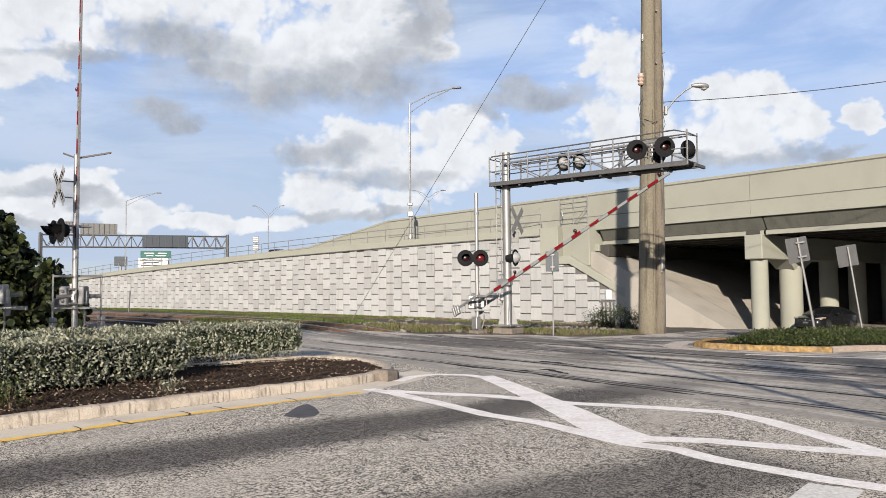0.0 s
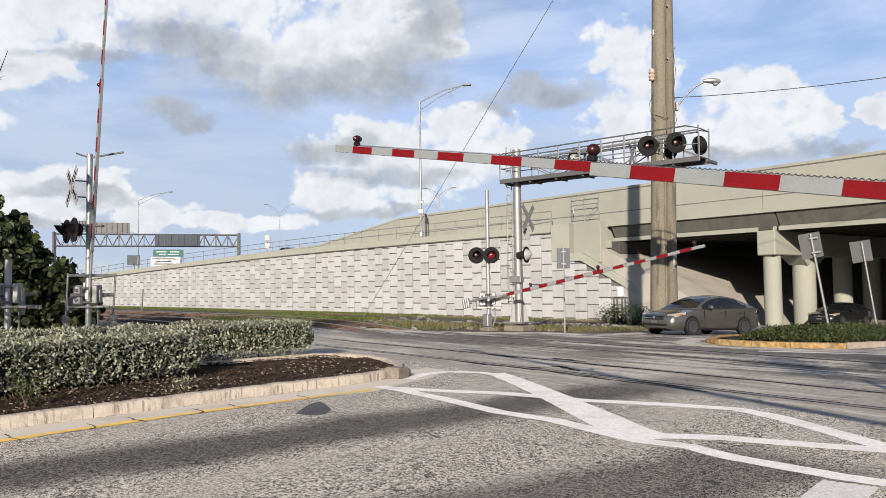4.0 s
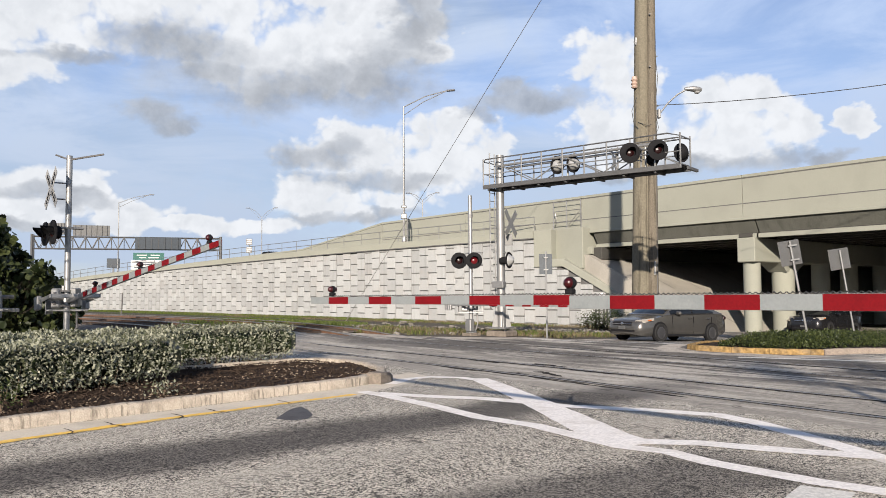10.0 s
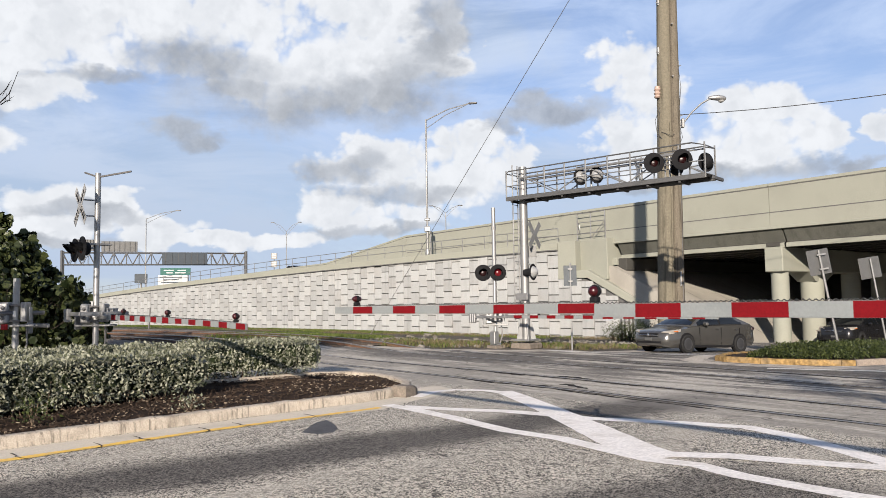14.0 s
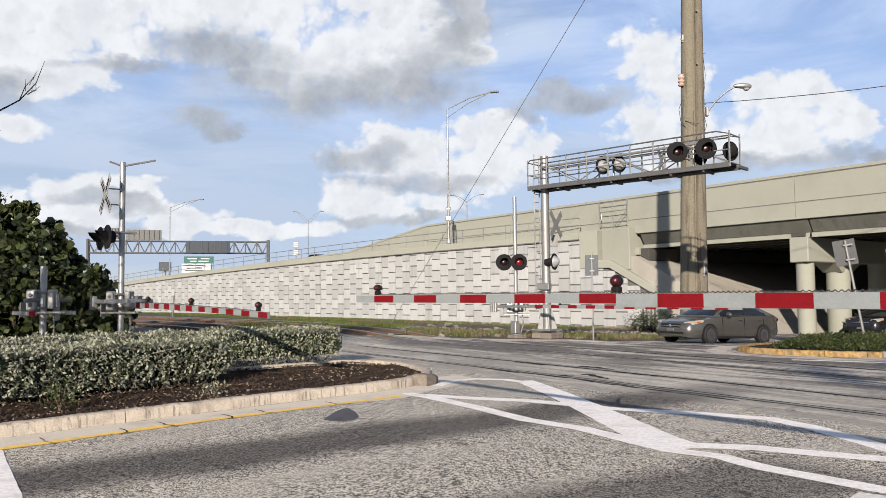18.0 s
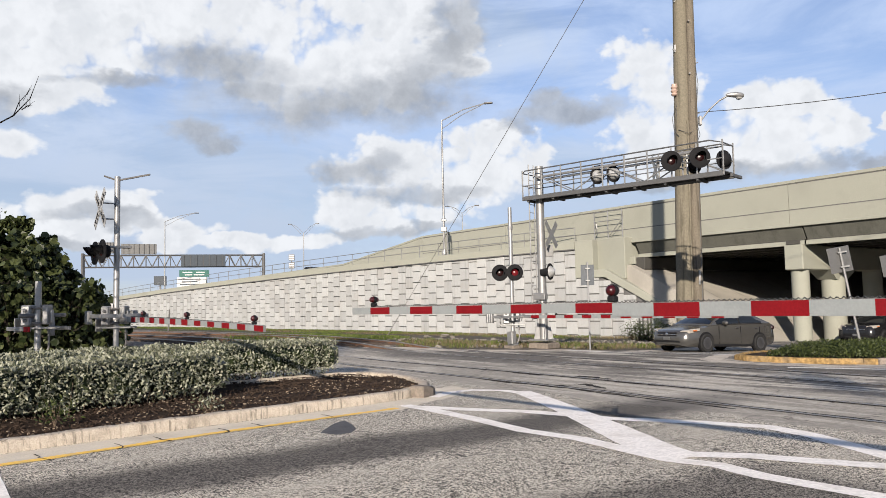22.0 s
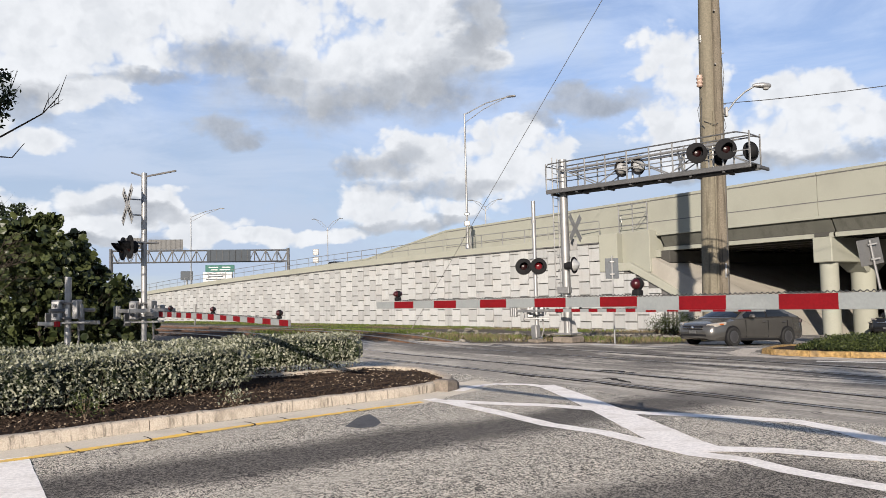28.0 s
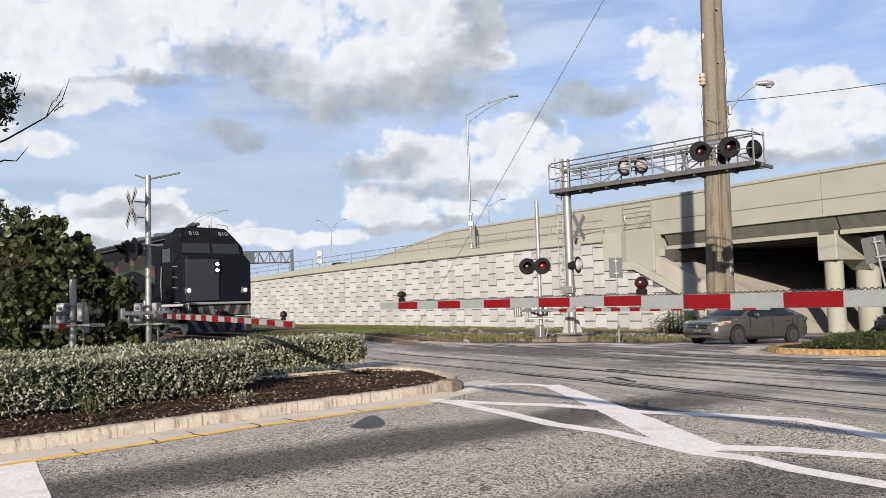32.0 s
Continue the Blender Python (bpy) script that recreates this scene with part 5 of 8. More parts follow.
def build_bridge():
    b = thing("bridge", deck_pose(0, 0), "cream concrete highway bridge over the road", "bridge", kind="structure")
    # parapet in lengths with joints
    cuts = [-130, -100, -75, -50, -33, -20, -6.6, 6.35, 18.5, 31, 44]
    for s0, s1 in zip(cuts, cuts[1:]):
        sh = Shape()
        s0, s1 = s0 + 0.015, s1 - 0.015
        z0 = 5.95 if s0 > -7 else 4.6
        sh.loft([[(s, 0, z0), (s, 0, deck_top(s) - 0.2), (s, -0.05, deck_top(s) - 0.17), (s, -0.05, deck_top(s)), (s, 0.42, deck_top(s)), (s, 0.5, z0)] for s in (s0, s1)])
        part("parapet", sh, "bridge_paint", b)
        # the groove is a dark strip, its inner shade put in as colour
        gl = Shape().box(((s0 + s1) / 2, -0.004, deck_top((s0 + s1) / 2) - 1.78), (s1 - s0 - 0.02, 0.016, 0.055))
        if s0 > -34:
            part("reveal", gl, "joint_and_shade", b)
            # dark strip painted in for the shadow below the top's lip
            part("reveal", Shape().box(((s0 + s1) / 2, -0.004, deck_top(0) - 0.215), (s1 - s0 - 0.02, 0.016, 0.05)), "joint_and_shade", b)
    # the deck runs 80 m back, an added depth that keeps light out below
    part("deck", Shape().box((19, 40.5, 6.2), (50.8, 80.0, 0.42)), "shaded_concrete", b)
    part("deck_edge", Shape().box((19, 0.3, 5.93), (50.8, 0.75, 0.16), b=0.02), "bridge_paint", b)
    # beams, each an I section
    prof = [(-0.36, 0.0), (0.36, 0.0), (0.36, 0.22), (0.11, 0.38), (0.11, 0.90), (0.38, 1.02), (0.38, 1.16), (-0.38, 1.16), (-0.38, 1.02), (-0.11, 0.90), (-0.11, 0.38), (-0.36, 0.22)]
    for s0, s1 in ((-5.6, 7.0), (7.12, 24), (24.12, 44)):
        me = Shape().loft([[(s, y, z) for y, z in prof] for s in (s0, s1)]).mesh("beam", "shaded_concrete")
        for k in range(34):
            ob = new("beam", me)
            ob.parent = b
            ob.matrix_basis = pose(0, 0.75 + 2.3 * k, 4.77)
        # the outer beam's painted foot and its inward-leaning web, coloured darker for its shade
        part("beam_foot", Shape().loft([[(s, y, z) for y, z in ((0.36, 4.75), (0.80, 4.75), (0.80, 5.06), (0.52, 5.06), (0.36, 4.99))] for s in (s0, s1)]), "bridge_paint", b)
        part("beam_web", Shape().loft([[(s, y, z) for y, z in ((0.55, 5.05), (0.75, 5.05), (0.75, 5.9), (0.10, 5.9), (0.10, 5.84))] for s in (s0, s1)]), "shaded_web", b)
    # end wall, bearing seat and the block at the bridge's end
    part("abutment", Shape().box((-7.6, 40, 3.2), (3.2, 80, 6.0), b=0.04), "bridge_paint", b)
    part("seat", Shape().box((-5.4, 40, 4.3), (1.3, 80, 0.9), b=0.04), "shaded_concrete", b)
    part("end_block", Shape().box((-7.40, -0.35, 4.75), (3.06, 0.9, 3.05), b=0.04), "bridge_paint", b)
    part("end_step", Shape().box((-5.75, 0.15, 4.55), (0.5, 0.7, 0.55), b=0.03), "bridge_paint", b)
    part("bearing", Shape().box((-5.2, 0.75, 4.87), (0.5, 0.5, 0.24), b=0.02), "dark_steel", b)
    # sloping paved apron under the end span
    rows = []
    for k in (-0.6, 80.0):
        rows.append([(-7.0, k, 4.35), (-5.6, k, 4.2), (5.2, k, -1.15), (5.2, k, -2.0), (-7.0, k, -2.0)])
    ap = Shape().loft(rows)
    part("sloped_apron", ap, "concrete", label="pale concrete slope paving under the bridge", category="slope paving", kind="structure", at=deck_pose(0, 0))
    for i in range(1, 6):
        y = -0.6 + i * 3.2
        jr = Shape().loft([[(-5.6, y + e, 4.215), (5.2, y + e, -1.135)] for e in (-0.02, 0.02)], closed=False)
        part("apron_joint", jr, "joint_and_shade", label="joint in the slope paving", category="joint", kind="structure", at=deck_pose(0, 0))
    # piers: a cap over a row of round columns
    for s, name in ((6.3, "bridge_pier"), (24.0, "bridge_pier")):
        g = -1.2
        p = thing(name, deck_pose(s, 0), "cream concrete bridge pier with round columns and a square-ended cap", "bridge pier", group="bridge piers", kind="structure")
        part("cap", Shape().box((0.05, 40.2, 4.02), (1.18, 80.0, 1.5), b=0.05), "bridge_paint", p)
        part("pedestal", Shape().box((0, 0.75, 4.92), (0.9, 0.9, 0.22), b=0.02), "shaded_concrete", p)
        for k, r in ((0.95, 0.52), (4.8, 0.70), (10.0, 0.6), (14.4, 0.6), (20, 0.6), (27, 0.6), (34, 0.6), (44, 0.6), (56, 0.6), (68, 0.6)):
            c = Shape().rod((0, k, g - 0.6), (0, k, 3.35), r, r, 28)
            part("column", c, "bridge_paint", p, smooth=True)
        part("knee", Shape().loft([[(-0.7, 3.2, 3.3), (0.7, 3.2, 3.3), (0.7, 6.4, 3.3), (-0.7, 6.4, 3.3)], [(-0.6, 4.1, 2.7), (0.6, 4.1, 2.7), (0.6, 5.5, 2.7), (-0.6, 5.5, 2.7)]][::-1]), "bridge_paint", p)
    # an unseen end wall, added to close the underpass and keep it dark
    part("far_abutment", Shape().box((44, 41, 2.5), (3, 84, 8)), "shaded_concrete", b)
    # fenced end of the walkway on the block
    f = thing("walkway_fence", deck_pose(-8.9, 6.27, -0.6), "small grey pipe fence at the end of the wall walkway", "fence", kind="structure")
    for x in (0, 1.35, 2.75):
        part("post", Shape().rod((x, 0, 0), (x, 0, 2.1), 0.04, n=8), "galvanised", f)
    for z in (0.5, 1.35, 2.05):
        part("bar", Shape().rod((0, 0, z), (2.75, 0, z), 0.03, n=6), "galvanised", f)
    part("brace", Shape().rod((1.35, 0, 0.1), (2.75, 0, 1.35), 0.025, n=6), "galvanised", f)
    part("return_loop", Shape().tube([(0, 0, 1.35), (0.3, -0.1, 1.2), (0.35, -0.1, 0.8), (0.2, -0.1, 0.5), (0, 0, 0.5)], 0.03, 6), "galvanised", f)


# ---- poles, lamps and wires ----
POLE = Vector((8.91, 33.0))


def build_utility_pole():
    g = gz(*POLE)
    p = thing("utility_pole", pose(POLE.x, POLE.y, g, 0, 1.25, 0), "tall stained concrete utility pole beside the far pavement", "utility pole")
    part("shaft", Shape().lathe([(0.43, -0.3), (0.43, 0.02), (0.42, 1.5), (0.39, 5), (0.36, 8), (0.335, 11.5), (0.31, 15), (0.27, 22)], pose(-0.12, 0, 0), 28), "pole_concrete", p, smooth=True)
    part("conduit", Shape().rod((0.03, -0.42, 0.2), (0.0, -0.36, 9.6), 0.045, n=10), "pole_concrete", p, smooth=True)
    part("conduit", Shape().rod((0.45, -0.42, 0.2), (0.38, -0.36, 9.2), 0.02, n=8), "truss_steel", p)
    part("guard_plate", Shape().box((0.32, -0.475, 2.9), (0.08, 0.05, 0.6), b=0.01), "galvanised", p)
    part("timber_pole", Shape().lathe([(0.25, -0.3), (0.25, 0.5), (0.24, 3), (0.23, 6), (0.20, 11.5), (0.17, 15), (0.13, 22)], pose(0.30, -0.22, 0, 0, -0.35, 0), 18), "pole_timber", p, "rough weathered timber pole", smooth=True)
    # insulators, steps and brackets
    for x, z in ((-0.50, 10.8),):
        part("insulator", Shape().lathe([(0.10, 0), (0.14, 0.05), (0.10, 0.12), (0.15, 0.2), (0.10, 0.28), (0.15, 0.36), (0.11, 0.44), (0.12, 0.5)], pose(x, -0.2, z - 0.1), 12), "insulator", p, smooth=True)
        part("bracket", Shape().box((x + 0.1, -0.15, z + 0.15), (0.25, 0.06, 0.5), b=0.01), "galvanised", p)
    for x, z in ((0.40, 10.0), (0.42, 9.6), (0.38, 12.2), (-0.38, 12.8), (-0.36, 15.0)):
        part("bracket", Shape().box((x, -0.15, z), (0.16, 0.06, 0.32), b=0.01).rod((x, -0.2, z - 0.1), (x + math.copysign(0.16, x), -0.2, z - 0.05), 0.02, n=6), "galvanised", p)
    for z in (11.6, 13.9):
        part("bolt", Shape().rod((0.1, -0.36, z), (0.1, -0.5, z), 0.035, n=8), "dark_steel", p)
    loops = (((-0.40, -0.2, 10.3), (-0.62, -0.25, 9.7), (-0.55, -0.25, 9.2), (-0.35, -0.3, 8.9)), ((-0.38, -0.3, 9.2), (0.0, -0.5, 9.0), (0.4, -0.3, 9.2)), ((0.40, -0.2, 12.2), (0.5, -0.25, 11.2), (0.42, -0.25, 10.2)),
             ((0.42, -0.2, 9.6), (0.55, -0.2, 9.0), (0.3, -0.35, 8.4), (0.1, -0.42, 8.6)), ((-0.42, -0.2, 10.1), (-0.5, -0.2, 8.6), (-0.36, -0.3, 7.4)), ((0.05, -0.42, 8.5), (0.15, -0.45, 7.9), (0.25, -0.4, 8.6)))
    for pts in loops:
        part("wire_loop", Shape().tube(pts, 0.012, 5), "cable", p)
    # the lamp on its arm
    lamp = thing("street_lamp", pose(POLE.x + 0.42, POLE.y, g + 0.80), "grey cobra-head street lamp on a bent arm on the pole", "street lamp")
    part("arm", Shape().tube([(0.36, -0.15, 8.75), (0.75, -0.25, 9.25), (1.15, -0.35, 9.6), (1.5, -0.45, 9.78)], 0.035, 8), "galvanised", lamp)
    part("clamp", Shape().box((0.37, -0.15, 8.8), (0.12, 0.2, 0.4), b=0.02), "galvanised", lamp)
    head = Shape()
    rings = []
    for x, w, z0, z1 in ((1.42, 0.05, -0.05, 0.06), (1.55, 0.12, -0.08, 0.10), (1.8, 0.17, -0.12, 0.12), (2.05, 0.15, -0.16, 0.08), (2.15, 0.07, -0.10, 0.02)):
        rings.append([(x, -0.45 + w * math.cos(a), 9.8 + (z1 if math.sin(a) > 0 else -z0) * math.sin(a)) for a in [i * math.pi / 6 for i in range(12)]])
    part("head", head.loft(rings), "aluminium", lamp, smooth=True)
    part("lens", Shape().lathe([(0.13, 0.0), (0.11, -0.06), (0.05, -0.09), (0.0, -0.1)][::-1], pose(1.95, -0.45, 9.68), 12), "clear_lens", lamp, smooth=True)
    # wires
    w = thing("overhead_cable", pose(0, 0, 0), "black overhead service cable from the pole", "cable")
    a, b = Vector((POLE.x + 0.55, POLE.y, g + 10.0)), Vector((33.0, 24.0, 12.1))
    part("strand", Shape().tube([a.lerp(b, t / 16) - Vector((0, 0, 0.95 * 4 * (t / 16) * (1 - t / 16))) for t in range(17)], 0.017, 5), "cable", w)
    w = thing("guy_wire", pose(0, 0, 0), "long thin steel guy wire from the pole to the ground", "guy wire")
    part("strand", Shape().tube([(POLE.x, POLE.y, g + 21.6), (-6.9, 58.0, gz(-6.9, 58) - 0.1)], 0.017, 5), "dark_steel", w)
    part("guard", Shape().rod((-6.55, 57.5, gz(-6.9, 58) + 0.35), (-6.9, 58.0, gz(-6.9, 58) - 0.1), 0.04, n=6), "debris", w)


def lamp_post(x, y, z, height, arms, reach, rise, label):
    t = thing("lamp_post", pose(x, y, z), label, "lamp post", group="highway lamps")
    part("shaft", Shape().rod((0, 0, -z - 1.0), (0, 0, height), 0.13, 0.075, 10), "galvanised", t, smooth=True)
    part("base", Shape().lathe([(0.22, -0.5), (0.22, 0.25), (0.14, 0.5)], None, 10), "aluminium", t)
    for d in arms:
        v = Vector(d).normalized()
        tip = v * reach + Vector((0, 0, height + rise))
        part("arm", Shape().tube([(0, 0, height - 0.1), v * reach * 0.5 + Vector((0, 0, height + rise * 0.66)), tip], 0.05, 6).tube([(0, 0, height - 0.9), v * reach * 0.45 + Vector((0, 0, height + rise * 0.3 - 0.1)), tip], 0.035, 6), "aluminium", t)
        m = Matrix.Translation(tip + v * 0.3) @ Matrix.Rotation(math.atan2(v.y, v.x), 4, "Z")
        part("head", Shape().box((0, 0, -0.02), (0.85, 0.32, 0.16), m, 0.06), "dark_steel", t)
    return t


def build_highway():
    """Lamps, the sign gantry and the boards on the highway behind the wall."""
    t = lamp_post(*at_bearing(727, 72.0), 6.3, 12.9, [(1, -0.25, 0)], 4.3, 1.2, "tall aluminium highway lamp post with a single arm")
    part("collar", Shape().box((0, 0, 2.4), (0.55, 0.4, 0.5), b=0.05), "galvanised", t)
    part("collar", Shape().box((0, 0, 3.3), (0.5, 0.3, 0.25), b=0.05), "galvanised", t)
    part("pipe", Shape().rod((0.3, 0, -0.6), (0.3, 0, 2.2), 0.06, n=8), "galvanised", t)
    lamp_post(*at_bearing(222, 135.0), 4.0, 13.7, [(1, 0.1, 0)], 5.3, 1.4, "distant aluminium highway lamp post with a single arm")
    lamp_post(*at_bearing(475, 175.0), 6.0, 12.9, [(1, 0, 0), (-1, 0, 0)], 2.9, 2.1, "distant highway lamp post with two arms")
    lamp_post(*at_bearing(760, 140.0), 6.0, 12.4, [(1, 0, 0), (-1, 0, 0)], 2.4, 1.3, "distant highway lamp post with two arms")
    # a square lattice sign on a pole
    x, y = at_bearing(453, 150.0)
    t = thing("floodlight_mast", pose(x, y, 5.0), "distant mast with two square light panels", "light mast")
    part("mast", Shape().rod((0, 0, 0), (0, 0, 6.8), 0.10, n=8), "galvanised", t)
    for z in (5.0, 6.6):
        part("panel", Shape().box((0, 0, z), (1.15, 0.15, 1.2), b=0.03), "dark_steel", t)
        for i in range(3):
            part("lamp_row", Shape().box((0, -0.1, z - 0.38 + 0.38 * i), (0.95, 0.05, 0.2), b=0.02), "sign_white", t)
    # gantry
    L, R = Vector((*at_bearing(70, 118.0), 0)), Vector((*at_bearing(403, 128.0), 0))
    span = (R - L).length
    ang_z = math.degrees(math.atan2(R.y - L.y, R.x - L.x))
    g = thing("sign_gantry", pose(L.x, L.y, 8.7, 0, -0.2, ang_z), "grey steel truss gantry over the highway", "sign gantry")
    for y in (0, 1.5):
        for z in (0, 1.9):
            part("chord", Shape().rod((0, y, z), (span, y, z), 0.085, n=8), "truss_steel", g)
        n = 30
        for i in range(n):
            a, b = i * span / n, (i + 1) * span / n
            z0, z1 = (0, 1.9) if i % 2 else (1.9, 0)
            part("brace", Shape().rod((a, y, z0), (b, y, z1), 0.06, n=6), "truss_steel", g)
            if i % 2 == 0:
                part("upright", Shape().rod((a, y, 0), (a, y, 1.9), 0.05, n=6), "truss_steel", g)
    for x, y in ((0, 0), (0, 1.5), (span, 0), (span, 1.5)):
        part("leg", Shape().rod((x, y, -9.5 if x == 0 else -3.5), (x, y, 2.2), 0.2, n=10), "truss_steel", g)
    for x, w, z, hh, nm in ((8.2, 5.4, 3.0, 1.7, "sign_back"), (3.0, 3.0, 3.2, 1.8, "sign_back"), (18.2, 7.0, 0.95, 1.95, "sign_dark")):
        s = thing("highway_sign", pose(L.x, L.y, 8.7, 0, -0.2, ang_z) @ pose(x, -0.3 if nm == "sign_dark" else 1.9, z), "back of a ribbed metal highway sign on the gantry", "highway sign", group="highway signs")
        part("face", Shape().box((0, 0, 0), (w, 0.08, hh), b=0.02), nm, s)
        for i in range(7):
            part("rib", Shape().box((-w / 2 + (i + 0.5) * w / 7, -0.08, 0), (0.07, 0.1, hh), b=0.01), "truss_steel", s)
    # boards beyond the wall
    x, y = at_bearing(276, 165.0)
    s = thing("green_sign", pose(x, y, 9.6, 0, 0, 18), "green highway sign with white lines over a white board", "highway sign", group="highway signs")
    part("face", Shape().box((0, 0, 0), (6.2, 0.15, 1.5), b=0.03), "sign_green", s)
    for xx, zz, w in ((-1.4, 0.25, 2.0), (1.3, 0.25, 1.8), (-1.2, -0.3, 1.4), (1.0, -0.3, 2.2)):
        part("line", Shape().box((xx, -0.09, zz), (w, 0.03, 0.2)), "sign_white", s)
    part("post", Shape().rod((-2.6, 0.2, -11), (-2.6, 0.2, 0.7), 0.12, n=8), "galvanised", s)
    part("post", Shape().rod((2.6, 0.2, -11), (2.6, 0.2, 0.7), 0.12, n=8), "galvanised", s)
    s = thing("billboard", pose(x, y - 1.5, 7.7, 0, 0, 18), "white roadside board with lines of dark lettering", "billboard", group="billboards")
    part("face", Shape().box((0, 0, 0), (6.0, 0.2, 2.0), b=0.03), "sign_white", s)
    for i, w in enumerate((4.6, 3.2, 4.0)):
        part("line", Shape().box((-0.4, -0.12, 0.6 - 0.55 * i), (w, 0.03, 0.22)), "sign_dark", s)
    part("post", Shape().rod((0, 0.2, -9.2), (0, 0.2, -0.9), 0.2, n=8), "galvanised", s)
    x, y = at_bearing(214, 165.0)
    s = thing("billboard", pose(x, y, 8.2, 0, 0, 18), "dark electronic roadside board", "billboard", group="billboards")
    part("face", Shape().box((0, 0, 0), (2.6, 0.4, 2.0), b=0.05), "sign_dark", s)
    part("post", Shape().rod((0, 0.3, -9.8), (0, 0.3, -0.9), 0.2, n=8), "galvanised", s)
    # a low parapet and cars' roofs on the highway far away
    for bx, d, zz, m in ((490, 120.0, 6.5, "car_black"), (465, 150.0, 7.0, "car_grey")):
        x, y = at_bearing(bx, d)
        c = thing("highway_car", pose(x, y, zz, 0, 0, 140), "distant dark car behind the highway barrier", "car", group="highway cars")
        part("body", Shape().loft([[(xx, -0.9, z0), (xx, 0.9, z0), (xx, 0.8, z1), (xx, -0.8, z1)] for xx, z0, z1 in ((-2.3, 0.3, 0.8), (-1.6, 0.2, 1.0), (-0.9, 0.2, 1.5), (0.7, 0.2, 1.5), (1.4, 0.2, 1.0), (2.3, 0.3, 0.8))]), m, c, smooth=True)
        for xx in (-1.4, 1.4):
            for yy in (-0.8, 0.8):
                part("wheel", Shape().rod((xx, yy - 0.1, 0.32), (xx, yy + 0.1, 0.32), 0.32, n=12), "rubber", c)


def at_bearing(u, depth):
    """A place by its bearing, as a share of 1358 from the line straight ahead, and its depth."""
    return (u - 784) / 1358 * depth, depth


# ---- railway crossing gear ----
def lamp_unit(parent, m, lens="red_lens", r=0.30, prefix=""):
    """A crossing light: round black backing, hood and lens; it faces along -y of m."""
    part("backing", Shape().lathe([(r, 0.0), (r, 0.02), (r * 0.93, 0.03), (0.12, 0.03)], m @ pose(0, 0, 0, 90), 24), "black_housing", parent, smooth=True)
    part("case", Shape().lathe([(0.13, -0.16), (0.16, -0.12), (0.16, 0.0)], m @ pose(0, 0, 0, 90), 16), "black_housing", parent, smooth=True)
    hood = Shape()
    rows = []
    for z in (0.03, 0.30):
        rows.append([(0.15 * math.cos(a), 0.15 * math.sin(a), z * (0.55 + 0.45 * math.sin(a)) if z > 0.1 else z) for a in [math.radians(-30 + 240 * i / 14) for i in range(15)]])
    vs = [p for q in rows for p in q]
    hood.add(vs, [(i, i + 1, 16 + i, 15 + i) for i in range(14)] + [(15 + i, 16 + i, i + 1, i) for i in range(14)], m @ pose(0, 0, 0, 90))
    part("hood", hood, "black_housing", parent)
    part("lens", Shape().lathe([(0.0, 0.075), (0.07, 0.065), (0.12, 0.035), (0.13, 0.02)][::-1], m @ pose(0, 0, 0, 90), 18), lens, parent, smooth=True)


def crossbuck(parent, m, length=1.22, board="worn_sign", letters=True):
    for k, a in enumerate((45, -45)):
        blade = thing_part("blade", Shape().box((0, -0.012 * k, 0), (length, 0.01, 0.23), m @ pose(0, 0, 0, 0, a, 0), 0.004), board, parent)
        if not letters:
            continue
        s = Shape()
        for x in ((-0.48, -0.40), (-0.36, -0.28), (-0.24, -0.16), (0.16, 0.24), (0.28, 0.36), (0.40, 0.48)):
            s.box(((x[0] + x[1]) / 2, -0.012 * k - 0.008, 0), (0.06, 0.004, 0.13), m @ pose(0, 0, 0, 0, a, 0))
        part("lettering", s, "black_housing", blade, kind="stuff")


def thing_part(name, shape, material_name, parent, label=""):
    return part(name, shape, material_name, parent, label)


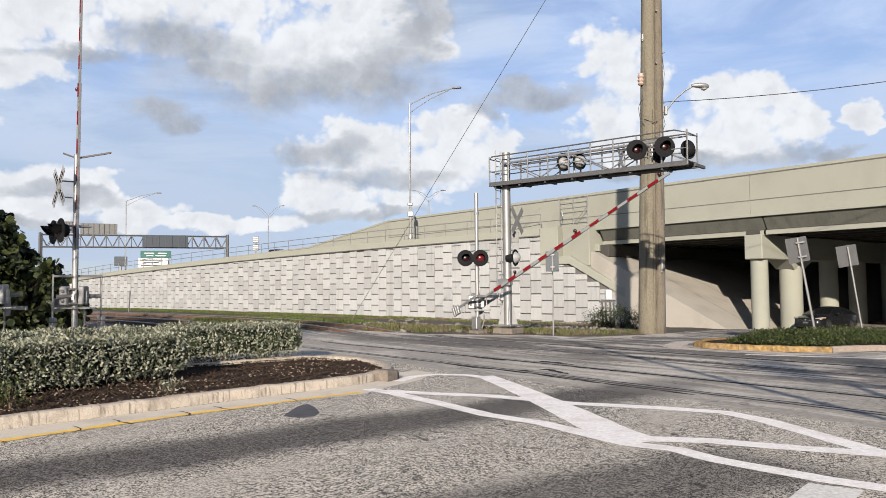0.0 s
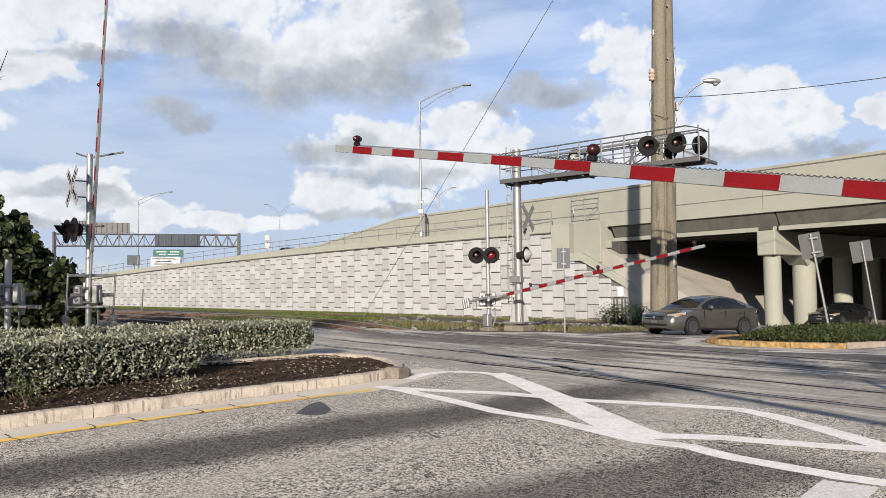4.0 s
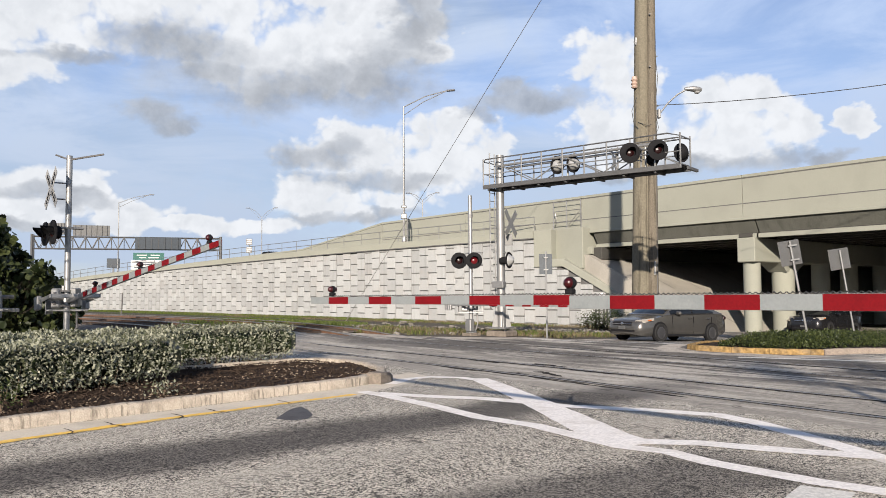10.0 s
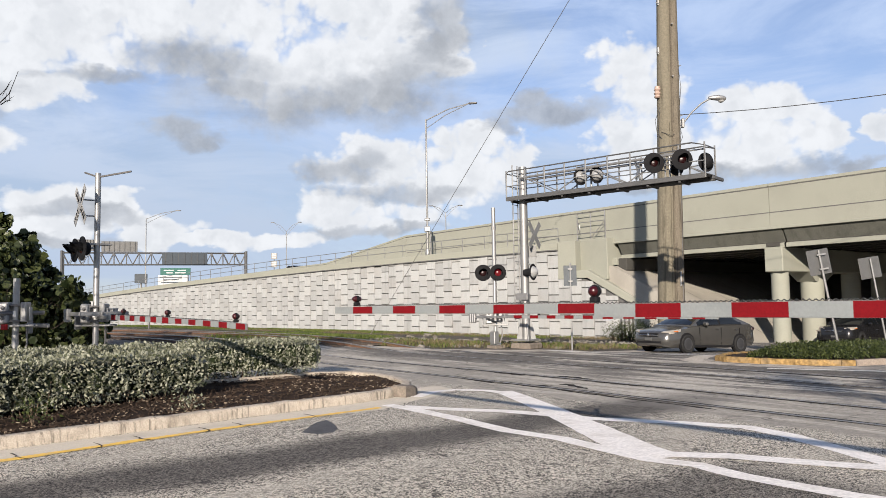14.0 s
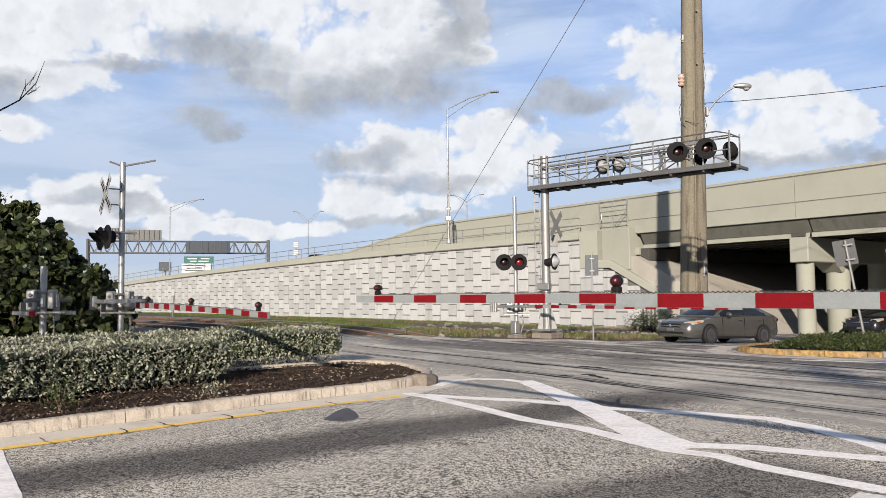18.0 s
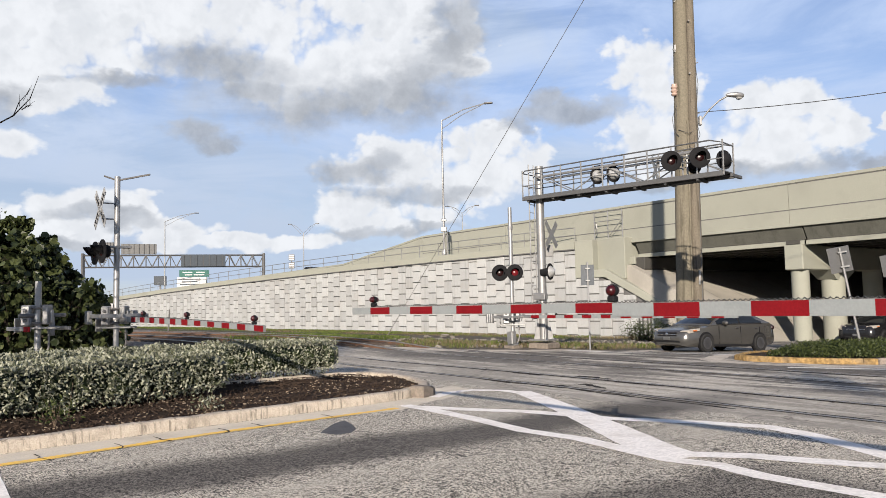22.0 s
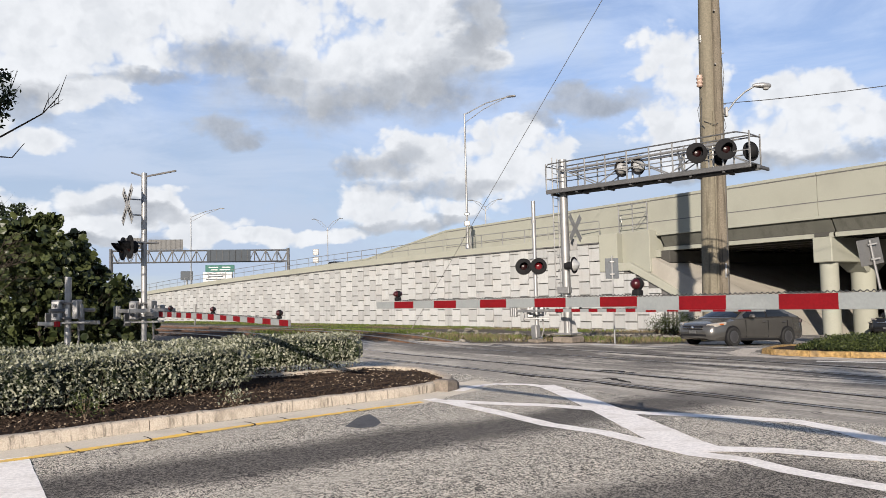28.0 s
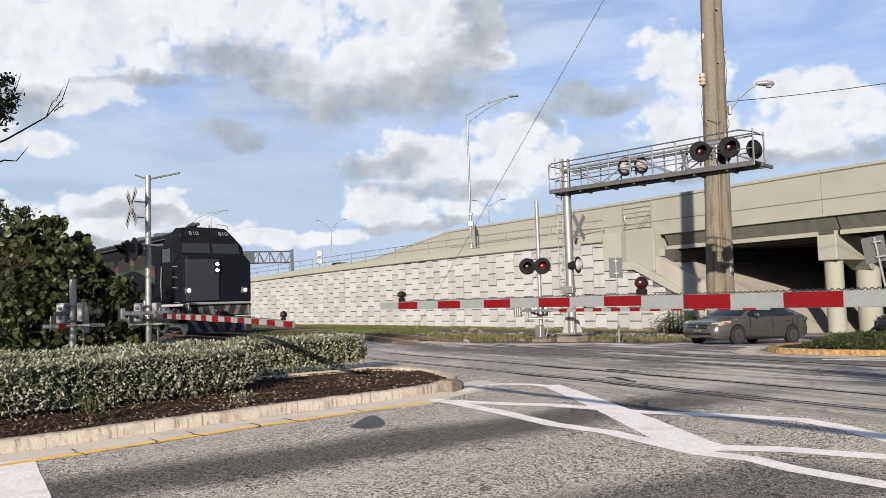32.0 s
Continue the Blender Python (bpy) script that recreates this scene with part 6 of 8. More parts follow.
def gate_arm(parent, length, stripes, first, h_base, h_tip, joint, lamps, m, squiggle=True, sag=0.0, tip_red=False, rise=0.0, low=0.0):
    """The striped arm: one piece of the gate that turns; its own x runs outwards from the hinge. rise: how far the thin outer half sits up; low: how far it all hangs below the hinge."""
    arm = part("arm", Shape().box((first / 2 + 0.1, 0, 0), (first + 0.1, 0.05, h_base * 0.8), b=0.012), "galvanised", parent, "striped red and white gate arm", at=m)
    sw = (length - first) / stripes
    for i in range(stripes):
        x0, x1 = length - (i + 1) * sw, length - i * sw
        def hh(x):
            k = (x - first) / (length - first)
            return (h_tip + (h_base * 0.85 - h_tip) * (1 - k)) if x > length - joint * sw + 0.01 else h_base
        th = 0.022 if i < joint else 0.030
        z0, z1 = -sag * (x0 / length) ** 2, -sag * (x1 / length) ** 2
        if i < joint:
            z0, z1 = z0 + rise, z1 + rise
        h0, h1 = hh(x0 + 0.02) / 2, hh(x1) / 2
        spar = Shape().add([(x0, -th, z0 - h0), (x1, -th, z1 - h1), (x1, -th, z1 + h1), (x0, -th, z0 + h0), (x0, th, z0 - h0), (x1, th, z1 - h1), (x1, th, z1 + h1), (x0, th, z0 + h0)],
                           [(0, 1, 2, 3), (5, 4, 7, 6), (3, 2, 6, 7), (1, 0, 4, 5), (0, 3, 7, 4), (2, 1, 5, 6)])
        part("spar", spar, "galvanised", arm)
        for sg in (-1, 1):
            y0, y1 = sg * (th + 0.001), sg * (th + 0.004)
            q = 0.96
            quad = ((x0, z0 - h0 * q), (x1, z1 - h1 * q), (x1, z1 + h1 * q), (x0, z0 + h0 * q))
            sheet_v = [(px, y, pz) for y in (y0, y1) for px, pz in quad]
            part("stripe", Shape().add(sheet_v, [(0, 1, 2, 3), (7, 6, 5, 4), (0, 4, 5, 1), (1, 5, 6, 2), (2, 6, 7, 3), (3, 7, 4, 0)]), "gate_white" if (i % 2 == 0) != tip_red else "gate_red", arm)
    for x, r in lamps:
        hx = h_base / 2 if x < length - joint * sw else (h_tip + 0.02) / 2 + rise
        z = hx - sag * (x / length) ** 2
        part("lamp_base", Shape().box((x, 0, z + 0.02), (r * 1.6, 0.07, 0.05), b=0.01), "black_housing", arm)
        for sg in (-1, 1):
            part("lamp_lens", Shape().lathe([(r, 0.0), (r * 0.98, 0.02), (r * 0.8, 0.045), (r * 0.4, 0.058), (0, 0.06)], pose(x, 0, z + 0.045 + r, -90 * sg * -1, 0, 0), 18), "gate_lens", arm, smooth=True)
        part("lamp_rim", Shape().lathe([(r * 1.1, -0.018), (r * 1.14, 0.0), (r * 1.1, 0.018)], pose(x, 0, z + 0.045 + r, 90, 0, 0), 18), "black_housing", arm, smooth=True)
    if squiggle:
        pts = []
        x = first + 0.2
        while x < length - 0.45:
            z = (h_base / 2 if x < length - joint * sw else (h_tip + 0.008) / 2 + rise) - sag * (x / length) ** 2
            pts.append((x, 0.006 * math.cos(x * 150), z + 0.009 + 0.007 * math.sin(x * 150)))
            x += 0.011
        part("cable", Shape().tube(pts, 0.0045, 4), "cable", arm)
    if low:
        part("hanger", Shape().box((0.35, 0, low / 2 * -1), (0.5, 0.04, -low + 0.1), b=0.01), "galvanised", arm)
        for ob in (arm, *arm.children):
            ob.data.transform(Matrix.Translation((0, 0, low)))
    return arm


def gate_machine(parent, z, plain=False):
    """The gate's drive: cast cases on both sides of the mast with the weight brackets."""
    turn = pose(0, 0, 0, 0, 0, 45)
    part("drive_case", Shape().box((-0.22, 0.02, z), (0.24, 0.30, 0.50), turn, 0.025), "galvanised", parent)
    part("drive_cover", Shape().box((-0.22, -0.145, z), (0.20, 0.035, 0.44), turn, 0.012), "aluminium", parent)
    for e in (-0.11, 0.12):
        part("cover_bolt", Shape().lathe([(0.045, 0), (0.045, 0.02), (0.02, 0.035)], turn @ pose(-0.22, -0.16, z + e, 90, 0, 0), 12), "dark_steel", parent)
    part("drive_case", Shape().box((0.19, 0.06, z + 0.02), (0.14, 0.26, 0.46), turn, 0.02), "galvanised", parent)
    part("side_plate", Shape().box((0.33, 0.0, z - 0.02), (0.025, 0.12, 0.30), turn, 0.006), "aluminium", parent)
    part("cross_arm", Shape().box((0.0, -0.12, z - 0.29), (0.95, 0.06, 0.05), turn, 0.01).box((0.0, 0.14, z - 0.29), (0.95, 0.06, 0.05), turn, 0.01), "galvanised", parent)
    part("end_plate", Shape().box((-0.46, 0.0, z - 0.22), (0.03, 0.30, 0.34), turn, 0.01), "galvanised", parent)
    for e in (-0.18, 0.18):
        part("u_bolt", Shape().box((0, 0, z + e), (0.26, 0.30, 0.05), b=0.01), "dark_steel", parent)
    part("shaft", Shape().rod((0, -0.42, z), (0, 0.62, z), 0.05, n=12), "dark_steel", parent)
    part("plate", Shape().box((0.0, -0.085, z - 0.02), (0.07, 0.012, 0.14), turn, 0.004), "sign_white", parent)
    part("conduit", Shape().tube([(0.1, 0.2, z - 0.25), (0.14, 0.2, z - 0.7), (0.06, 0.12, 0.05)], 0.025, 6), "dark_steel", parent)


def weights(parent, arm, reach=0.75):
    for y in (-0.5, 0.62):
        part("weight_bar", Shape().box((-reach / 2, y, 0), (reach, 0.03, 0.10), b=0.008).box((0.25, y, 0), (0.6, 0.03, 0.09), b=0.008), "galvanised", arm)
        for i in range(3):
            part("weight", Shape().box((-reach - 0.05 + 0.12 * i, y, -0.04), (0.10, 0.11, 0.34), b=0.015), "galvanised", arm)
    part("arm_yoke", Shape().box((0.5, 0.06, 0), (0.06, 1.12, 0.1), b=0.01), "galvanised", arm)


GATES = {}


def gate(key, x, y, g, heading, pivot_z, mast_h, length, stripes, first, h_base, h_tip, joint, lamps, label, mast_r=0.07, sag=0.0, lean=0.0, **looks):
    t = thing("crossing_gate", pose(x, y, g, 0, 0, heading) @ pose(0, 0, 0, lean), label, "crossing gate", group="crossing gates")
    part("foundation", Shape().box((0, 0, 0.0), (0.5, 0.5, 0.14), b=0.03), "footing_concrete", t)
    part("base_casting", Shape().lathe([(0.2, 0.08), (0.2, 0.12), (0.12, 0.2), (0.11, 0.5), (mast_r + 0.01, 0.55)], None, 16).box((0.02, -0.16, 0.32), (0.2, 0.14, 0.3), None, 0.02), "galvanised", t)
    part("mast", Shape().rod((0, 0, 0.08), (0, 0, mast_h), mast_r, n=16), "aluminium", t, smooth=True)
    gate_machine(t, pivot_z)
    a = gate_arm(t, length, stripes, first, h_base, h_tip, joint, lamps, pose(0, 0, pivot_z), sag=sag, **looks)
    weights(t, a)
    GATES[key] = (a, pivot_z)
    return t


ARM_NEAR = [(0.0, 33.74), (0.5, 29.22), (1.0, 25.69), (1.5, 22.56), (2.0, 19.99), (2.5, 17.21), (3.2, 13.78), (4.0, 10.56), (4.5, 8.74), (5.0, 6.74), (5.5, 4.78), (6.0, 2.68), (6.3, 1.45), (6.6, 0.33), (6.9, -0.61), (7.2, -0.28), (7.5, 0.52), (7.8, 0.61), (8.1, 0.24), (8.4, -0.48), (8.7, -0.16), (9.0, 0.43), (9.4, 0.21), (9.8, -0.51), (10.4, 0.33), (11.0, -0.36), (11.6, 0.18), (12.2, -0.11), (13.0, 0.18), (14.0, -0.02), (32.0, -0.02)]
ARM_LEFT = [(0.0, 90.0), (2.5, 89.5), (3.5, 84.5), (4.5, 74.4), (5.0, 65.5), (5.5, 57.2), (6.0, 49.4), (6.5, 42.6), (7.0, 36.4), (7.5, 31.2), (8.0, 25.6), (8.5, 20.4), (9.0, 16.2), (9.5, 11.6), (10.0, 7.0), (10.5, 4.3), (11.0, 2.6), (11.5, 1.0), (12.0, -0.3), (12.5, -0.6), (13.0, -0.1), (14.0, -0.2), (32.0, -0.3)]
ARM_FAR = [(0.0, 24.6), (0.5, 22.6), (1.0, 20.6), (1.5, 18.7), (2.0, 16.9), (2.5, 15.1), (3.5, 11.5), (4.5, 8.0), (5.0, 6.4), (5.5, 5.0), (6.0, 3.7), (6.5, 1.6), (7.0, -0.2), (7.4, -0.9), (8.0, -0.1), (8.6, -0.5), (9.2, 0.0), (32.0, 0.0)]


def swing(arm, z, rows):
    walk(arm, [(t, pose(0, 0, z, 0, -a, 0)) for t, a in rows])


def build_gates():
    # the gate beside the camera: only its arm comes into view
    gate("near", 4.729, 2.122, 0.0, 130.633, 1.806, 3.4, 9.635, 21, 1.10, 0.108, 0.082, 10, [(9.19, 0.036), (5.59, 0.046)], "crossing gate with a striped red and white arm beside the pavement", 0.07, lean=0.98, rise=0.018, low=-0.274)
    # the gate by the hedge
    x, y = -9.13, 19.06
    t = gate("left", x, y, gz(x, y), -50.0, 1.5 - gz(x, y), 5.05 - gz(x, y), 8.85, 22, 1.1, 0.12, 0.10, 10, [(8.45, 0.05), (5.2, 0.05), (2.3, 0.045)], "crossing gate with mast, lights and crossbuck beside the hedge", 0.072, 0.10, tip_red=True, low=-0.08)
    z = 3.12 - gz(x, y)
    part("light_arm", Shape().box((0, 0, z + 0.12), (0.16, 0.7, 0.05), b=0.01), "galvanised", t)
    part("light_arm", Shape().rod((-0.45, -0.22, z), (0.45, -0.22, z), 0.03, n=8), "galvanised", t)
    for sg in (-1, 1):
        lamp_unit(t, pose(0.36 * sg - 0.02, -0.42, z - 0.02, 0, 0, 4))
    for zz in (4.35, 3.95):
        part("bracket", Shape().rod((0, 0, zz - gz(x, y)), (0, -0.38, zz - gz(x, y)), 0.02, n=6), "galvanised", t)
    crossbuck(t, pose(-0.02, -0.40, 4.2 - gz(x, y), 0, 0, 2))
    part("top_bar", Shape().tube([(-0.38, -0.22, 5.1 - gz(x, y)), (0, 0, 4.95 - gz(x, y)), (0.55, 0.65, 5.08 - gz(x, y))], 0.025, 6), "dark_steel", t)
    part("letter_plate", Shape().box((0.0, -0.1, 1.75 - gz(x, y)), (0.10, 0.02, 0.12)), "sign_white", t)
    # the post of the gate next to it, whose arm points away behind the hedge
    x, y = -10.3, 17.6
    t = thing("crossing_gate", pose(x, y, gz(x, y), 0, 0, -40), "short gate post with galvanised drive and striped arm stub", "crossing gate", group="crossing gates")
    part("mast", Shape().rod((0, 0, 0), (0, 0, 2.35), 0.075, n=16), "aluminium", t, smooth=True)
    part("foundation", Shape().box((0, 0, 0.0), (0.5, 0.5, 0.14), b=0.03), "footing_concrete", t)
    gate_machine(t, 1.55)
    part("bracket", Shape().box((0.1, -0.45, 1.25), (1.4, 0.06, 0.09), b=0.01).box((0.1, 0.45, 1.25), (1.2, 0.06, 0.09), b=0.01), "galvanised", t)
    part("stub_stripe", Shape().box((0.75, -0.5, 1.25), (0.28, 0.05, 0.12), b=0.01), "gate_red", t)
    part("weight", Shape().box((-0.5, 0.5, 1.3), (0.10, 0.11, 0.5), b=0.015), "galvanised", t)
    # the gate on the far side
    x, y = 1.25, 28.1
    g = gz(x, y)
    t = gate("far", x, y, g, -50.0, 1.12 - g, 5.12 - g, 9.0, 20, 1.0, 0.11, 0.085, 9, [(8.7, 0.055), (5.2, 0.055), (2.2, 0.05)], "crossing gate with mast and twin flashing lights on the far verge", 0.07)
    z = 2.72 - g
    inv = pose(0, 0, 0, 0, 0, 50)
    part("light_bar", Shape().box((0, 0, z + 0.02), (0.75, 0.06, 0.06), inv, 0.01), "galvanised", t)
    lamp_unit(t, inv @ pose(-0.42, -0.14, z, 0, 0, 4), "red_lens")
    lamp_unit(t, inv @ pose(0.12, -0.16, z, 0, 0, 4), "red_lens_lit")
    part("bracket", Shape().tube([(-0.5, 0.1, z + 0.25), (0, 0, z + 0.3), (0.4, 0.2, z + 0.28)], 0.02, 6), "galvanised", t)
    part("collar", Shape().rod((0, 0, 4.3 - g), (0, 0, 4.42 - g), 0.09, n=12), "galvanised", t)
    part("cabinet", Shape().box((0.1, -0.15, 0.35), (0.26, 0.22, 0.45), b=0.02), "galvanised", t)


def build_cantilever():
    x, y = 2.37, 28.2
    g = gz(x, y)
    t = thing("signal_cantilever", pose(x, y, g, 0, 0, -39.0), "galvanised cantilever walkway with crossing lights over the road", "signal cantilever")
    part("footing", Shape().box((0, 0, 0.06), (0.85, 0.85, 0.24), b=0.05), "footing_concrete", t)
    part("base_plate", Shape().box((0, 0, 0.28), (0.7, 0.7, 0.06), b=0.01), "galvanised", t)
    for a in range(4):
        m = pose(0, 0, 0, 0, 0, 45 + 90 * a)
        part("gusset", Shape().add([m @ Vector(p) for p in ((0.14, -0.015, 0.31), (0.36, -0.015, 0.31), (0.14, -0.015, 1.25), (0.14, 0.015, 0.31), (0.36, 0.015, 0.31), (0.14, 0.015, 1.25))], [(0, 1, 2), (5, 4, 3), (0, 3, 4, 1), (1, 4, 5, 2), (2, 5, 3, 0)]), "galvanised", t)
    H = 6.62 - g
    part("mast", Shape().rod((0, 0, 0.3), (0, 0, H), 0.155, 0.15, 20), "galvanised", t, smooth=True)
    part("band", Shape().rod((0, 0, 1.75), (0, 0, 1.95), 0.19, n=16).box((0.0, -0.2, 1.85), (0.5, 0.1, 0.25), None, 0.02), "galvanised", t)
    z0, z1 = 5.36 - g, 6.47 - g
    L0, L1 = -0.45, 7.02
    for yy in (-0.42, 0.42):
        part("lower_beam", Shape().box(((L0 + L1) / 2, yy, z0 + 0.06), (L1 - L0, 0.08, 0.14), b=0.01), "truss_steel", t)
        part("handrail", Shape().tube([(L0, yy, z0 + 0.5), (L0, yy, z1 - 0.12), (L0 + 0.1, yy, z1 - 0.02), (L1 - 0.4, yy, z1 + 0.02), (L1, yy, z1 - 0.10), (L1, yy, z0 + 0.1)], 0.024, 6), "truss_steel", t)
        part("mid_rail", Shape().rod((L0, yy, (z0 + z1) / 2 - 0.02), (L1, yy, (z0 + z1) / 2 - 0.02), 0.018, n=6), "galvanised", t)
        part("truss_chord", Shape().rod((0.1, yy * 0.7, z1 - 0.30), (L1 - 0.9, yy * 0.7, z1 - 0.24), 0.045, n=8), "galvanised", t)
        n = 9
        for i in range(n + 1):
            px = L0 + (L1 - L0) * i / n
            part("stanchion", Shape().box((px, yy, (z0 + z1) / 2), (0.05, 0.035, z1 - z0), b=0.008), "galvanised", t)
        for i in range(5):
            a, b = 0.25 + 1.35 * i, 0.25 + 1.35 * (i + 1)
            q = (z0 + 0.12, z1 - 0.3) if i % 2 == 0 else (z1 - 0.3, z0 + 0.12)
            part("diagonal", Shape().rod((a, yy * 0.7, q[1]), (b, yy * 0.7, q[0]), 0.022, n=6), "galvanised", t)
    part("grating", Shape().box(((L0 + L1) / 2, 0, z0 + 0.14), (L1 - L0, 0.8, 0.03)), "truss_steel", t)
    for i in range(8):
        part("cross_beam", Shape().box((L0 + 0.2 + i * 1.07, 0, z0 - 0.02), (0.08, 0.8, 0.10), b=0.01), "truss_steel", t)
    part("spine", Shape().rod((0, 0, z0 - 0.02), (L1 - 0.8, 0, z0 + 0.0), 0.07, n=10), "truss_steel", t)
    for px, pz in ((L1, z1 - 0.1), (L0, z1 - 0.1), (L0, (z0 + z1) / 2)):
        part("end_bar", Shape().rod((px, -0.42, pz), (px, 0.42, pz), 0.024, n=6), "galvanised", t)
    # ladder
    for yy in (-0.16, 0.16):
        part("ladder_rail", Shape().rod((-0.32, yy - 0.05, 0.95), (-0.32, yy - 0.05, H + 0.1), 0.022, n=6), "galvanised", t)
    rung = Shape().rod((-0.32, -0.21, 0), (-0.32, 0.11, 0), 0.014, n=6).mesh("rung", "galvanised")
    for i in range(19):
        ob = new("rung", rung)
        ob.parent = t
        ob.matrix_basis = pose(0, 0, 1.05 + 0.3 * i)
    turn = pose(0, 0, 0, 0, 0, 39)
    # lights: a clear pair seen from behind, and red ones at the end
    for px, py in ((2.55, -0.15), (3.15, -0.10)):
        m = Matrix.Translation((px, py, z0 + 0.58)) @ turn @ pose(0, 0, 0, 0, 0, 28)
        part("light_case", Shape().lathe([(0.0, 0.16), (0.12, 0.14), (0.19, 0.05), (0.21, 0.0), (0.21, -0.05), (0.08, -0.16)][::-1], m @ pose(0, 0, 0, 90), 18), "clear_lens", t, smooth=True)
        part("backing", Shape().lathe([(0.29, -0.06), (0.29, -0.045)], m @ pose(0, 0, 0, 90), 24), "black_housing", t)
        part("light_top", Shape().box((px, py, z0 + 0.88), (0.26, 0.16, 0.10), b=0.03), "black_housing", t)
    part("light_post", Shape().rod((2.85, 0, z0 + 0.1), (2.85, 0, z0 + 0.95), 0.035, n=8).rod((2.5, -0.05, z0 + 0.92), (3.2, -0.05, z0 + 0.92), 0.025, n=6), "galvanised", t)
    for px, py in ((5.45, -0.62), (6.35, -0.55)):
        lamp_unit(t, Matrix.Translation((px, py, z0 + 0.62)) @ turn @ pose(0, 0, 0, 0, 0, 2), "red_lens", 0.33)
    for px, py in ((5.85, 0.25), (6.85, 0.2)):
        m = Matrix.Translation((px, py, z0 + 0.58)) @ turn @ pose(0, 0, 0, 0, 0, 25)
        part("light_case", Shape().lathe([(0.0, 0.16), (0.12, 0.14), (0.2, 0.05), (0.22, 0.0), (0.22, -0.05), (0.08, -0.16)][::-1], m @ pose(0, 0, 0, 90), 18), "black_housing", t, smooth=True)
        part("backing", Shape().lathe([(0.31, -0.06), (0.31, -0.045)], m @ pose(0, 0, 0, 90), 24), "black_housing", t)
    part("light_post", Shape().rod((5.7, 0, z0 + 0.1), (5.7, 0, z0 + 0.95), 0.035, n=8).rod((5.3, -0.1, z0 + 0.95), (6.9, -0.1, z0 + 0.95), 0.025, n=6), "galvanised", t)
    crossbuck(t, Matrix.Translation((4.55, 0.1, z0 + 0.55)) @ turn @ pose(0, 0, 0, 0, 0, 62), 1.0, "aluminium", False)
    # what the mast carries lower down
    crossbuck(t, Matrix.Translation((0.30, 0.24, 4.1 - g)) @ turn @ pose(0, 0, 0, 0, 0, 58), 1.25, "aluminium", False)
    part("sign_plate", Shape().box((0.28, 0.1, 3.5 - g), (0.34, 0.02, 0.42), turn, 0.004), "sign_back", t)
    m = Matrix.Translation((0.42, -0.1, 2.72 - g)) @ turn @ pose(0, 0, 0, 0, 0, 60)
    part("backing", Shape().lathe([(0.30, 0.0), (0.30, 0.02)], m @ pose(0, 0, 0, 90), 24), "black_housing", t)
    part("light_case", Shape().lathe([(0.0, 0.2), (0.12, 0.16), (0.2, 0.05), (0.22, 0.02)][::-1], m @ pose(0, 0, 0, 90), 18), "clear_lens", t, smooth=True)
    part("hood", Shape().rod(m @ Vector((0, 0.02, 0.0)), m @ Vector((0, 0.35, -0.02)), 0.16, 0.12, 14), "black_housing", t)
    part("light_arm", Shape().tube([(0, 0, 2.95 - g), (0.25, -0.05, 3.0 - g), (0.45, -0.1, 2.9 - g)], 0.025, 6), "galvanised", t)
    part("box", Shape().box((-0.2, 0.1, 1.3 - g), (0.16, 0.2, 0.3), turn, 0.02), "galvanised", t)


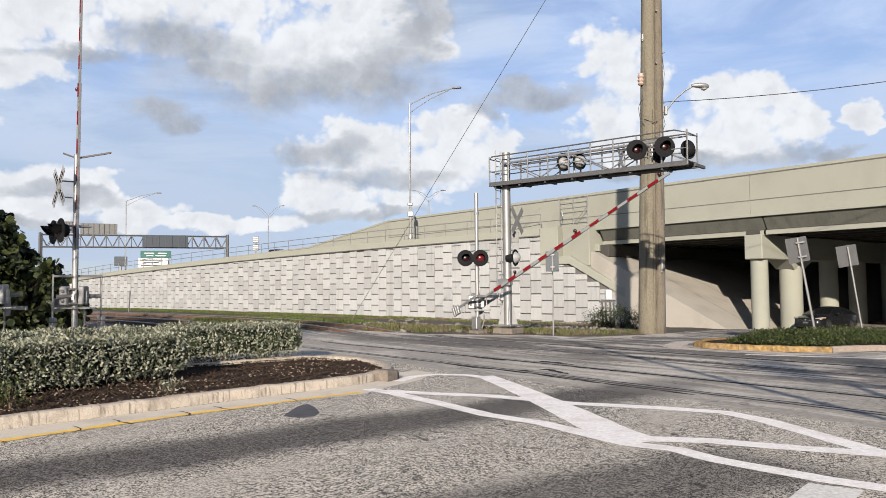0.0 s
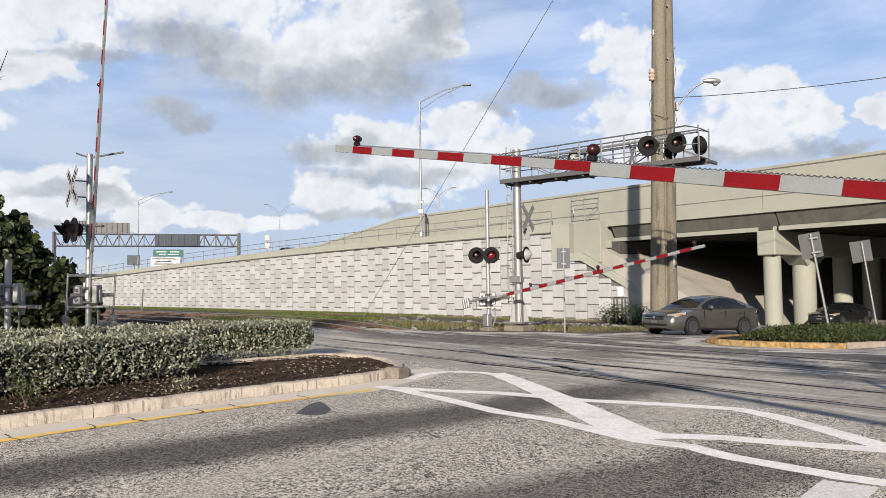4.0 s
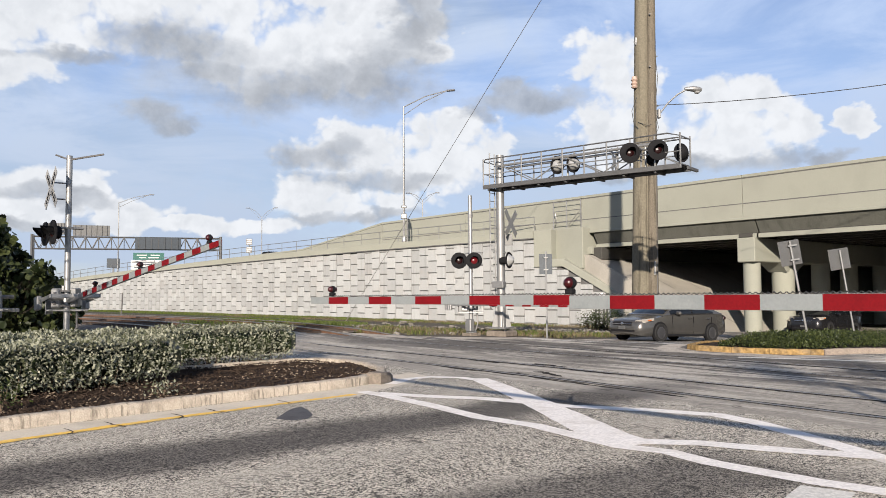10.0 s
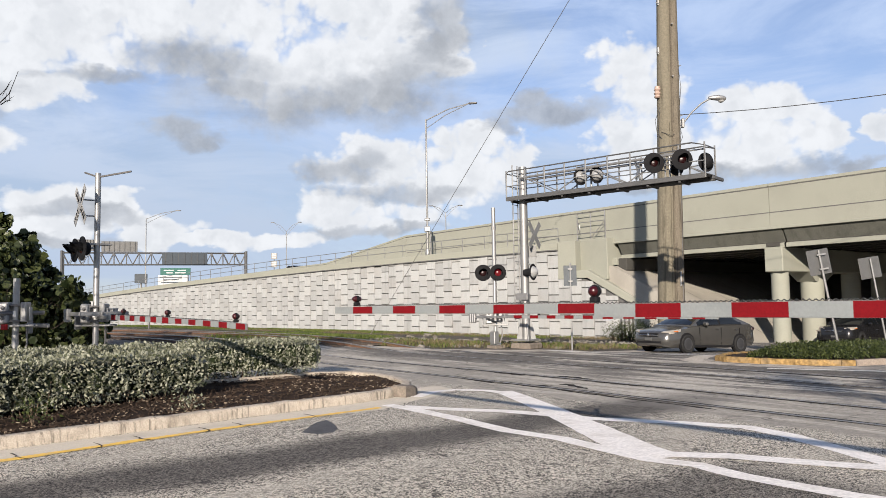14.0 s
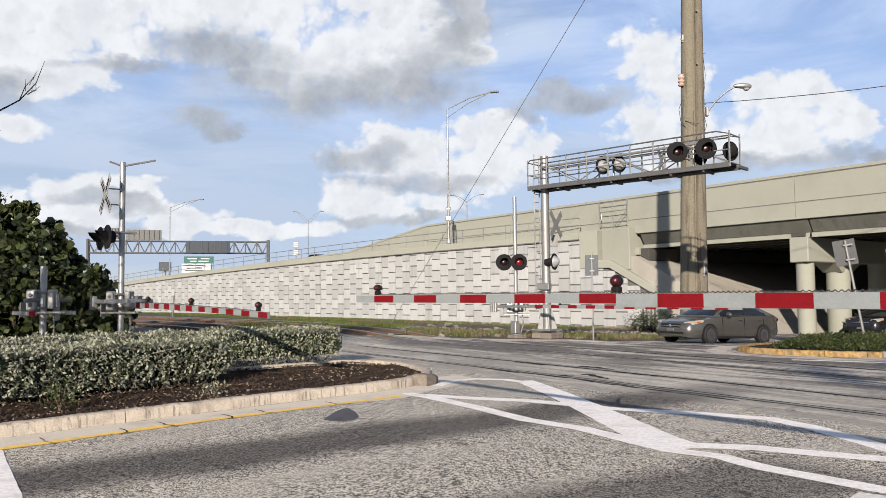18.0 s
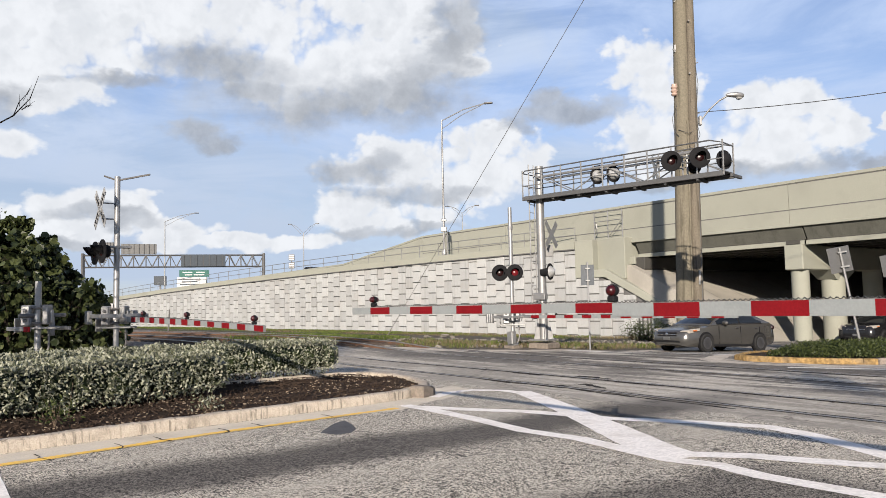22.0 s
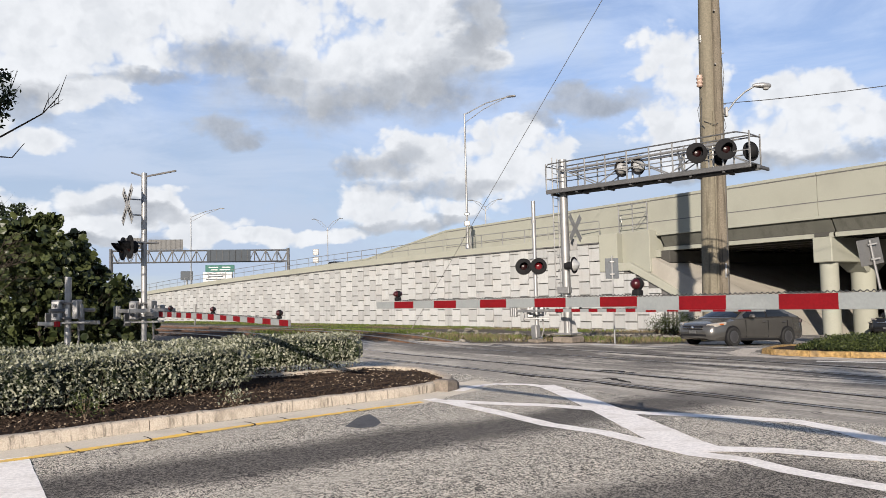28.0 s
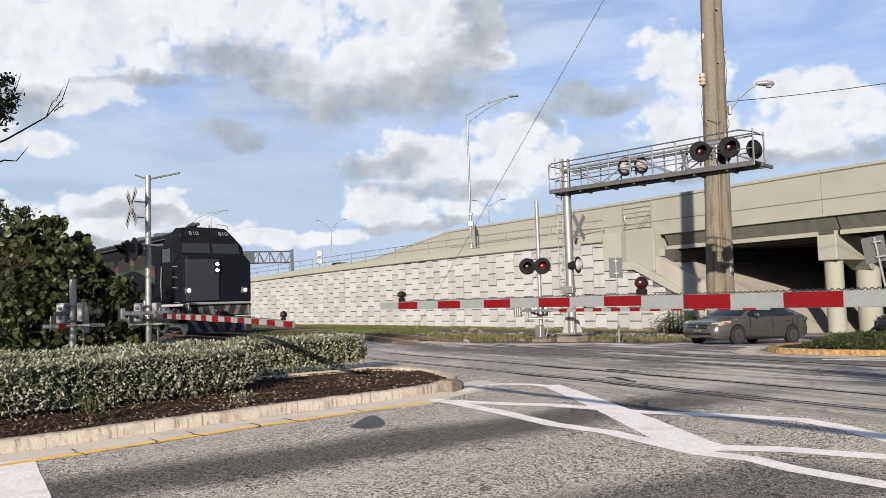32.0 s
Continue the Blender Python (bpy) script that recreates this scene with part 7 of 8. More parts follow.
def build_signs():
    x, y = 3.9, 27.3
    g = gz(x, y)
    t = thing("road_sign", pose(x, y, g), "back of a small road sign on a grey post", "road sign", group="road signs")
    part("post", Shape().rod((0, 0, -0.1), (0, 0, 3.0 - g), 0.030, n=10), "aluminium", t)
    part("panel", Shape().box((0, 0.05, 2.55 - g), (0.46, 0.012, 0.72), b=0.004), "sign_dark", t)
    for z in (2.35, 2.78):
        part("bracket", Shape().box((0, 0.0, z - g), (0.16, 0.08, 0.05), b=0.008), "aluminium", t)
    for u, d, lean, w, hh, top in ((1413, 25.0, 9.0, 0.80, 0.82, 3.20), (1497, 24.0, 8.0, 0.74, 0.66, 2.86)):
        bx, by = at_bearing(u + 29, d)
        g = gz(bx, by)
        t = thing("road_sign", pose(bx, by, g, 0, -lean, 0), "leaning road sign seen from behind on a steel post", "road sign", group="road signs")
        part("post", Shape().rod((0, 0, -0.1), (0, 0, top - g + (0.0 if u < 1450 else -0.02)), 0.04 if u < 1450 else 0.03, n=10), "galvanised", t)
        part("panel", Shape().box((-0.02, 0.06, top - g - hh / 2 + 0.03), (w, 0.012, hh), pose(0, 0, 0, 0, 0, 12) , 0.05), "sign_back", t)
        for z in ((top - g - 0.15), (top - g - 0.62)) if u < 1450 else ():
            part("bracket", Shape().box((0.05, 0.0, z), (0.30, 0.10, 0.06), b=0.01), "galvanised", t)
        if u > 1450:
            part("sticker", Shape().box((-0.26, 0.045, top - g - 0.28), (0.10, 0.006, 0.14)), "sign_white", t)
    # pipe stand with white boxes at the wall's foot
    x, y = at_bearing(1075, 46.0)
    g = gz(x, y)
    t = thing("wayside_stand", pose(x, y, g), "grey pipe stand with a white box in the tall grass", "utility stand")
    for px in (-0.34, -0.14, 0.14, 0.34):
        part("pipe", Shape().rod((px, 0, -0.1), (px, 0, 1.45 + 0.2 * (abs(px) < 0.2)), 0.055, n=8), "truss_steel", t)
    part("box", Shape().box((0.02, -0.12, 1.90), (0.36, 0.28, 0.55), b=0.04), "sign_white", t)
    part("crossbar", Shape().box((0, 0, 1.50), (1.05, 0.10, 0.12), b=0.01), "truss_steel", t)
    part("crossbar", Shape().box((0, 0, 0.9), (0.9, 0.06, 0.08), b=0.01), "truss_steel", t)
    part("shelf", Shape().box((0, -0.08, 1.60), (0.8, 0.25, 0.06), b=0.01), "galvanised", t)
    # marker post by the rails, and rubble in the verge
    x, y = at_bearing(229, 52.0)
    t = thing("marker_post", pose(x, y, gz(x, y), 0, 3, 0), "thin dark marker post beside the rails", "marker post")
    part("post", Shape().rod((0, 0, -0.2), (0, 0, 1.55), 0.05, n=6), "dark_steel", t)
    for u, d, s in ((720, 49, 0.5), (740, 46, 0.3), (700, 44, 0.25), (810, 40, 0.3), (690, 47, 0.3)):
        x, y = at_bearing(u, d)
        r = Shape()
        for i in range(4 if s > 0.5 else 2):
            r.box((random.uniform(-0.3, 0.3) * s, random.uniform(-0.2, 0.2), 0.12 * s + 0.22 * s * i), (s * random.uniform(0.8, 1.1), s * 0.6, 0.2 * s), pose(0, 0, 0, random.uniform(-6, 6), random.uniform(-6, 6), random.uniform(-30, 30)), 0.03)
        part("rubble", r, "debris", label="broken concrete slabs lying on the bare earth", category="rubble", group="rubble", at=pose(x, y, gz(x, y)))


# ---- vehicles ----
def wheel(parent, x, y, r, rim, out):
    w = part("wheel", Shape().lathe([(r * 0.62, -0.05), (r * 0.66, -0.10), (r * 0.92, -0.11), (r, -0.08), (r, 0.08), (r * 0.92, 0.11), (r * 0.66, 0.10)], None, 28), "rubber", parent, smooth=True, at=pose(x, y, r, 90 * out, 0, 0))
    s = Shape().lathe([(r * 0.66, -0.095), (r * 0.60, -0.10), (r * 0.56, -0.075), (r * 0.1, -0.07), (0, -0.075)][::-1], None, 24)
    part("rim", s, rim, w, smooth=True)
    for i in range(7):
        part("spoke", Shape().box((r * 0.34, 0, -0.07), (r * 0.5, r * 0.13, 0.05), pose(0, 0, 0, 0, 0, i * 360 / 7), 0.008), "alloy", w)
    return w


WHEELS = {}


def car(name, x_list, paint, label, length, width, height, wheel_x, wheel_r, suv=False):
    """A car whose front is at x = 0 and which runs along -x; its own z is up."""
    t = thing(name, pose(0, 0, 0), label, "car", group="cars at the crossing")
    hw = width / 2
    rings = []
    for x, zb, zm, zt, k in x_list:
        w = hw * k
        ring = [(-w * 0.86, zb), (-w * 0.97, zb + 0.10), (-w, (zb + zm) / 2), (-w * 0.985, zm), (-w * 0.93, zt - 0.03), (-w * 0.78, zt + 0.0), (-w * 0.4, zt + 0.018)]
        ring += [(-y, z) for y, z in reversed(ring)]
        rings.append([(x, y, z) for y, z in ring])
    part("body", Shape().loft(rings), paint, t, smooth=True)
    # cabin: a painted shell with the glass set on it
    tops, belt0, belt1 = (SUV_TOP, 1.04, 1.12) if suv else (SEDAN_TOP, 0.93, 1.03)
    cuts = (1.95, 2.72, 2.80, 3.62, 3.68, 4.1) if suv else (1.80, 2.68, 2.75, 3.50, 3.50, 3.50)
    x0, x1 = tops[0][0], tops[-1][0]
    rb = hw * 0.93

    def top(x):
        for (xa, za), (xb, zb) in zip(tops, tops[1:]):
            if x <= xb:
                k = (x - xa) / (xb - xa)
                return za + (zb - za) * k
        return tops[-1][1]

    def belt(x):
        return belt0 + (belt1 - belt0) * (x - x0) / (x1 - x0)

    def side(x, v, out=0.0):
        """A point of the cabin's flank, v from the belt (0) to the roof's edge (1)."""
        h = max(0.012, top(x) - 0.045 - belt(x))
        lean = 0.56 * h * v ** 1.25
        return rb - lean + out, belt(x) + h * v + out * 0.5

    def over(x, u, out=0.0):
        """A point of the cabin's top, u from its middle (0) to its edge (1)."""
        ye, ze = side(x, 1.0)
        return ye * u, ze + (top(x) - ze) * (1 - u * u) + out
    n = 26
    rings = []
    for i in range(n + 1):
        x = x0 + (x1 - x0) * i / n
        half = [(rb * 0.97, belt(x) - 0.08)] + [side(x, v) for v in (0.0, 0.33, 0.66, 0.9, 1.0)] + [over(x, u) for u in (0.86, 0.55)]
        rings.append([(x, y, z) for y, z in half] + [(x, 0.0, top(x))] + [(x, -y, z) for y, z in reversed(half)])
    part("cabin", Shape().loft(rings), paint, t, smooth=True)

    def pane(name, xs, cross, tag=""):
        """A thin curved pane over the shell: cross(x, out) gives its points across at that station."""
        rows = [[(x, y, z) for y, z in cross(x, 0.012)] + [(x, y, z) for y, z in reversed(cross(x, -0.01))] for x in xs]
        part(name, Shape().loft(rows), "car_glass", t, tag, smooth=True)
    us = [-0.90, -0.6, -0.3, 0.0, 0.3, 0.6, 0.90]
    peak = max(tops, key=lambda e: e[1])[0]
    w0, w1 = x0 + 0.07, next(x for x, z in tops if z > max(e[1] for e in tops) - 0.10) + 0.02
    pane("windscreen", [w0 + (w1 - w0) * k / 8 for k in range(9)], lambda x, o: [(over(x, abs(u), o)[0] * (1 if u > 0 else -1), over(x, abs(u), o)[1]) for u in us], "dark raked windscreen")
    r0 = next(x for x, z in tops if x > peak and z < max(e[1] for e in tops) - 0.07)
    pane("rear_window", [r0 + (x1 - 0.08 - r0) * k / 8 for k in range(9)], lambda x, o: [(over(x, abs(u), o)[0] * (1 if u > 0 else -1), over(x, abs(u), o)[1]) for u in us])
    for sg in (-1, 1):
        for q0, q1 in zip(cuts[::2], cuts[1::2]):
            if q1 - q0 > 0.05:
                pane("side_window", [q0 + (q1 - q0) * k / 8 for k in range(9)], lambda x, o: [(sg * side(x, v, o)[0], side(x, v, o)[1]) for v in (0.06, 0.35, 0.62, 0.86)])
        front = [x0 + 0.36 + (cuts[0] - x0 - 0.37) * k / 4 for k in range(5)]
        pane("quarter_light", front, lambda x, o: [(sg * side(x, v, o)[0], side(x, v, o)[1]) for v in (0.08, 0.4, 0.78)])
        if not suv:
            tail = [3.50 + 0.40 * k / 4 for k in range(5)]
            pane("rear_quarter_light", tail, lambda x, o: [(sg * side(x, v, o)[0], side(x, v, o)[1]) for v in (0.08, 0.4, 0.08 + 0.72 * max(0.05, 1 - (x - 3.50) / 0.40))])
        part("window_trim", Shape().tube([(x, sg * (side(x, 0.02)[0] + 0.008), side(x, 0.02)[1]) for x in (x0 + 0.4, 2.2, 3.0, 3.6, x1 - 0.45)], 0.009, 5), "black_housing", t)
        base = [(x0, belt0), (1.95, 0.95), (3.0, 0.98), (x1 - 0.1, belt1)]
        px = cuts[1]
        part("door_pillar", Shape().tube([(px + 0.035, sg * (side(px, v)[0] + 0.004), side(px, v)[1]) for v in (0.05, 0.5, 0.92)], 0.022, 6), "black_housing", t)
        part("mirror", Shape().box((x0 + 0.62, sg * (hw + 0.08), belt0 + 0.09), (0.14, 0.24, 0.15), b=0.055), paint, t)
        for sx in (base[1][0] - 0.35, px + 0.05, base[3][0] - 0.55):
            part("door_seam", Shape().box((sx, sg * (hw * 0.982), 0.60), (0.007, 0.03, 0.60)), "black_housing", t)
        for sx in (px - 0.18, base[3][0] - 0.78):
            part("door_handle", Shape().box((sx, sg * (hw + 0.01), 0.84), (0.20, 0.03, 0.035), b=0.012), paint if not suv else "chrome", t)
        part("sill", Shape().box((length / 2, sg * hw * 0.94, 0.24), (length * 0.50, 0.06, 0.09), b=0.02), "black_housing", t)
        fx = x_list[1][0]
        part("headlight", Shape().loft([[(fx + 0.02, sg * hw * 0.60, 0.63), (fx - 0.02, sg * hw * 0.60, 0.72), (fx + 0.06, sg * hw * 0.60, 0.74)], [(fx + 0.16, sg * hw * 0.90, 0.65), (fx + 0.14, sg * hw * 0.92, 0.75), (fx + 0.24, sg * hw * 0.90, 0.79)], [(fx + 0.55, sg * hw * 0.985, 0.74), (fx + 0.55, sg * hw * 0.99, 0.79), (fx + 0.58, sg * hw * 0.95, 0.82)]] if not suv else
             [[(fx - 0.04, sg * hw * 0.55, 0.78), (fx - 0.05, sg * hw * 0.55, 0.88), (fx + 0.06, sg * hw * 0.55, 0.92)], [(fx + 0.10, sg * hw * 0.92, 0.80), (fx + 0.08, sg * hw * 0.93, 0.92), (fx + 0.2, sg * hw * 0.9, 0.96)], [(fx + 0.42, sg * hw * 0.995, 0.88), (fx + 0.42, sg * hw * 0.995, 0.94), (fx + 0.45, sg * hw * 0.96, 0.97)]]), "lamp_clear", t, "clear headlight")
        part("turn_light", Shape().box((fx + 0.34, sg * hw * 0.972, 0.74 if not suv else 0.88), (0.16, 0.05, 0.045), b=0.01), "lamp_amber", t)
        part("fog_light", Shape().lathe([(0.045, 0), (0.04, 0.012), (0, 0.018)], pose(fx - 0.05 + 0.08, sg * hw * 0.72, 0.34, 0, -90, 0), 12), "black_housing", t)
        part("tail_light", Shape().box((length - 0.16, sg * hw * 0.70, 0.88), (0.16, 0.3, 0.14), b=0.03), "red_lens", t)
    fx = x_list[0][0]
    part("grille", Shape().box((fx + 0.02, 0, 0.60 if not suv else 0.74), (0.07, hw * 1.0, 0.15), b=0.03), "black_housing", t)
    part("grille_bar", Shape().box((fx - 0.02, 0, 0.60 if not suv else 0.74), (0.03, hw * 0.98, 0.02), b=0.006), "chrome", t)
    part("badge", Shape().lathe([(0.055, 0), (0.05, 0.012), (0, 0.015)], pose(fx - 0.02, 0, 0.61 if not suv else 0.76, 0, -90, 0), 16), "chrome", t)
    part("air_intake", Shape().box((fx + 0.03, 0, 0.36), (0.08, hw * 1.25, 0.09), b=0.02), "black_housing", t)
    part("plate", Shape().box((fx - 0.02, 0, 0.46), (0.02, 0.31, 0.10), b=0.004), "sign_back", t)
    for sg in (-1, 1):
        for wx in wheel_x:
            part("wheel_arch", Shape().lathe([(wheel_r * 1.16, -0.03), (wheel_r * 1.16, 0.03)], pose(wx, sg * (hw - 0.026), wheel_r + 0.01, 90, 0, 0), 24), "black_housing", t)
            w = wheel(t, wx, sg * (hw - 0.06), wheel_r, "alloy" if not suv else "chrome", sg)
            WHEELS.setdefault(t.name, []).append((w, wx, sg * (hw - 0.06), wheel_r, sg))
    return t


SEDAN = [(0.0, 0.26, 0.46, 0.62, 0.60), (0.08, 0.22, 0.48, 0.70, 0.80), (0.30, 0.19, 0.52, 0.76, 0.95), (0.70, 0.18, 0.56, 0.84, 0.995), (1.25, 0.18, 0.60, 0.93, 1.0), (2.0, 0.18, 0.62, 0.955, 1.0), (3.0, 0.18, 0.64, 0.985, 1.0), (3.9, 0.19, 0.66, 1.03, 0.99), (4.45, 0.22, 0.66, 1.05, 0.93), (4.72, 0.26, 0.62, 1.0, 0.84), (4.82, 0.30, 0.58, 0.84, 0.72)]
SEDAN_TOP = [(1.18, 0.955), (1.45, 1.10), (1.75, 1.245), (2.05, 1.36), (2.30, 1.425), (2.60, 1.462), (2.90, 1.47), (3.20, 1.452), (3.50, 1.395), (3.80, 1.305), (4.10, 1.19), (4.40, 1.075)]
SUV_TOP = [(1.02, 1.06), (1.35, 1.26), (1.65, 1.44), (1.90, 1.57), (2.20, 1.66), (2.60, 1.70), (3.30, 1.70), (3.80, 1.66), (4.15, 1.56), (4.40, 1.38), (4.58, 1.16)]
SUV = [(0.0, 0.30, 0.55, 0.80, 0.66), (0.08, 0.26, 0.58, 0.90, 0.84), (0.30, 0.24, 0.62, 0.96, 0.96), (0.75, 0.23, 0.66, 1.02, 1.0), (1.2, 0.23, 0.70, 1.06, 1.0), (2.2, 0.23, 0.72, 1.08, 1.0), (3.4, 0.23, 0.74, 1.10, 1.0), (4.2, 0.25, 0.74, 1.12, 0.98), (4.55, 0.28, 0.70, 1.08, 0.9), (4.65, 0.32, 0.64, 0.9, 0.8)]
MOVERS = {}


def build_verge_stones():
    """Pale gravel and clods on the bare earth between the wall and the road."""
    sh = Shape()
    for i in range(900):
        x, y = random.uniform(-6.0, 9.0), random.uniform(28.2, 44.0)
        if y < 27.6 + max(0.0, x - 4.0) * 1.2 or noise.noise((x * 0.5, y * 0.5, 9)) < -0.05:
            continue
        r = random.uniform(0.02, 0.07) * random.choice((1, 1, 1, 1.8))
        sh.box((0, 0, 0), (r * 2, r * 1.5, r), pose(x, y, gz(x, y) + 0.005, random.uniform(-20, 20), random.uniform(-20, 20), random.uniform(0, 360)), r * 0.35)
    part("verge_gravel", sh, "debris", label="pale stones and clods scattered on the bare earth", category="gravel", kind="stuff")


def build_cars():
    MOVERS["sedan"] = car("sedan", SEDAN, "car_grey", "grey sedan waiting at the lowered gate", 4.82, 1.80, 1.47, (0.95, 3.73), 0.32)
    MOVERS["suv"] = car("suv", SUV, "car_black", "black sport utility car waiting under the bridge", 4.65, 1.86, 1.70, (0.95, 3.65), 0.35, True)
    c = car("sedan", SEDAN, "car_black", "black sedan waiting in the lane under the bridge", 4.82, 1.80, 1.45, (0.95, 3.73), 0.32)
    c.matrix_basis = road_pose(Vector((21.4, 45.5)), 0.0)


def road_pose(front, s, heading=36.5):
    """The pose of a car on the far lanes, s metres short of where it comes to rest."""
    way = Vector((math.cos(radians(heading)), math.sin(radians(heading))))
    p = front + way * s
    b = p + way * 4.0
    za, zb = gz(p.x, p.y), gz(b.x, b.y)
    return pose(p.x, p.y, za + 0.03, 0, -math.degrees(math.atan2(zb - za, 4.0)), heading)


def build_train():
    """A cowl-bodied passenger engine; its front is at x = 0 and it runs towards +x."""
    t = thing("locomotive", pose(0, 0, 0), "dark blue passenger locomotive with lit headlights coming along the track", "locomotive")

    def ring(x, hw, z0, zs, zt, top):
        pts = [(-hw, z0), (-hw, zs), (-hw * 0.97, zs + (zt - zs) * 0.25), (-top, zt), (-top * 0.5, zt + 0.05)]
        pts += [(-y, z) for y, z in reversed(pts)]
        return [(x, y, z) for y, z in pts]
    nose = [ring(0.0, 1.46, 1.42, 2.98, 3.26, 1.30), ring(-0.06, 1.53, 1.40, 3.05, 3.36, 1.30), ring(-0.35, 1.56, 1.38, 3.10, 3.40, 1.40), ring(-0.80, 1.57, 1.38, 3.10, 3.42, 1.42)]
    part("nose", Shape().loft(nose[::-1]), "loco_blue", t)
    cab = [ring(-0.62, 1.52, 3.30, 3.36, 3.42, 1.35), ring(-0.86, 1.55, 3.2, 3.80, 4.02, 1.30), ring(-1.05, 1.56, 3.0, 3.85, 4.30, 1.18), ring(-1.45, 1.56, 1.38, 3.85, 4.66, 1.02), ring(-2.2, 1.56, 1.38, 3.85, 4.72, 0.98)]
    part("cab", Shape().loft(cab[::-1]), "loco_navy", t)
    part("cowl", Shape().loft([ring(-17.0, 1.54, 1.38, 3.75, 4.52, 0.95), ring(-2.25, 1.54, 1.38, 3.75, 4.52, 0.95)]), "loco_navy", t, smooth=True)
    # roof: hatches, fans, horns
    for i in range(4):
        part("roof_hatch", Shape().box((-4.5 - 3.0 * i, 0, 4.58), (2.4, 1.5, 0.14), b=0.03), "loco_roof", t)
    for i in range(3):
        part("roof_fan", Shape().lathe([(0.55, 0), (0.55, 0.16), (0.45, 0.2), (0.1, 0.2)], pose(-6 - 2.4 * i, 0, 4.62), 18), "loco_roof", t)
    # paler strip on one shoulder, a highlight put in as colour
    part("roof_edge", Shape().box((-9.6, -1.22, 4.20), (14.5, 0.5, 0.05), pose(0, 0, 0), 0.01), "loco_roof", t)
    part("horn", Shape().rod((-2.6, -0.25, 4.88), (-2.0, -0.25, 4.9), 0.05, 0.09, 10).rod((-2.6, 0.0, 4.88), (-2.05, 0.0, 4.92), 0.045, 0.08, 10).box((-2.6, -0.1, 4.8), (0.2, 0.5, 0.14), None, 0.02), "loco_roof", t)
    part("antenna", Shape().rod((-1.8, 0.5, 4.7), (-1.8, 0.5, 5.2), 0.012, n=5), "cable", t)
    # front
    part("nose_panel", Shape().box((0.03, -0.70, 2.33), (0.03, 1.46, 1.76), b=0.01), "loco_grey", t, "grey door panel on the nose")
    part("light_recess", Shape().box((0.055, -0.06, 2.86), (0.06, 0.26, 0.5), b=0.02), "black_housing", t)
    for z in (2.99, 2.73):
        part("headlight", Shape().lathe([(0.075, 0), (0.07, 0.02), (0, 0.03)], pose(0.085, -0.06, z, 0, 90, 0), 14), "headlight", t, "lit headlight")
    for y in (-1.30, 1.22):
        part("ditch_light", Shape().lathe([(0.08, 0), (0.07, 0.02), (0, 0.03)], pose(0.06, y, 1.88, 0, 90, 0), 14), "headlight", t, "lit ditch light")
        part("light_rim", Shape().box((0.0, y, 1.88), (0.08, 0.32, 0.3), b=0.04), "loco_grey", t)
    for y0, y1 in ((-1.30, -0.06), (0.06, 1.30)):
        k = 0.11
        part("windscreen", Shape().loft([[(-0.71 + k, y0, 3.50), (-0.71 + k, y1, 3.50), (-0.86 + k, y1 * 0.985, 3.94), (-0.86 + k, y0 * 0.985, 3.94)], [(-0.76 + k, y0, 3.50), (-0.76 + k, y1, 3.50), (-0.91 + k, y1 * 0.985, 3.94), (-0.91 + k, y0 * 0.985, 3.94)]]), "loco_glass", t, "cab windscreen")
    part("wiper", Shape().rod((-0.68, -0.75, 3.48), (-0.80, -0.35, 3.88), 0.012, n=5).rod((-0.68, 0.55, 3.48), (-0.80, 0.95, 3.88), 0.012, n=5), "black_housing", t)
    for y in (-0.62, 0.72):
        board = part("number_board", Shape().box((-1.12, y, 4.36), (0.05, 0.72, 0.34), pose(-1.12, 0, 4.36) @ pose(0, 0, 0, 0, -38, 0) @ pose(1.12, 0, -4.36), 0.02), "black_housing", t, "number board with pale digits")
        fc = bpy.data.curves.new("digits", "FONT")
        fc.body, fc.size, fc.align_x, fc.align_y, fc.extrude = "810", 0.30, "CENTER", "CENTER", 0.004
        fc.materials.append(MAT["gate_white"])
        ob = new("digits", fc)
        ob.parent = board
        ob.matrix_basis = Matrix.Translation((-1.065, y, 4.395)) @ Matrix(((0, -0.616, 0.788, 0), (1, 0, 0, 0), (0, 0.788, 0.616, 0), (0, 0, 0, 1)))
    part("round_badge", Shape().lathe([(0.13, 0), (0.12, 0.02), (0.09, 0.02), (0.09, 0.0)], pose(-1.12, -1.12, 4.28, 0, 55, 0), 16), "loco_grey", t)
    part("beacon", Shape().lathe([(0.1, 0), (0.1, 0.1), (0.04, 0.16)], pose(-1.9, 0.4, 4.74), 12), "clear_lens", t)
    # below the nose
    part("sill_step", Shape().box((0.08, 0, 1.33), (0.3, 2.7, 0.1), b=0.02), "gate_white", t)
    part("front_frame", Shape().box((-0.1, 0, 1.05), (0.4, 2.9, 0.55), b=0.03), "loco_under", t)
    part("coupler", Shape().box((0.35, 0, 0.85), (0.6, 0.28, 0.3), b=0.05), "loco_under", t)
    for y in (-1.35, 1.35):
        part("handrail", Shape().tube([(0.12, y, 1.35), (0.14, y, 0.6)], 0.02, 6), "gate_white", t)
    part("plow", Shape().loft([[(0.05, -1.45, 0.75), (0.05, 1.45, 0.75), (0.0, 1.45, 0.75), (0.0, -1.45, 0.75)], [(0.35, -1.4, 0.12), (0.35, 1.4, 0.12), (0.3, 1.4, 0.12), (0.3, -1.4, 0.12)]][::-1]), "loco_under", t)
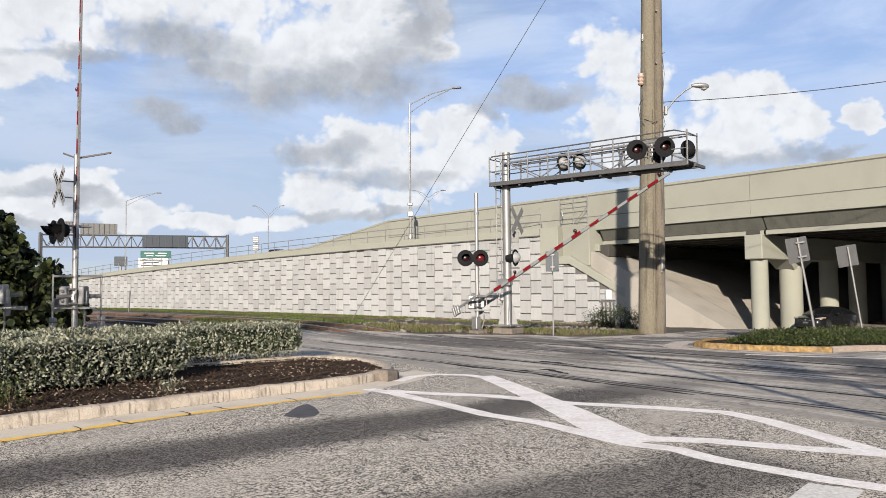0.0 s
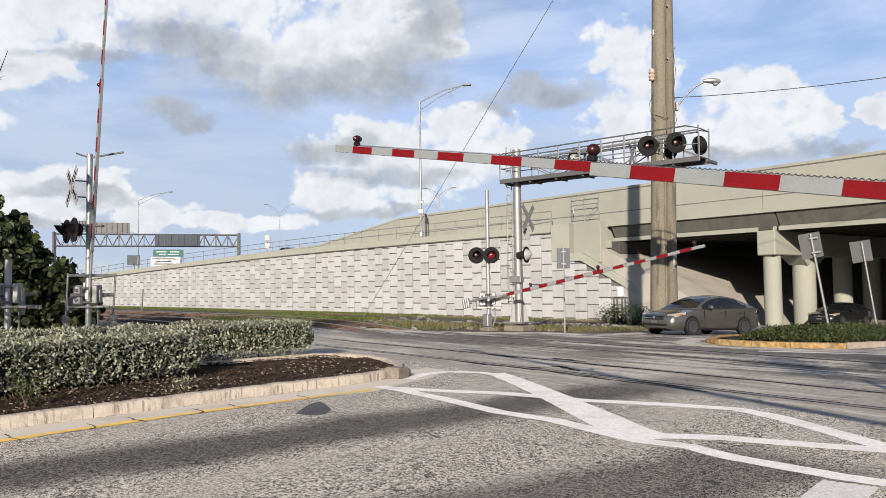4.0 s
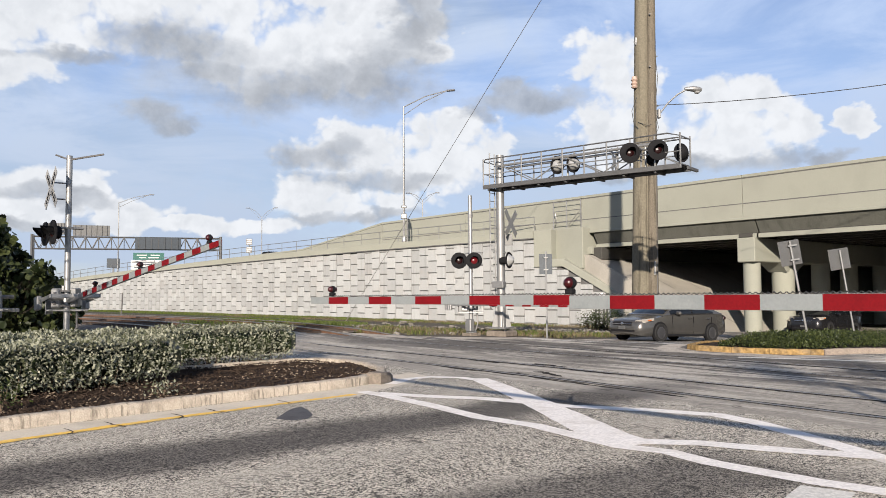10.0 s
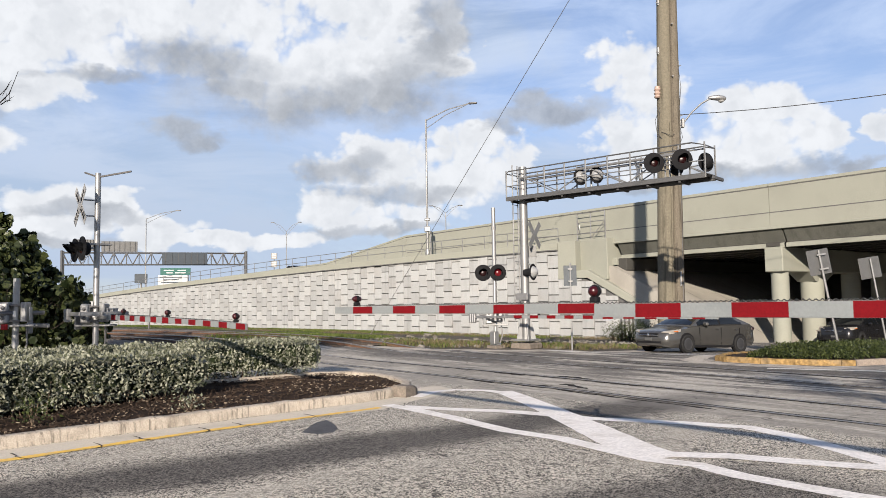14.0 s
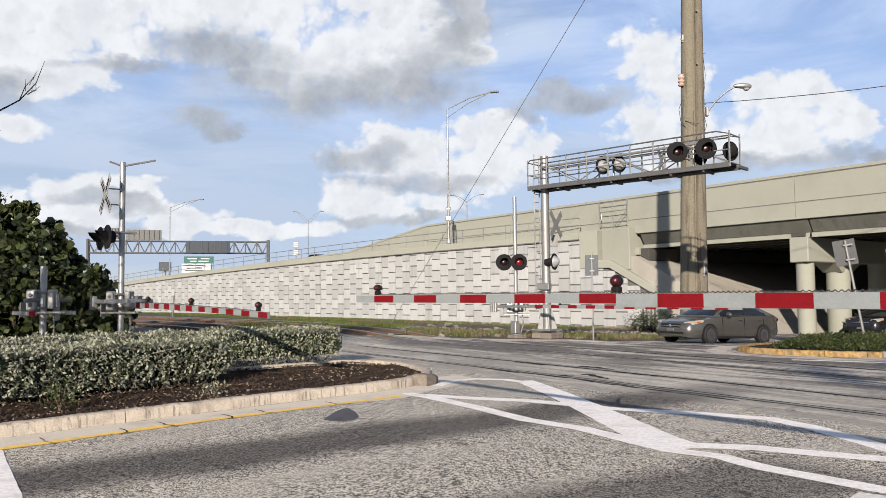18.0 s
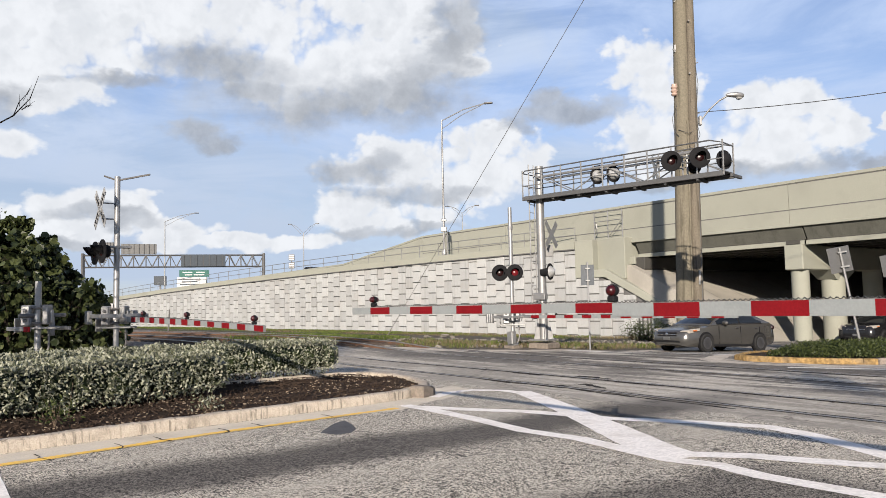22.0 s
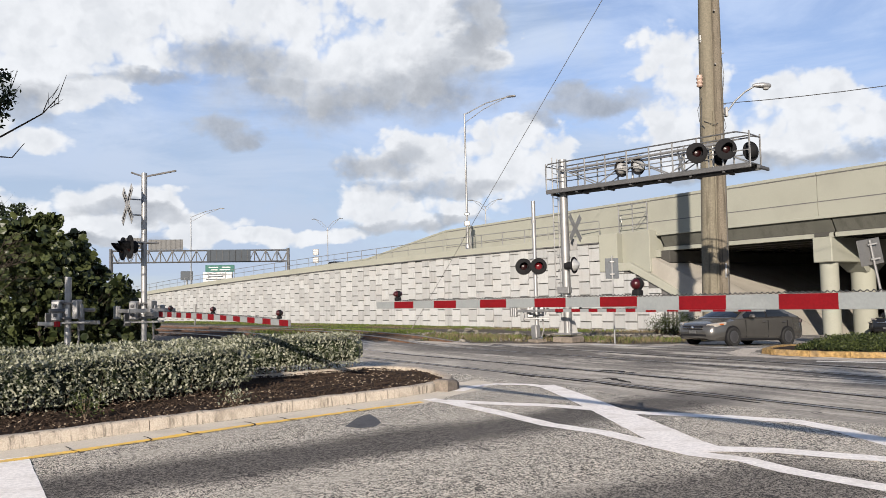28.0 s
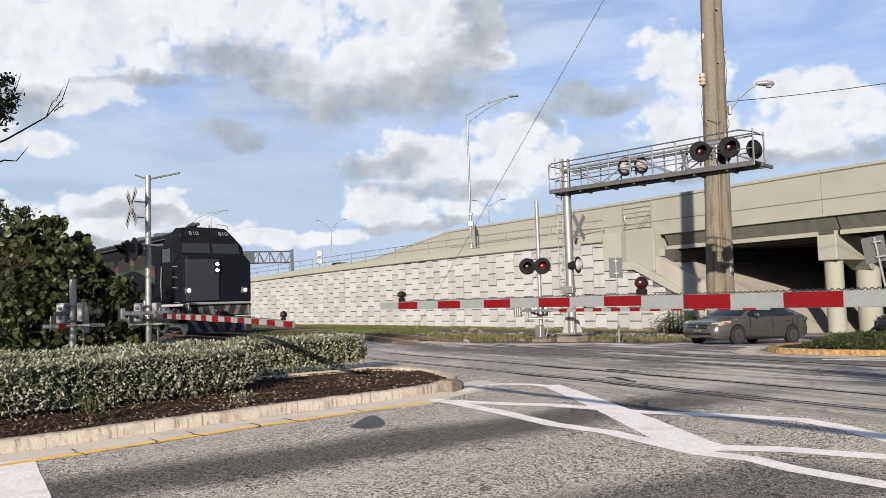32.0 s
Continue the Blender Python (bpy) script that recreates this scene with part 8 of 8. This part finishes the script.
    for i in range(6):
        y = -1.25 + 0.5 * i
        sk = 0.30 if i < 3 else -0.30
        part("plow_stripe", Shape().loft([[(0.062, y - 0.11, 0.74), (0.062, y + 0.11, 0.74), (0.05, y + 0.11, 0.74), (0.05, y - 0.11, 0.74)], [(0.362, y - 0.11 + sk, 0.13), (0.362, y + 0.11 + sk, 0.13), (0.35, y + 0.11 + sk, 0.13), (0.35, y - 0.11 + sk, 0.13)]][::-1]), "loco_stripe", t)
        part("frame_stripe", Shape().loft([[(0.104, y - 0.10 - sk * 0.5, 1.27), (0.104, y + 0.10 - sk * 0.5, 1.27), (0.100, y + 0.10 - sk * 0.5, 1.27), (0.100, y - 0.10 - sk * 0.5, 1.27)], [(0.104, y - 0.10, 0.84), (0.104, y + 0.10, 0.84), (0.100, y + 0.10, 0.84), (0.100, y - 0.10, 0.84)]][::-1]), "loco_stripe", t)
    part("brow_rail", Shape().tube([(-1.3, 0.55, 4.72), (-1.3, 0.55, 4.86), (-1.3, 1.05, 4.80), (-1.3, 1.05, 4.62)], 0.018, 5), "gate_white", t)
    for z in (2.0, 2.45, 2.9):
        part("grab_iron", Shape().tube([(-0.55, -1.57, z), (-0.55, -1.66, z + 0.03), (-0.80, -1.66, z + 0.03), (-0.80, -1.57, z)], 0.018, 5), "gate_white", t)
    # sides: door, window, ladders, grilles, coloured band
    for sg in (-1, 1):
        part("cab_window", Shape().box((-1.75, sg * 1.565, 3.45), (0.9, 0.03, 0.6), b=0.02), "loco_glass", t)
        part("cab_door", Shape().box((-2.7, sg * 1.56, 2.6), (0.7, 0.03, 2.2), b=0.02), "loco_blue", t)
        part("grab_iron", Shape().tube([(-2.25, sg * 1.6, 1.5), (-2.25, sg * 1.63, 2.2), (-2.25, sg * 1.6, 3.0)], 0.02, 6), "gate_white", t)
        for i in range(4):
            part("ladder_step", Shape().box((-0.6, sg * 1.58, 0.5 + 0.3 * i), (0.5, 0.06, 0.04), b=0.008), "gate_white", t)
        for i, m in enumerate(("band_green", "band_yellow", "band_red")):
            rows = [[(x, sg * 1.541, z - 0.13), (x, sg * 1.541, z + 0.13), (x, sg * 1.552, z + 0.13), (x, sg * 1.552, z - 0.13)] for x, z in [(-3.2 - 0.6 * k, 2.35 + 0.27 * i + 0.75 * math.sin(math.pi * k / 10)) for k in range(11)]]
            part("side_band", Shape().loft(rows), m, t)
        for i in range(5):
            part("side_grille", Shape().box((-5.0 - 2.3 * i, sg * 1.55, 3.3), (1.7, 0.03, 0.6), b=0.01), "loco_under", t)
    part("fuel_tank", Shape().box((-8.5, 0, 0.85), (4.2, 2.5, 0.8), b=0.15), "loco_under", t)
    for bx in (-3.0, -13.8):
        part("bogie", Shape().box((bx, 0, 0.75), (3.8, 2.6, 0.5), b=0.08), "loco_under", t)
        for wx in (-1.35, 1.35):
            for sg in (-1, 1):
                part("wheel", Shape().lathe([(0.50, -0.07), (0.53, -0.06), (0.51, 0.06), (0.4, 0.07)], pose(bx + wx, sg * 0.76, 0.51, 90, 0, 0), 24), "rail_steel", t)
    MOVERS["train"] = t


def train_pose(s):
    """The engine's pose when its nose is s metres short of the crossing."""
    q, d = track_at(min(s, 70.0), 0.0)
    q2, _ = track_at(min(s, 70.0) + 15.0, 0.0)
    if s > 70:
        q, q2 = q + d * (s - 70), q2 + d * (s - 70)
    e = (q - q2).normalized()
    near = track_at(min(s, 70.0), 0.0)[0]
    return pose(q.x, q.y, gz(near.x, near.y) + RAIL_LIFT(near) + (0.13 if s < 115 else 0.03), 0, 0, math.degrees(math.atan2(e.y, e.x)))


build_road()
build_tracks()
build_median()
build_wall()
build_bridge()
build_utility_pole()
build_highway()
build_gates()
build_cantilever()
build_signs()
build_verge_stones()
build_cars()
build_train()
build_island()
build_plants()


# ---- what moves ----
SEDAN_WAY = [(0.0, 25.2), (0.4, 20.12), (0.8, 15.88), (1.2, 12.18), (1.6, 8.95), (2.0, 6.3), (2.4, 4.37), (3.2, 2.1), (4.0, 0.76), (4.6, 0.25), (5.2, 0.0), (32.0, 0.0)]
SEDAN_AT = [(0, 25.04, 41.90, 28.5), (0.4, 22.23, 40.00, 27.0), (1.2, 16.61, 36.20, 24.0), (2, 11.95, 32.70, 22.0), (2.4, 10.33, 31.20, 23.0), (3.2, 8.34, 29.07, 28.2), (4, 7.18, 27.81, 31.3), (4.6, 6.73, 27.33, 32.4), (5.2, 6.52, 27.10, 33.0), (32, 6.52, 27.10, 33.0)]   # seconds, the nose, and its heading
SUV_WAY = [(0.0, 46.0), (3.0, 20.0), (4.0, 11.8), (4.6, 8.1), (5.0, 5.6), (5.4, 4.0), (5.8, 2.3), (6.2, 0.8), (6.8, 0.0), (32.0, 0.0)]


def motions():
    for key, rows in (("near", ARM_NEAR), ("left", ARM_LEFT), ("far", ARM_FAR)):
        swing(*GATES[key], rows)
    walk(MOVERS["sedan"], [(t, road_pose(Vector((x, y)), 0.0, a)) for t, x, y, a in SEDAN_AT])
    walk(MOVERS["suv"], [(t, road_pose(Vector((18.9, 39.6)), s)) for t, s in SUV_WAY])
    for key, rows in (("sedan", SEDAN_WAY), ("suv", SUV_WAY)):
        # the wheels turn with the way that the car has gone
        for w, x, y, r, sg in WHEELS[MOVERS[key].name]:
            spin = []
            for (t0, s0), (t1, s1) in zip(rows, rows[1:]):
                n = max(1, int(math.ceil((s0 - s1) / r / 1.2)))
                spin += [(t0 + (t1 - t0) * k / n, s0 + (s1 - s0) * k / n) for k in range(n)]
            spin.append(rows[-1])
            walk(w, [(t, pose(x, y, r, 90 * sg, 0, 0) @ Matrix.Rotation(sg * (rows[0][1] - s) / r, 4, "Z")) for t, s in spin])
    walk(MOVERS["train"], [(t, train_pose(24.15 + 27.0 * (32.0 - t))) for t in (0.0, 10.0, 20.0, 28.0, 29.5, 30.0, 30.4, 30.8, 31.1, 31.4, 31.6, 31.8, 32.0)])


motions()
